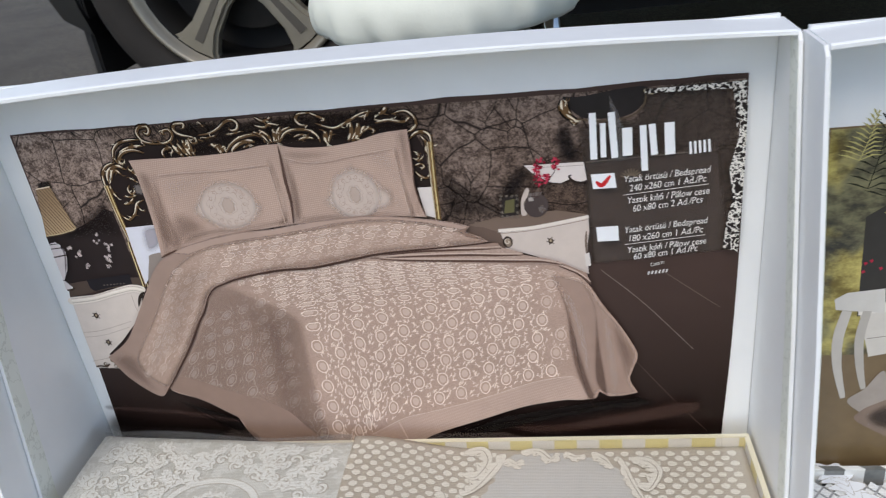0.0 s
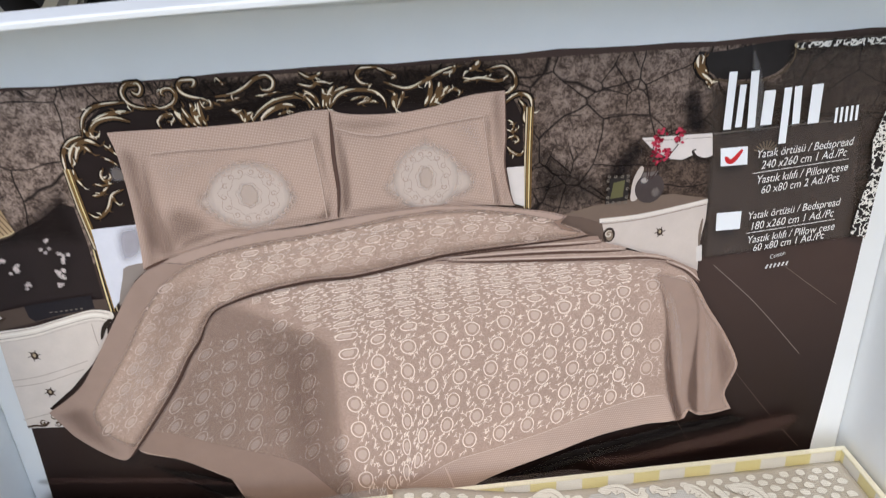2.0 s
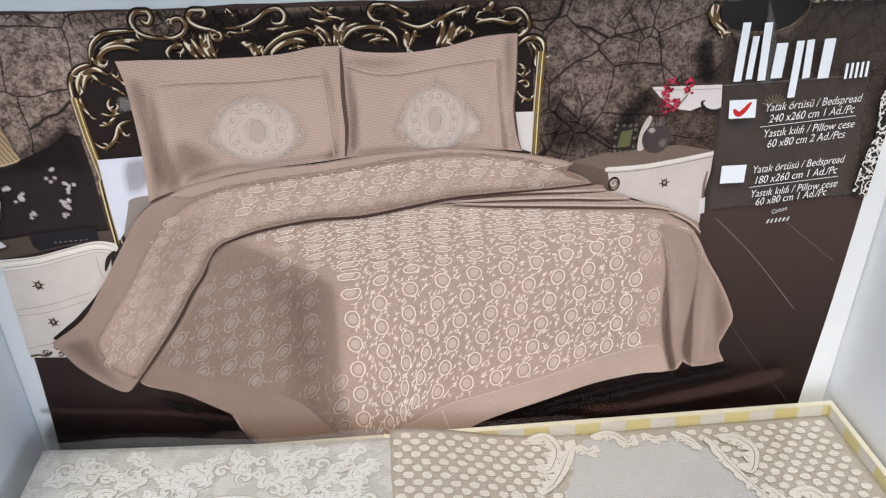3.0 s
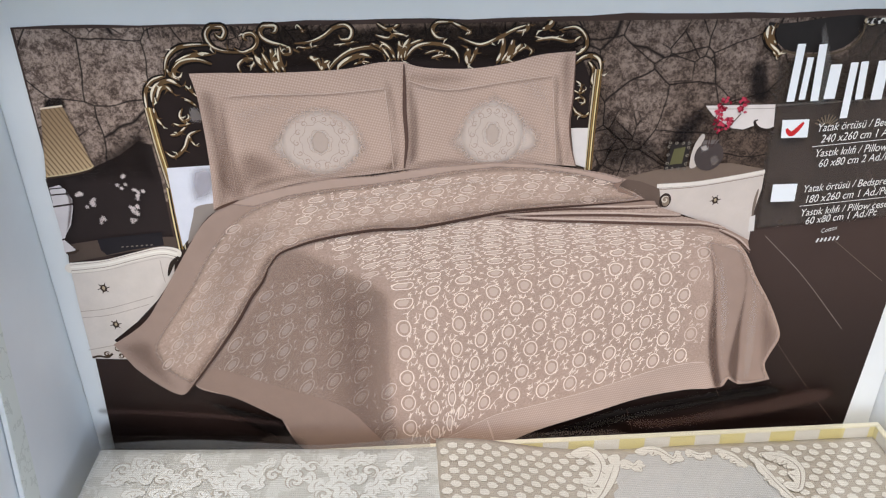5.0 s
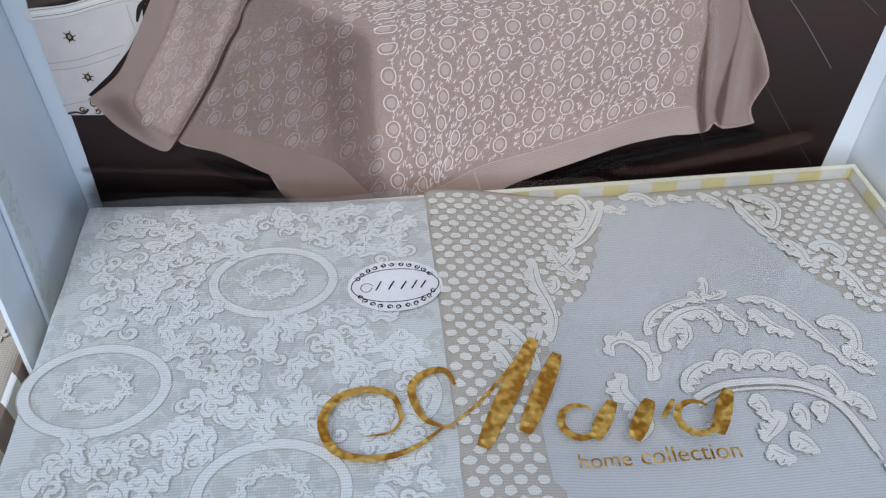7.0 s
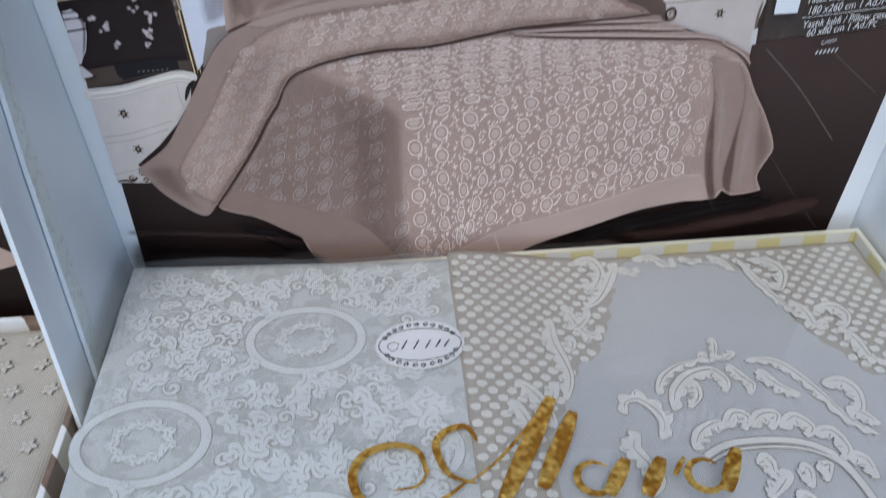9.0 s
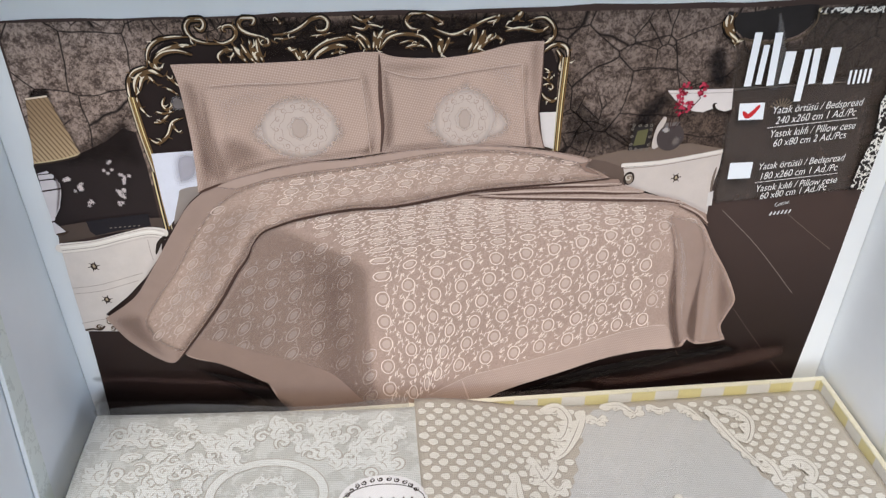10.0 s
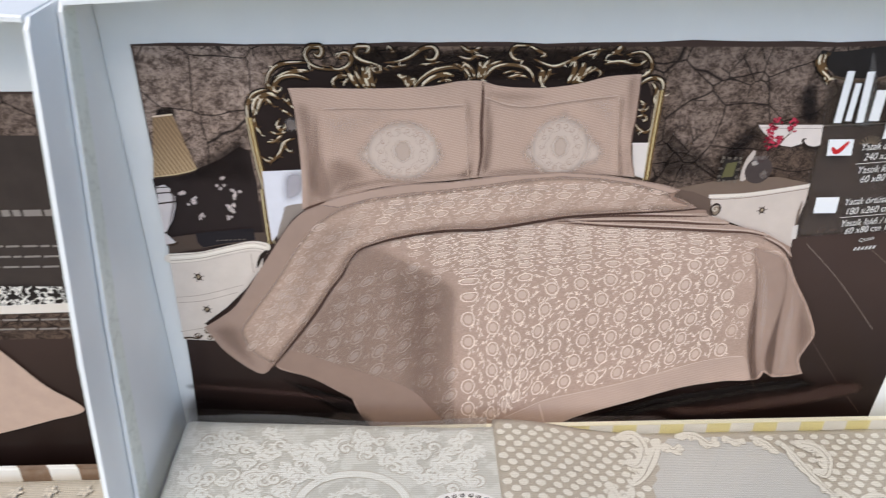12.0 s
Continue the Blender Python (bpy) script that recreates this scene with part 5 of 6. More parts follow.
FOLIAGE.colour(FOLIAGE.mix(FOLIAGE.smooth(FOLIAGE.noise(17, 4), 0.47, 0.6), FOLIAGE.mix(FOLIAGE.smooth(fo, 0.35, 0.65), lin((40, 38, 28)), lin((120, 116, 84))), FOLIAGE.mix(FOLIAGE.smooth(fo, 0.35, 0.65), lin((108, 92, 30)), lin((196, 182, 104)))))
Q.fill("foliage_wall_print", [(-239, 274), (239, 274), (239, 120), (-237, 120)], FOLIAGE.m, False)
Q.fill("dark_wall_print", [(-214.1, 218.4), (-196.7, 230.4), (-167.2, 218.5), (-146.5, 152.2), (-210.8, 149.2)], ink((58, 56, 52), 0.2), False)
fronds = {0: [], 1: []}
for px, (a, b) in enumerate(([(-215.4, 236.6), (-209.4, 286.4)], [(-192.8, 216.4), (-181.0, 276.2)], [(-205.5, 231.2), (-149.3, 244.0)], [(-222.2, 254.5), (-215.6, 282.9)])):
    fronds[px % 2].append((curve_through([a, ((a[0] + b[0]) / 2 + 2, (a[1] + b[1]) / 2 + 3), b]), 0.6, 0.3, None))
    for k in range(11):
        t = k / 11
        c = (a[0] + (b[0] - a[0]) * t, a[1] + (b[1] - a[1]) * t)
        for s in (-1, 1):
            fronds[px % 2].append(([c, (c[0] + s * 6 * (1.1 - t), c[1] + 3), (c[0] + s * 11 * (1.1 - t), c[1] + 3.5 - s)], 0.3, 0.1, 1.0))
Q.strokes("palm_leaf_print", fronds[0], ink((34, 36, 26)))
Q.strokes("palm_leaf_print", fronds[1], ink((176, 168, 110)))
Q.fill("headboard_print", [(-173.7, 239.5), (-167.8, 247.7), (-147.3, 248.2), (-116.7, 159.3), (-152.4, 171.0), (-165.0, 182.4), (-163.4, 199.3), (-163.6, 218.2)], ink((196, 188, 176)))
Q.fill("headboard_panel_print", [(-163.2, 236.3), (-143.9, 238.2), (-118.6, 164.7), (-149.1, 178.2), (-153.4, 203.1)], ink((168, 158, 144)))
Q.fill("lampshade_print", [(-198.4, 224.2), (-174.8, 223.4), (-166.3, 204.4), (-195.4, 205.4)], ink((226, 196, 148)), False)
Q.line("lamp_pole_print", [(-181.6, 205.0), (-175.5, 181.0), (-173.5, 167.7)], ink((40, 36, 32)), 1.0)
Q.fill("chest_print", [(-210.0, 153.3), (-157.9, 158.7), (-151.4, 152.7), (-148.7, 128.1), (-200.3, 118.0)], ink((206, 200, 190)), False)
Q.fill("chest_print", [(-210.9, 157.0), (-155.7, 163.6), (-152.7, 157.1), (-210.1, 150.1)], ink((226, 220, 210)), False)
Q.line("drawer_joint_print", [(-202.9, 132.1), (-150.9, 138.8)], ink((130, 124, 114)), 0.5)
Q.line("drawer_pull_print", [(-186.6, 145.2), (-179.9, 141.2), (-176.0, 147.1)], ink((60, 54, 50)), 0.8)
Q.fill("picture_frame_print", [(-195.3, 174.2), (-180.3, 175.5), (-175.3, 158.1), (-190.8, 157.3)], ink((226, 224, 220)), False)
Q.fill("picture_frame_glass_print", [(-192.2, 170.8), (-181.6, 172.2), (-178.6, 161.6), (-189.4, 160.8)], ink((112, 104, 102)), False)
Q.strokes("red_blossom_print", [([(x, z), (x + 1.5, z + 1)], 2.2, 1.6, None) for x, z in [(-208.0, 188.4), (-202.1, 182.9), (-194.8, 189.0), (-211.9, 181.0), (-211.2, 186.8)]], ink((170, 44, 66)))
Q.fill("chest_print", [(-225.4, 162.4), (-218.7, 166.9), (-197.0, 169.0), (-194.5, 150.9), (-223.9, 154.8)], ink((206, 202, 194)), False)
Q.line("chest_leg_print", [(-217.1, 153.7), (-220.2, 133.4), (-218.4, 111.1), (-212.0, 85.0)], ink((196, 190, 180)), 6.0, 3.0, 4.0)
Q.line("chest_leg_print", [(-205.2, 153.1), (-207.3, 132.8), (-204.6, 110.6), (-200.3, 92.1)], ink((180, 174, 164)), 5.0, 3.0, 3.5)
Q.fill("bed_print", [(-209.0, 83.0), (-199.6, 92.1), (-188.3, 105.5), (-181.8, 58.1), (-200.7, 73.2)], ink((160, 150, 140), 0.2))
Q.fill("bed_print", [(-199.3, 74.2), (-176.4, 88.9), (-159.4, 115.5), (-148.2, 157.6), (-132.2, 166.2), (-119.5, 167.4), (-72.3, 30.2), (-134.7, 29.8), (-196.8, 61.5)], ink((134, 116, 103), 0.25))
Q.fill("bed_fold_print", [(-196.6, 71.3), (-167.9, 93.6), (-151.2, 136.7), (-138.5, 156.5), (-117.7, 162.0), (-109.1, 137.1), (-130.4, 100.3), (-155.8, 67.9), (-183.0, 56.4)], ink((72, 62, 56), 0.15, 0.8), True, 7)
Q.fill("bed_fold_print", [(-150, 120), (-132, 148), (-112, 150), (-90, 90), (-110, 60), (-128, 84)], ink((92, 78, 70), 0.15, 0.7), True, 9)
Q.fill("bed_light_print", [(-176, 80), (-160, 104), (-150, 140), (-142, 146), (-146, 110), (-160, 78)], ink((186, 168, 154), 0.15, 0.6), True, 4)

poster_l = thing("printed_poster", "printed picture with small white words and a bed corner", "poster", (-0.5165, -0.030, 0))
Q = Sheet(poster_l, lambda x, z, l: (x, 0.0004 - l, z))
part("sheet", slab([(-0.24, 0.002), (0.243, 0.002), (0.240, 0.285), (-0.24, 0.285)], lambda x, z: (x, 0.0004, z), (0, 0.0005, 0)), floor_print(), poster_l, "dark brown floor print")
Q.fill("stone_wall_print", [(-239, 284), (239.5, 284), (239.5, 130), (-239, 130)], STONE, False)
Q.fill("text_panel_print", [(194.8, 261.9), (233.5, 261.5), (223.2, 154.6), (162.1, 155.7)], ink((62, 54, 50), 0.3), False)
rng_l = random.Random(3)
for y in (244, 300, 318, 336, 398, 416, 434, 452):
    x = 150.0 + 0.02 * y
    while x < 218 + 0.02 * y:
        w = rng_l.uniform(4, 11)
        Q.line("word_bar_print", [(x, 285 - (y - 60) * 0.374), (min(x + w, 228 + 0.02 * (y - 240)), 285.2 - (y - 60) * 0.374)], ink((140, 132, 126), 0.1), 1.3 if y != 244 else 4.0)
        x += w + 1.6
Q.fill("flower_row_print", [(166.4, 169.6), (220.7, 168.7), (220.6, 154.7), (161.5, 153.7)], lace_print(), False)
Q.fill("skirting_print", [(161.9, 154.9), (223.8, 157.1), (224.2, 150.5), (160.1, 149.3)], ink((222, 214, 204)), False)
Q.fill("bed_corner_print", [(155.8, 135.2), (172.2, 122.9), (192.1, 94.6), (211.8, 74.3), (188.1, 65.2), (152.7, 54.7), (129.6, 50.2)], ink((190, 164, 148), 0.15), True)

# ---- folded cloth in the boxes ----
def h_left(x, y):
    return 0.0415 + 0.06 * max(0.0, -0.07 - x) + 0.0010 * noise.noise(Vector((x * 22, y * 22, 3)))


def h_right(x, y):
    s = min(1.0, max(0.0, (0.07 - x) / 0.11))
    return 0.0275 + 0.0165 * s * s * (3 - 2 * s) + 0.0008 * noise.noise(Vector((x * 24, y * 24, 9)))


def pile(name, label, x0, x1, y0, y1, h, mat, rnd=0.008):
    """A folded stack of cloth with a soft rolled edge all round."""
    ob = thing(name, label, "folded cloth")
    bm = bmesh.new()
    nx, ny = 60, 60
    grid = []
    for j in range(ny + 1):
        row = []
        for i in range(nx + 1):
            x, y = x0 + (x1 - x0) * i / nx, y0 + (y1 - y0) * j / ny
            d = min(x - x0, x1 - x, y - y0, y1 - y)
            drop = 0.0 if d > rnd else rnd - math.sqrt(max(0, rnd * rnd - (rnd - d) ** 2))
            row.append(bm.verts.new((x + 0.0012 * noise.noise(Vector((y * 30, 1, 1))), y, h(x, y) - drop)))
        grid.append(row)
    for a, b in zip(grid, grid[1:]):
        for i in range(nx):
            bm.faces.new((a[i], a[i + 1], b[i + 1], b[i]))
    rim = grid[0][:-1] + [r[-1] for r in grid][:-1] + grid[-1][:0:-1] + [r[0] for r in grid][:0:-1]
    low = [bm.verts.new((v.co.x, v.co.y, -0.0185)) for v in rim]
    for i in range(len(rim)):
        j = (i + 1) % len(rim)
        bm.faces.new((rim[j], rim[i], low[i], low[j]))
    part("folded_layer", bm, mat, ob, smooth=True)
    return ob


LACE_L = fabric("ivory_damask", (206, 208, 205), (232, 235, 234), 1.1, 0.6)
FIG_L = fabric("ivory_figure", (233, 236, 235), (240, 243, 242), 2.0, 0.35)
THREAD = fabric("taupe_thread", (168, 161, 150), (184, 177, 168), 2.0, 0.3)
THREAD_L = fabric("pale_thread", (190, 186, 178), (200, 196, 190), 2.0, 0.3)
DOTS = fabric("beige_ground", (195, 188, 177), (203, 196, 186), 3.0, 0.3)
SATIN = fabric("silver_satin", (207, 208, 208), (214, 215, 215), 3.0, 0.25, 0.5)
FIG_R = fabric("cream_figure", (236, 234, 227), (242, 240, 235), 2.0, 0.35)

cloth_l = pile("folded_bedspread", "folded ivory damask bedspread lying in the box", -0.249, -0.030, -0.336, -0.0145, h_left, LACE_L)
cloth_r = pile("folded_bedspread", "folded beige dotted and silver bedspread lying in the box", -0.0405, 0.2495, -0.338, -0.0135, h_right, DOTS, 0.002)


def lobed(c, size, a, lobes, stretch=1.5):
    """Outline of an acanthus-like leaf."""
    o = []
    for i in range(22):
        t = 2 * math.pi * i / 22
        r = size * (0.84 + 0.18 * abs(math.cos(lobes * t / 2)))
        u, v = r * stretch * math.cos(t), r * math.sin(t) * (1 - 0.35 * math.cos(t))
        o.append((c[0] + u * math.cos(a) - v * math.sin(a), c[1] + u * math.sin(a) + v * math.cos(a)))
    return o


def woven(sheet, name, outlines, mat, edge, grow=1.12):
    """Raised woven figures, each with a darker thread around it."""
    sheet.n += 20
    for m, g, nm, up in ((edge, grow, name + "_outline", 0), (mat, 1.0, name, 1)):
        bm = bmesh.new()
        for k, o in enumerate(outlines):
            cx, cy = sum(p[0] for p in o) / len(o), sum(p[1] for p in o) / len(o)
            o = [(cx + (x - cx) * g, cy + (y - cy) * g) for x, y in o]
            if area(o) < 0:
                o.reverse()
            lift = (2 * (k % 60) + up) * 0.000002
            mid = bm.verts.new(sheet.place((cx, cy), lift))
            half = [bm.verts.new(sheet.place(((p[0] + cx) / 2, (p[1] + cy) / 2), lift)) for p in o]
            vs = [bm.verts.new(sheet.place(p, lift)) for p in o]
            for i in range(len(o)):
                q = (i + 1) % len(o)
                bm.faces.new((mid, half[i], half[q]))
                bm.faces.new((half[i], vs[i], vs[q], half[q]))
        tagged(part(nm, bm, m, sheet.parent), kind="stuff")
    sheet.n += 25


def bands(sheet, name, lines, mat, edge):
    """Raised woven bands along lines: (points, w0, w1, wm)."""
    sheet.n += 10
    sheet.strokes(name + "_outline", [(p, a + 1.2, b + 1.2, None if m is None else m + 1.2) for p, a, b, m in lines], edge)
    sheet.n += 10
    sheet.strokes(name, lines, mat)


rng = random.Random(11)
CR = Sheet(cloth_r, lambda x, y, l: (x, y, h_right(x, y) + 0.0003 + l), 0.000005)
panel = curve_through([(68.8, -38.7), (79.0, -21.3), (116.6, -20.5), (153.1, -29.2), (169.1, -57.6), (180.0, -92.5), (191.9, -112.9), (205.7, -132.3)] + [(246, -130), (246, -330), (40, -330)] + [(-18.1, -223.9), (-2.4, -189.3), (11.2, -148.6), (25.3, -118.2), (47.1, -94.2), (61.4, -56.8)][1:5], True, 5)
dots = []
for j in range(-1, 62):
    for i in range(0, 28):
        p = (-36 + i * 10.8 + (5.4 if j % 2 else 0), -17 - j * 5.4)
        if p[0] < 243 and -334 < p[1] < -21 and not inside(p, panel):
            dots.append([(p[0] + 3.3 * math.cos(a * 0.785) + rng.uniform(-0.5, 0.5), p[1] + 2.7 * math.sin(a * 0.785) + rng.uniform(-0.4, 0.4)) for a in range(8)])
woven(CR, "woven_dot", dots, FIG_R, THREAD, 1.08)
CR.n += 8
bm = bmesh.new()
net = [[None] * 64 for k in range(70)]
for j in range(70):
    for i in range(64):
        p = (-40 + i * 4.55, -336 + j * 4.7)
        if inside(p, panel):
            net[j][i] = bm.verts.new(CR.place(p, 0.00003))
for j in range(69):
    for i in range(63):
        q = [net[j][i], net[j][i + 1], net[j + 1][i + 1], net[j + 1][i]]
        q = [v for v in q if v]
        if len(q) > 2:
            bm.faces.new(q)
part("satin_panel", bm, SATIN, cloth_r, "smooth silver grey woven panel")
def acanthus(pts, w, lobes, grow=0.0):
    """Two edges of a curling leaf: a smooth inner edge and a lobed outer one, round at the ends."""
    c = curve_through(pts, False, 8)
    n = len(c) - 1
    inner, outer = [], []
    for i, p in enumerate(c):
        a, b = c[max(i - 1, 0)], c[min(i + 1, n)]
        dx, dy = b[0] - a[0], b[1] - a[1]
        d = math.hypot(dx, dy) or 1
        t = i / n
        body = math.sqrt(max(0.0, 1 - (2 * t - 1) ** 4))
        u = w * body * (0.34 + 0.10 * math.sin(6.28 * t)) + grow
        v = w * body * (0.28 + 0.5 * abs(math.sin(lobes * 1.5 * math.pi * t))) + grow
        inner.append((p[0] - dy / d * u, p[1] + dx / d * u))
        outer.append((p[0] + dy / d * v, p[1] - dx / d * v))
    return inner, outer


def foliage(sheet, name, leaves, mat, edge):
    """Woven leaves on the cloth, each with a thin dark thread round it and a vein."""
    sheet.n += 40
    grown = []
    for k, (pts, w, lobes) in enumerate(leaves):
        grown.append((pts, w, lobes))
        for s in (0.3, 0.65):
            c = curve_through(pts)
            i = int(s * (len(c) - 2))
            d = math.atan2(c[i + 1][1] - c[i][1], c[i + 1][0] - c[i][0]) - 0.9
            l = w * 0.42
            grown.append(([(c[i][0] + l * q * math.cos(d - 0.4 * q), c[i][1] + l * q * math.sin(d - 0.4 * q)) for q in (0.4, 1.2, 2.0)], w * 0.62, 3))
    leaves = grown
    for m, grow, nm in ((edge, 0.4, name + "_outline"), (mat, 0.0, name)):
        sheet.n += 12
        bm = bmesh.new()
        for k, (pts, w, lobes) in enumerate(leaves):
            a, b = acanthus(pts, w, lobes, grow)
            up = (k % 7) * sheet.step * 1.2
            rows = [[bm.verts.new(sheet.place((p[0] + (q[0] - p[0]) * s, p[1] + (q[1] - p[1]) * s), up)) for s in (0, 0.5, 1)] for p, q in zip(a, b)]
            for r1, r2 in zip(rows, rows[1:]):
                for i in (0, 1):
                    bm.faces.new((r1[i], r1[i + 1], r2[i + 1], r2[i]))
        bmesh.ops.recalc_face_normals(bm, faces=bm.faces)
        tagged(part(nm, bm, m, sheet.parent), kind="stuff")
    sheet.n += 12
    tagged(sheet.strokes(name + "_vein", [(curve_through(pts)[3:-3], 0.2, 0.2, 0.5) for pts, w, lobes in leaves], edge), kind="stuff")


# leaf border round the panel
foliage(CR, "woven_leaf_border", [([(76.0, -21.0), (65.0, -42.0), (55.0, -57.0), (45.0, -64.0)], 9, 4),
          ([(45.0, -22.0), (58.0, -18.0), (63.0, -30.0), (55.0, -46.0), (46.0, -44.0)], 9, 4),
          ([(77.0, -26.0), (83.0, -32.0), (89.0, -27.0)], 7, 3),
          ([(31.0, -62.0), (35.0, -78.0), (43.0, -89.0), (51.0, -81.0)], 8, 4),
          ([(47.0, -67.0), (38.0, -80.0), (28.0, -85.0)], 6, 3),
          ([(19.0, -76.0), (17.0, -95.0), (21.0, -112.0), (22.0, -125.0), (16.0, -141.0)], 9, 5),
          ([(29.0, -90.0), (29.0, -99.0), (24.0, -105.0)], 6, 2),
          ([(-11.0, -128.0), (-2.0, -137.0), (5.0, -150.0), (6.0, -161.0)], 9, 4),
          ([(13.0, -128.0), (6.0, -144.0), (-4.0, -157.0)], 7, 3),
          ([(-16.0, -142.0), (-9.0, -156.0), (-8.0, -173.0)], 8, 4)], FIG_R, THREAD)
foliage(CR, "woven_leaf_border", [([(87.0, -20.0), (101.0, -19.0), (110.0, -28.0), (115.0, -21.0)], 7, 3),
          ([(120.0, -21.0), (127.0, -26.0), (135.0, -24.0)], 6, 2),
          ([(141.0, -23.0), (149.0, -29.0), (154.0, -38.0)], 7, 3),
          ([(160.0, -27.0), (166.0, -52.0), (174.0, -73.0), (181.0, -86.0)], 6, 5),
          ([(167.0, -28.0), (180.0, -32.0), (185.0, -43.0), (177.0, -58.0), (170.0, -53.0)], 9, 4),
          ([(179.0, -70.0), (184.0, -81.0), (185.0, -92.0), (193.0, -87.0)], 8, 4),
          ([(190.0, -79.0), (204.0, -77.0), (209.0, -86.0), (202.0, -96.0)], 9, 4),
          ([(199.0, -95.0), (204.0, -107.0), (206.0, -120.0), (212.0, -124.0)], 8, 4)], FIG_R, THREAD)
# medallion: arches of leaves, a striped band and a flower spray
foliage(CR, "woven_leaf", [([(64.0, -167.0), (69.0, -156.0), (66.0, -146.0), (58.0, -139.0), (50.0, -142.0), (49.0, -150.0)], 8, 4),
          ([(71.0, -137.0), (78.0, -124.0), (92.0, -115.0), (110.0, -112.0)], 6, 4),
          ([(77.0, -149.0), (82.0, -135.0), (94.0, -124.0), (108.0, -121.0), (114.0, -130.0), (110.0, -139.0)], 9, 5),
          ([(95.0, -128.0), (94.0, -140.0), (86.0, -148.0)], 6, 3),
          ([(117.0, -96.0), (116.0, -105.0), (113.0, -113.0)], 5, 2),
          ([(106.0, -106.0), (109.0, -112.0), (113.0, -113.0)], 5, 2),
          ([(127.0, -109.0), (120.0, -113.0), (113.0, -113.0)], 5, 2),
          ([(119.0, -118.0), (123.0, -127.0), (128.0, -135.0), (123.0, -142.0)], 7, 3),
          ([(130.0, -116.0), (146.0, -118.0), (156.0, -129.0), (164.0, -144.0), (172.0, -163.0), (183.0, -175.0)], 7, 7)], FIG_R, THREAD)
band = curve_through([(84.0, -180.0), (102.0, -173.0), (133.0, -174.0), (151.0, -183.0), (158.0, -199.0), (161.0, -218.0)])
bands(CR, "woven_band", [(band, 4.0, 4.0, None), ([(x, y - 4.5) for x, y in band], 1.6, 1.6, None)], FIG_R, THREAD)
foliage(CR, "woven_leaf", [([(135.0, -124.0), (141.0, -136.0), (152.0, -145.0)], 8, 4),
          ([(167.0, -139.0), (179.0, -137.0), (185.0, -145.0), (182.0, -157.0), (175.0, -161.0)], 9, 4),
          ([(173.0, -156.0), (182.0, -162.0), (187.0, -169.0)], 8, 3),
          ([(52.0, -162.0), (47.0, -172.0), (52.0, -182.0), (56.0, -193.0), (47.0, -202.0)], 10, 5),
          ([(80.0, -176.0), (86.0, -165.0), (97.0, -159.0), (102.0, -163.0)], 8, 4),
          ([(101.0, -163.0), (109.0, -154.0), (116.0, -157.0), (111.0, -166.0)], 8, 3),
          ([(115.0, -164.0), (124.0, -156.0), (133.0, -157.0), (126.0, -167.0)], 8, 3),
          ([(131.0, -166.0), (142.0, -159.0), (149.0, -167.0), (143.0, -173.0)], 8, 3),
          ([(147.0, -171.0), (158.0, -170.0), (162.0, -182.0), (156.0, -189.0)], 8, 3),
          ([(159.0, -185.0), (168.0, -190.0), (168.0, -202.0)], 8, 3)], FIG_R, THREAD)
foliage(CR, "woven_flower", [([(113.0, -181.0), (117.0, -188.0), (115.0, -197.0)], 8, 3),
          ([(125.0, -193.0), (116.0, -202.0), (108.0, -208.0)], 8, 3),
          ([(131.0, -190.0), (135.0, -194.0), (132.0, -204.0)], 8, 3),
          ([(139.0, -194.0), (147.0, -191.0), (141.0, -201.0)], 7, 3),
          ([(122.0, -206.0), (129.0, -210.0), (132.0, -217.0)], 9, 3),
          ([(109.0, -211.0), (114.0, -215.0), (120.0, -219.0)], 8, 3)], FIG_R, THREAD)
# the same figure goes on below, turned about the middle of the panel
oc = (122.5, -250.0)
low = []
for k in range(16):
    a = 2 * math.pi * k / 16 + 0.2
    c = (oc[0] + 40 * math.cos(a), oc[1] + 26 * math.sin(a))
    if math.sin(a) < 0.5 and c[1] < -228 and c[1] > -325:
        low.append(([c, (c[0] + 9 * math.cos(a + 0.5), c[1] + 9 * math.sin(a + 0.5)), (c[0] + 18 * math.cos(a + 1.0), c[1] + 18 * math.sin(a + 1.0)), (c[0] + 16 * math.cos(a + 1.5), c[1] + 14 * math.sin(a + 1.5))], 8, 4))
foliage(CR, "woven_leaf", [l for l in low if all(p[0] < 240 and p[1] > -330 for p in l[0])], FIG_R, THREAD)

CL = Sheet(cloth_l, lambda x, y, l: (x, y, h_left(x, y) + 0.0003 + l), 0.000003)
ovals = [(-131.1, -88.0), (-212.2, -157.0), (-125.0, -218.4), (-68, -170)]
lines = []
for k, (x, y) in enumerate(ovals):
    rx, ry = (33, 25) if k < 3 else (21, 19)
    o = [(x + rx * math.cos(t * 0.2094), y + ry * math.sin(t * 0.2094)) for t in range(31)]
    o = [p for p in o if -246 < p[0] < -43 and p[1] < -17]
    if len(o) > 25:
        lines.append((o, 5.0, 5.0, None))
bands(CL, "woven_ring", lines, FIG_L, THREAD_L)
leaves, tendrils, placed = [], [], []
for x, y in ovals[:3]:
    for k in range(9):
        a = k * 0.698 + 0.2
        c = (x + 11 * math.cos(a), y + 8 * math.sin(a))
        leaves.append(([c, (c[0] + 4 * math.cos(a + 0.8), c[1] + 3 * math.sin(a + 0.8)), (c[0] + 8 * math.cos(a + 1.5), c[1] + 6 * math.sin(a + 1.5))], 5.5, 3))
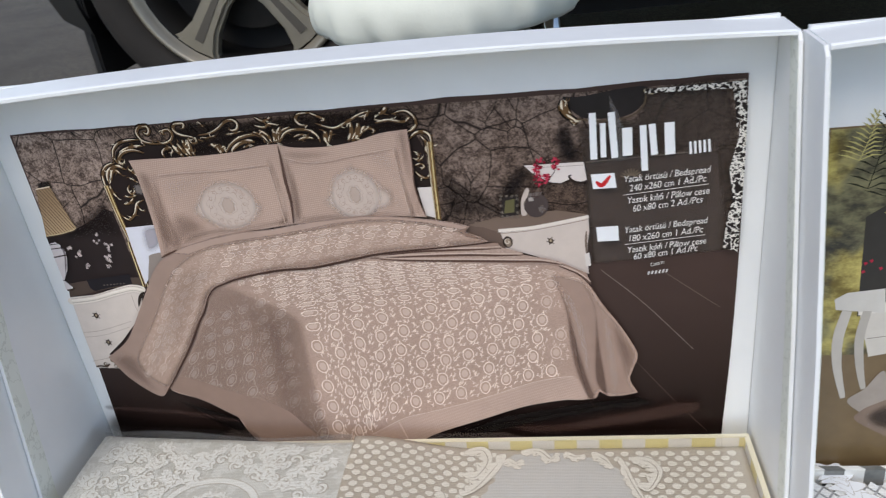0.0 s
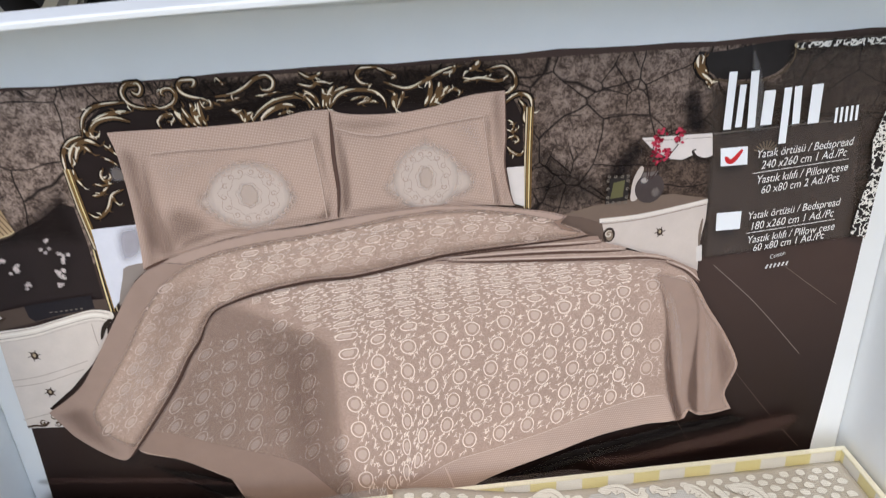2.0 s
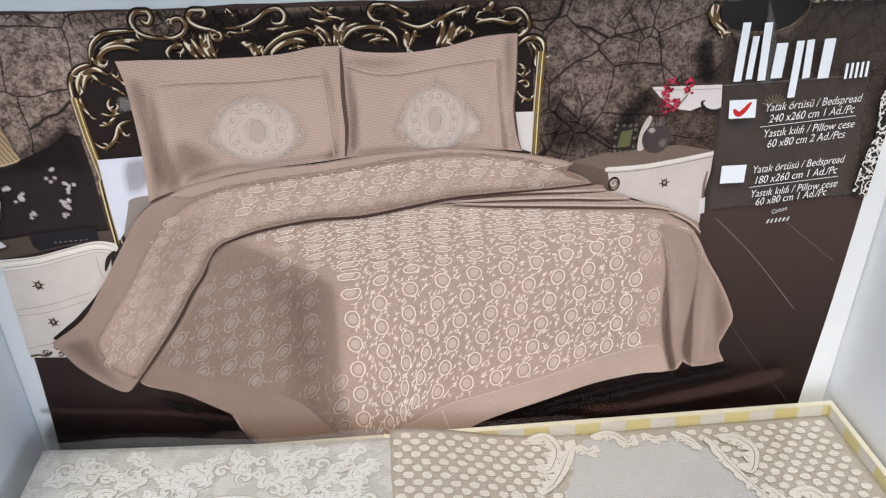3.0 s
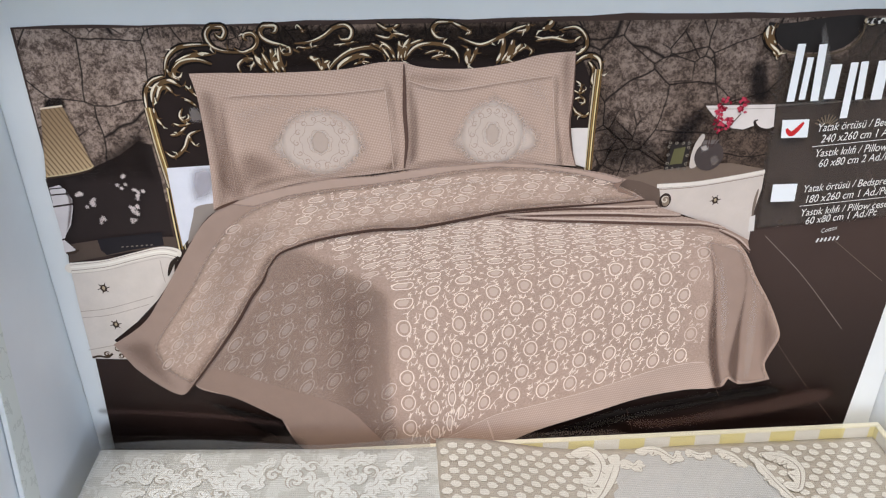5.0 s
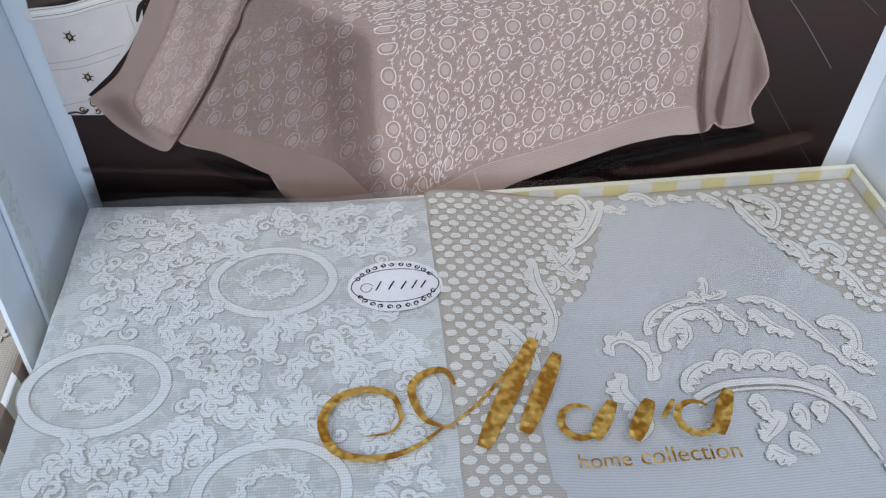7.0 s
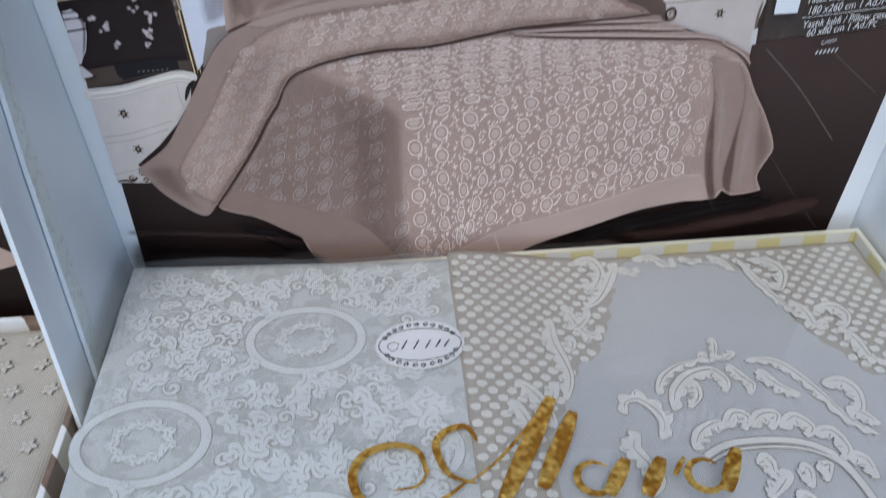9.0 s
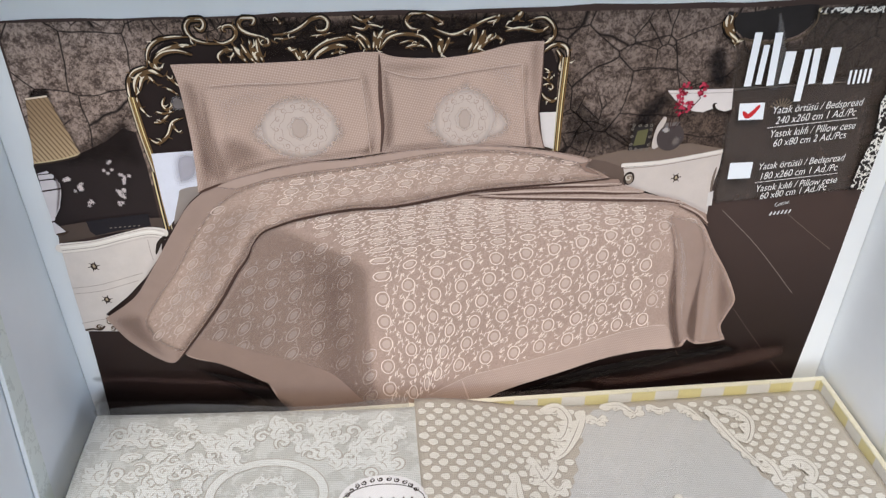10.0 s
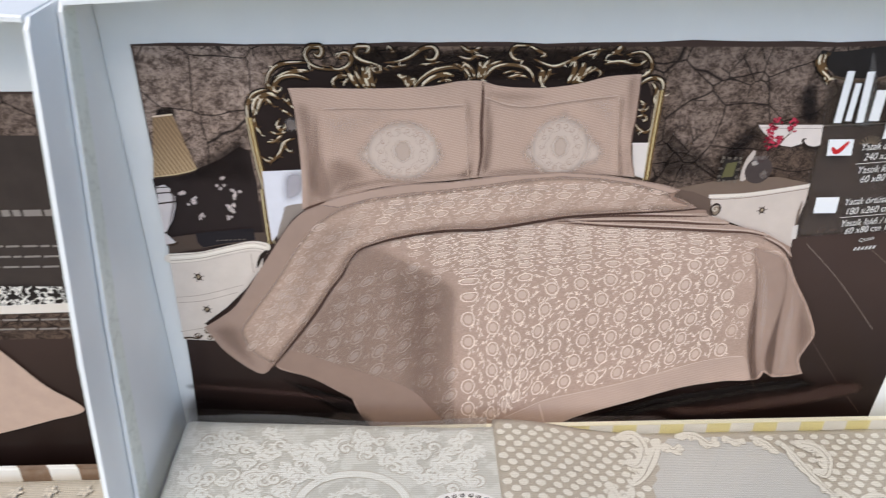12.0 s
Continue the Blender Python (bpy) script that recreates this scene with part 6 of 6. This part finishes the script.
for k in range(2600):
    p = (rng.uniform(-228, -56), rng.uniform(-316, -34))
    if any(((p[0] - x) / 44) ** 2 + ((p[1] - y) / 36) ** 2 < 1 for x, y in ovals[:3]) or any(math.hypot(p[0] - q[0], p[1] - q[1]) < 8.6 for q in placed):
        continue
    if abs(p[0] + 64) < 34 and abs(p[1] + 96) < 22:
        continue
    placed.append(p)
    near = min(ovals[:3], key=lambda o: math.hypot(p[0] - o[0], p[1] - o[1]))
    a = math.atan2(p[1] - near[1], p[0] - near[0]) + rng.choice((0.9, 1.57, 2.2, -1.2))
    turn = rng.choice((-1, 1))
    l = rng.uniform(7, 12)
    pts = [(p[0] + l * 0.35 * s * math.cos(a + turn * 0.45 * s), p[1] + l * 0.35 * s * math.sin(a + turn * 0.45 * s)) for s in range(4)]
    if all(-243 < q[0] < -42 and -330 < q[1] < -20 for q in pts):
        leaves.append((pts, rng.uniform(6.5, 10.5), rng.choice((3, 4))))
    if k % 2:
        c = curl(p[0] - 5 * math.cos(a), p[1] - 5 * math.sin(a), rng.uniform(3.5, 5.5), rng.uniform(0, 360), turn * 1.1)
        tendrils.append((c, 0.8, 1.2, 2.0))
bands(CL, "woven_curl", tendrils, FIG_L, THREAD_L)
foliage(CL, "woven_leaf", leaves, FIG_L, THREAD_L)

# the sewn-on oval card
card = thing("oval_label", "white oval paper label with black scroll border", "label")
lc = (-63.5, -97.7)
lz = h_left(lc[0] / 1000, lc[1] / 1000) + 0.0022
LB = Sheet(card, lambda x, y, l: (x, y, lz + 0.02 * (-0.0405 - x) + l), 0.00004)
LB.oval("card", lc, 26.5, 19.5, paper("label_card", (240, 240, 242)), k=40)
LB.strokes("border", [([(lc[0] + 24.5 * math.cos(k * 0.105), lc[1] + 12.6 * math.sin(k * 0.105)) for k in range(61)], 0.6, 0.6, None)], BLACK)
LB.strokes("scroll", [(curl(lc[0] + 22.5 * math.cos(radians(a)), lc[1] + 16.4 * math.sin(radians(a)), 1.7, a + 60 * (k % 2), 1.2 if k % 2 else -1.2), 0.3, 0.4, 0.8) for k, a in enumerate([28 + 13 * q for q in range(11)] + [208 + 13 * q for q in range(11)])], BLACK)
for k, (x, l) in enumerate(((-11, 5), (-4, 4.5), (3, 4), (9, 4), (14, 3.5))):
    LB.line("brand_bar", [(lc[0] + x, lc[1] - 3.5), (lc[0] + x + 3.4, lc[1] + l - 1.5)], BLACK, 0.9)
LB.strokes("brand_swash", [(curl(lc[0] - 16, lc[1] - 1.2, 3.6, 20, 0.95, 0.8), 0.4, 0.4, None)], BLACK)

# clear film over the middle box with gold foil marks
film = thing("clear_film", "clear plastic film stretched over the box, gold marks", "plastic film")
FILM = Nodes("clear_film", 0.06)
fr, tr, gl, mx = FILM.add("ShaderNodeFresnel"), FILM.add("ShaderNodeBsdfTransparent"), FILM.add("ShaderNodeBsdfGlossy"), FILM.add("ShaderNodeMixShader")
fr.inputs[0].default_value = 1.62
gl.inputs["Roughness"].default_value = 0.03
FILM.put(mx.inputs[0], fr.outputs[0])
FILM.put(mx.inputs[1], tr.outputs[0])
FILM.put(mx.inputs[2], gl.outputs[0])
FILM.put(FILM.t.nodes["Material Output"].inputs[0], mx.outputs[0])


def h_film(x, y):
    s = min(1, max(0, (x + 0.075) / 0.10))
    s = s * s * (3 - 2 * s)
    return h_left(x, y) * (1 - s) + 0.0375 * s + 0.0055 + 0.0012 * noise.noise(Vector((x * 9, y * 13, 5)))


bm = bmesh.new()
g = [[bm.verts.new((x, y, h_film(x, y))) for x in [-0.25 + 0.5 * i / 70 for i in range(71)]] for y in [-0.34 + 0.326 * j / 50 for j in range(51)]]
for a, b in zip(g, g[1:]):
    for i in range(70):
        bm.faces.new((a[i], a[i + 1], b[i + 1], b[i]))
sheet_ob = part("sheet", bm, FILM.m, film, "clear glossy sheet", smooth=True)
sheet_ob.visible_shadow = False
bm = bmesh.new()
row = [(bm.verts.new((x, -0.0133, 0.030)), bm.verts.new((x, -0.0128 - 0.002 * math.sin(x * 40), 0.0425 + 0.05 * max(0.0, -0.1 - x) + 0.001 * math.sin(x * 23)))) for x in [-0.249 + 0.205 * i / 30 for i in range(31)]]
for p, q in zip(row, row[1:]):
    bm.faces.new((p[0], q[0], q[1], p[1]))
HAZE = Nodes("hazy_film", 0.2)
tr, mx = HAZE.add("ShaderNodeBsdfTransparent"), HAZE.add("ShaderNodeMixShader")
HAZE.colour(HAZE.mix(HAZE.noise(60, 3), lin((150, 154, 158)), lin((196, 200, 204))))
mx.inputs[0].default_value = 0.22
HAZE.put(mx.inputs[1], tr.outputs[0])
HAZE.put(mx.inputs[2], HAZE.b.outputs[0])
HAZE.put(HAZE.t.nodes["Material Output"].inputs[0], mx.outputs[0])
part("folded_edge", bm, HAZE.m, film, "hazy upturned film edge", smooth=True)
GF = Nodes("gold_foil", 0.34, 0.75)
gd = GF.voro(260, "F1")
GF.bump(gd, 0.8, 0.0015)
GF.colour(GF.mix(GF.smooth(GF.noise(150, 1), 0.4, 0.6), lin((188, 130, 40)), lin((240, 192, 92))))
FG = Sheet(film, lambda x, y, l: (x, y, h_film(x, y) + 0.0004 + l))
loops = [(curve_through([(-65.6, -187.8), (-69.0, -173.9), (-81.9, -169.5), (-96.5, -174.7), (-102.7, -187.5), (-96.7, -202.5), (-80.6, -208.0), (-61.3, -204.3), (-45.0, -193.1)]), 1.8, 1.2, 4.0),
         (curve_through([(-82.8, -195.9), (-70.2, -193.9), (-64.0, -184.6)]), 0.6, 1.2, 1.2),
         (curve_through([(-38.0, -169.8), (-42.8, -160.3), (-53.5, -162.2), (-59.8, -171.3), (-54.4, -188.9), (-41.0, -195.1)]), 1.4, 1.0, 3.8),
         (curve_through([(5.3, -144.3), (-13.9, -166.8), (-31.1, -184.4), (-45.1, -194.7)]), 1.8, 0.8, 1.2)]
FG.strokes("gold_swash", loops, GF.m)
for a, b, w in (((6.3, -143.6), (-29.4, -206.4), 8.5), ((16.5, -154.4), (-8.6, -199.8), 8.0), ((37.3, -186.0), (23.5, -206.1), 7.0), ((55.6, -187.1), (41.9, -208.2), 7.4), ((95.4, -185.4), (81.8, -209.5), 7.0), ((66.9, -188.2), (58.8, -198.2), 2.6)):
    FG.line("gold_bar", [a, ((a[0] + b[0]) / 2, (a[1] + b[1]) / 2), b], GF.m, w * 0.6, w * 0.7, w * 0.85)
for (x, y), r in zip([(18.7, -196.0), (74.6, -199.7)], (9.5, 9.5)):
    FG.strokes("gold_ring", [(curl(x, y, r, 40, 0.9, 0.9), 1.2, 1.4, 3.4)], GF.m)
a, b = [(13.3, -220.8), (88.5, -222.6)]
m = (a[0] + (b[0] - a[0]) * 0.32, a[1] + (b[1] - a[1]) * 0.32)
FG.text("gold_word", "home", a, m, GF.m, 0.0, 1.0)
m = (a[0] + (b[0] - a[0]) * 0.38, a[1] + (b[1] - a[1]) * 0.38)
FG.text("gold_word", "collection", m, b, GF.m, 0.0, 1.0)

# cloth in the neighbouring boxes
ob = pile("folded_bedspread", "folded white lattice-patterned cloth with leaf scrolls", 0.2665, 0.765, -0.37, -0.048, lambda x, y: 0.026 + 0.0009 * noise.noise(Vector((x * 24, y * 24, 9))), fabric("white_lattice_ground", (190, 194, 199), (200, 204, 208), 3.0, 0.3), 0.005)
NB = Sheet(ob, lambda x, y, l: (x, y, 0.0268 + 0.0004 + l))
diam = []
for j in range(40):
    for i in range(24):
        p = (278 + i * 9 + (4.5 if j % 2 else 0), -56 - j * 5.5)
        diam.append([(p[0] - 3.6, p[1]), (p[0], p[1] - 4.4), (p[0] + 3.6, p[1]), (p[0], p[1] + 4.4)])
woven(NB, "woven_diamond", diam, FIG_L, THREAD_L, 1.02)
plume = []
for k in range(26):
    t = k / 25
    c = (330 + 40 * math.cos(2.6 * t + 0.6) + 10 * t, -105 + 62 * math.sin(2.9 * t - 1.2))
    plume.append(lobed(c, 6.5 - 2.5 * t, 2.6 * t + 2.2 + (0.9 if k % 2 else -0.8), 4, 2.6))
woven(NB, "woven_plume", plume, paper("white_cloth_figure", (232, 236, 240)), THREAD_L, 1.06)
ob = pile("folded_bedspread", "folded beige cloth with small woven sprigs", -0.765, -0.267, -0.365, -0.044, lambda x, y: 0.030 + 0.0009 * noise.noise(Vector((x * 24, y * 24, 2))), fabric("warm_beige_cloth", (198, 188, 170), (208, 198, 182), 3.0, 0.3), 0.006)
NB = Sheet(ob, lambda x, y, l: (x, y, 0.0309 + 0.0004 + l))
sprigs = []
for j in range(12):
    for i in range(10):
        p = (-282 - i * 22 - (11 if j % 2 else 0), -60 - j * 20)
        sprigs += [lobed((p[0] + 2.6 * math.cos(k * 1.257), p[1] + 2.6 * math.sin(k * 1.257)), 1.7, k * 1.257, 2, 1.4) for k in range(5)]
woven(NB, "woven_sprig", sprigs, fabric("beige_sprig", (214, 204, 186), (220, 212, 196), 2, 0.3), THREAD, 1.15)
bands(NB, "woven_oval", [([(-318 + 32 * math.cos(k * 0.2094), -215 + 44 * math.sin(k * 0.2094)) for k in range(31)], 5, 5, None)], FIG_R, THREAD)


# ---- behind the boxes: stool and parked car ----
def tube(pts, r, sides=10):
    bm = bmesh.new()
    rings = []
    for i, p in enumerate(pts):
        a, b = Vector(pts[max(i - 1, 0)]), Vector(pts[min(i + 1, len(pts) - 1)])
        q = (b - a).to_track_quat("Z", "Y")
        rings.append([bm.verts.new(Vector(p) + q @ Vector((r * math.cos(k * 2 * math.pi / sides), r * math.sin(k * 2 * math.pi / sides), 0))) for k in range(sides)])
    for a, b in zip(rings, rings[1:]):
        for k in range(sides):
            bm.faces.new((a[k], a[(k + 1) % sides], b[(k + 1) % sides], b[k]))
    bm.faces.new(rings[0][::-1])
    bm.faces.new(rings[-1])
    bmesh.ops.recalc_face_normals(bm, faces=bm.faces)
    return bm


def lathe(profile, seg=64, axis="y"):
    """Revolves (radius, height) pairs about an axis."""
    bm = bmesh.new()
    rings = []
    for r, h in profile:
        ring = []
        for k in range(seg):
            a = 2 * math.pi * k / seg
            ring.append(bm.verts.new((r * math.cos(a), h, r * math.sin(a)) if axis == "y" else (r * math.cos(a), r * math.sin(a), h)))
        rings.append(ring)
    for a, b in zip(rings, rings[1:]):
        for k in range(seg):
            bm.faces.new((a[k], a[(k + 1) % seg], b[(k + 1) % seg], b[k]))
    bmesh.ops.recalc_face_normals(bm, faces=bm.faces)
    return bm


CHROME = paint("chrome", (206, 206, 204), 0.06, 0.16, 30, metal=1.0)
stool = thing("stool", "low round stool with white cloth cover and chrome legs", "stool", (0.002, 0.515, -0.024))
prof = [(0.001, 0.330), (0.06, 0.329), (0.11, 0.325), (0.14, 0.318), (0.157, 0.308), (0.164, 0.296), (0.166, 0.285), (0.165, 0.272), (0.162, 0.262), (0.158, 0.256), (0.150, 0.254), (0.12, 0.262), (0.001, 0.264)]
prof = [(r, h + 0.022) for r, h in prof]
bm = lathe(prof, 160, "z")
for v in bm.verts:
    a = math.atan2(v.co.y, v.co.x)
    r = math.hypot(v.co.x, v.co.y)
    if r > 0.1:
        k = max(0, (0.334 - v.co.z) / 0.06)
        w = 0.010 * k * noise.noise(Vector((math.cos(a) * 5, math.sin(a) * 5, v.co.z * 6))) + 0.0062 * k * abs(math.sin(a * 9 + v.co.z * 30 + 2 * noise.noise(Vector((a * 2, 0, 0)))))
        v.co.x *= 1 + w / r
        v.co.y *= 1 + w / r
        v.co.z += 0.006 * k * noise.noise(Vector((math.cos(a) * 3, math.sin(a) * 3, 7)))
part("cloth_cover", bm, paint("white_cotton", (222, 223, 208), 0.08, 0.8, 30, 0.3), stool, "white gathered cotton cover", smooth=True)
for sx in (-1, 1):
    for sy in (-1, 1):
        x = sx * (0.145 if sx < 0 else 0.15)
        pts = [(sx * 0.02, sy * 0.08, 0.274), (sx * 0.06, sy * 0.082, 0.272), (sx * 0.09, sy * 0.085, 0.264), (x * 0.78, sy * 0.088, 0.246), (x * 0.92, sy * 0.092, 0.216), (x, sy * 0.097, 0.18), (x * 1.08, sy * 0.11, 0.1), (x * 1.14, sy * 0.115, 0.008)]
        if sy > 0:
            pts = [(sx * 0.125, 0.06, 0.276), (sx * 0.13, 0.062, 0.2), (sx * 0.14, 0.07, 0.008)]
        leg = part("leg", tube([tuple(p) for p in pts], 0.011), CHROME, stool, "bent chrome tube" if sy < 0 else "grey steel tube", smooth=True)
        part("rubber_foot", tube([(pts[-1][0], pts[-1][1], 0.0), (pts[-1][0], pts[-1][1], 0.022)], 0.0135), paint("rubber", (38, 38, 38), 0.1, 0.8), leg)

car = thing("parked_car", "black parked car with grey five-spoke alloy wheel", "car", (-0.47, 1.05, -0.024))
RUBBER, ALLOY = paint("tyre_rubber", (38, 34, 30), 0.3, 0.85, 25, 0.5), paint("alloy", (152, 145, 130), 0.18, 0.42, 18, 0.1, metal=0.6)
GROOVE = paint("dull_alloy", (92, 87, 79), 0.2, 0.6, 20, metal=0.4)
wheel_z = 0.322
prof = [(0.232, 0.02), (0.242, 0.004), (0.262, -0.012), (0.292, -0.014), (0.308, -0.006), (0.318, 0.012), (0.322, 0.04), (0.322, 0.16), (0.310, 0.2), (0.23, 0.2)]
bm = lathe(prof, 96)
bmesh.ops.translate(bm, vec=(0, 0, wheel_z), verts=bm.verts)
tyre = part("tyre", bm, RUBBER, car, "dusty black tyre", smooth=True)
bm = lathe([(0.233, 0.012), (0.236, -0.004), (0.230, -0.010), (0.224, -0.006), (0.219, 0.008), (0.214, 0.014)], 96)
bmesh.ops.translate(bm, vec=(0, 0, wheel_z), verts=bm.verts)
rim = part("rim", bm, ALLOY, car, smooth=True)
# barrel coloured near black: the shade behind the spokes is in its colour
bm = lathe([(0.2145, 0.0145), (0.206, 0.03), (0.204, 0.09), (0.195, 0.15)], 72)
bmesh.ops.translate(bm, vec=(0, 0, wheel_z), verts=bm.verts)
part("barrel", bm, paint("shaded_barrel", (30, 28, 26), 0.2, 0.6, 20, metal=0.3), rim, "inner barrel, coloured dark for the shade between spokes", smooth=True)
for k in range(5):
    a = radians(-90 + 36 + 72 * k)
    outline = [(0.03, -0.044), (0.06, -0.034), (0.10, -0.026), (0.16, -0.029), (0.195, -0.041), (0.213, -0.058), (0.219, 0.0), (0.213, 0.058), (0.195, 0.041), (0.16, 0.029), (0.10, 0.026), (0.06, 0.034), (0.03, 0.044)]
    bm = slab(outline, lambda u, v: (u * math.cos(a) - v * math.sin(a), 0.012, wheel_z + u * math.sin(a) + v * math.cos(a)), (0, 0.03, 0))
    es = [e for e in bm.edges if all(abs(v.co.y - 0.012) < 1e-5 for v in e.verts)]
    bmesh.ops.bevel(bm, geom=es, offset=0.008, segments=2, affect="EDGES")
    spoke = part("spoke", bm, ALLOY, rim)
    groove = slab([(0.06, -0.005), (0.19, -0.009), (0.19, 0.009), (0.06, 0.005)], lambda u, v: (u * math.cos(a) - v * math.sin(a), 0.0105, wheel_z + u * math.sin(a) + v * math.cos(a)), (0, 0.002, 0))
    part("groove", groove, GROOVE, spoke, "dull grey recess")
bm = lathe([(0.001, 0.002), (0.030, 0.002), (0.034, 0.008), (0.06, 0.012), (0.064, 0.03)], 40)
bmesh.ops.translate(bm, vec=(0, 0, wheel_z), verts=bm.verts)
part("hub_cap", bm, ALLOY, rim, smooth=True)
for k in range(5):
    a = radians(-90 + 72 * k)
    bm = lathe([(0.001, 0.004), (0.009, 0.004), (0.011, 0.012)], 12)
    bmesh.ops.translate(bm, vec=(0.05 * math.cos(a), 0, wheel_z + 0.05 * math.sin(a)), verts=bm.verts)
    part("bolt", bm, CHROME, rim)
bm = lathe([(0.001, 0.075), (0.15, 0.075), (0.15, 0.09)], 48)
bmesh.ops.translate(bm, vec=(0, 0, wheel_z), verts=bm.verts)
part("brake_disc", bm, paint("cast_iron", (46, 44, 42), 0.2, 0.5, 40, metal=0.7), car)
# added black disc that stands in for the dark seen between the spokes
bm = lathe([(0.203, 0.11), (0.001, 0.12)], 48)
bmesh.ops.translate(bm, vec=(0, 0, wheel_z), verts=bm.verts)
part("wheel_shade_disc", bm, paint("dark_cavity", (20, 20, 20), 0.1, 0.8), car)
arch = [(0.365 * math.cos(radians(t)), wheel_z + 0.365 * math.sin(radians(t))) for t in range(200, -21, -10)]
body = [(-0.46, 0.62), (-0.44, 0.33), (-0.40, 0.235)] + arch + [(0.42, 0.19), (1.2, 0.185), (2.3, 0.19), (2.4, 0.8), (1.9, 1.35), (0.6, 1.4), (-0.1, 0.95)]
part("body", slab(body, lambda x, z: (x, 0.03, z), (0, 1.6, 0)), paint("black_car_paint", (16, 17, 19), 0.1, 0.3, 20, coat=0.6), car, "black painted body")
part("inner_arch", box(bmesh.new(), (-0.36, 0.24, 0.16), (0.37, 1.5, 0.72)), paint("dark_cavity", (14, 14, 14), 0.1, 0.9), car)
part("underbody", box(bmesh.new(), (0.40, 0.10, 0.13), (2.2, 1.55, 0.184)), paint("dark_cavity", (14, 14, 14), 0.1, 0.9), car)
for wx in (2.0,):
    copy = new("tyre", tyre.data)
    copy.parent, copy.location = car, (wx, 0, 0)
part("mud_flap", box(bmesh.new(), (-0.372, 0.04, 0.10), (-0.352, 0.2, 0.3), 0.004), paint("black_rubber", (22, 22, 22), 0.1, 0.7), car)
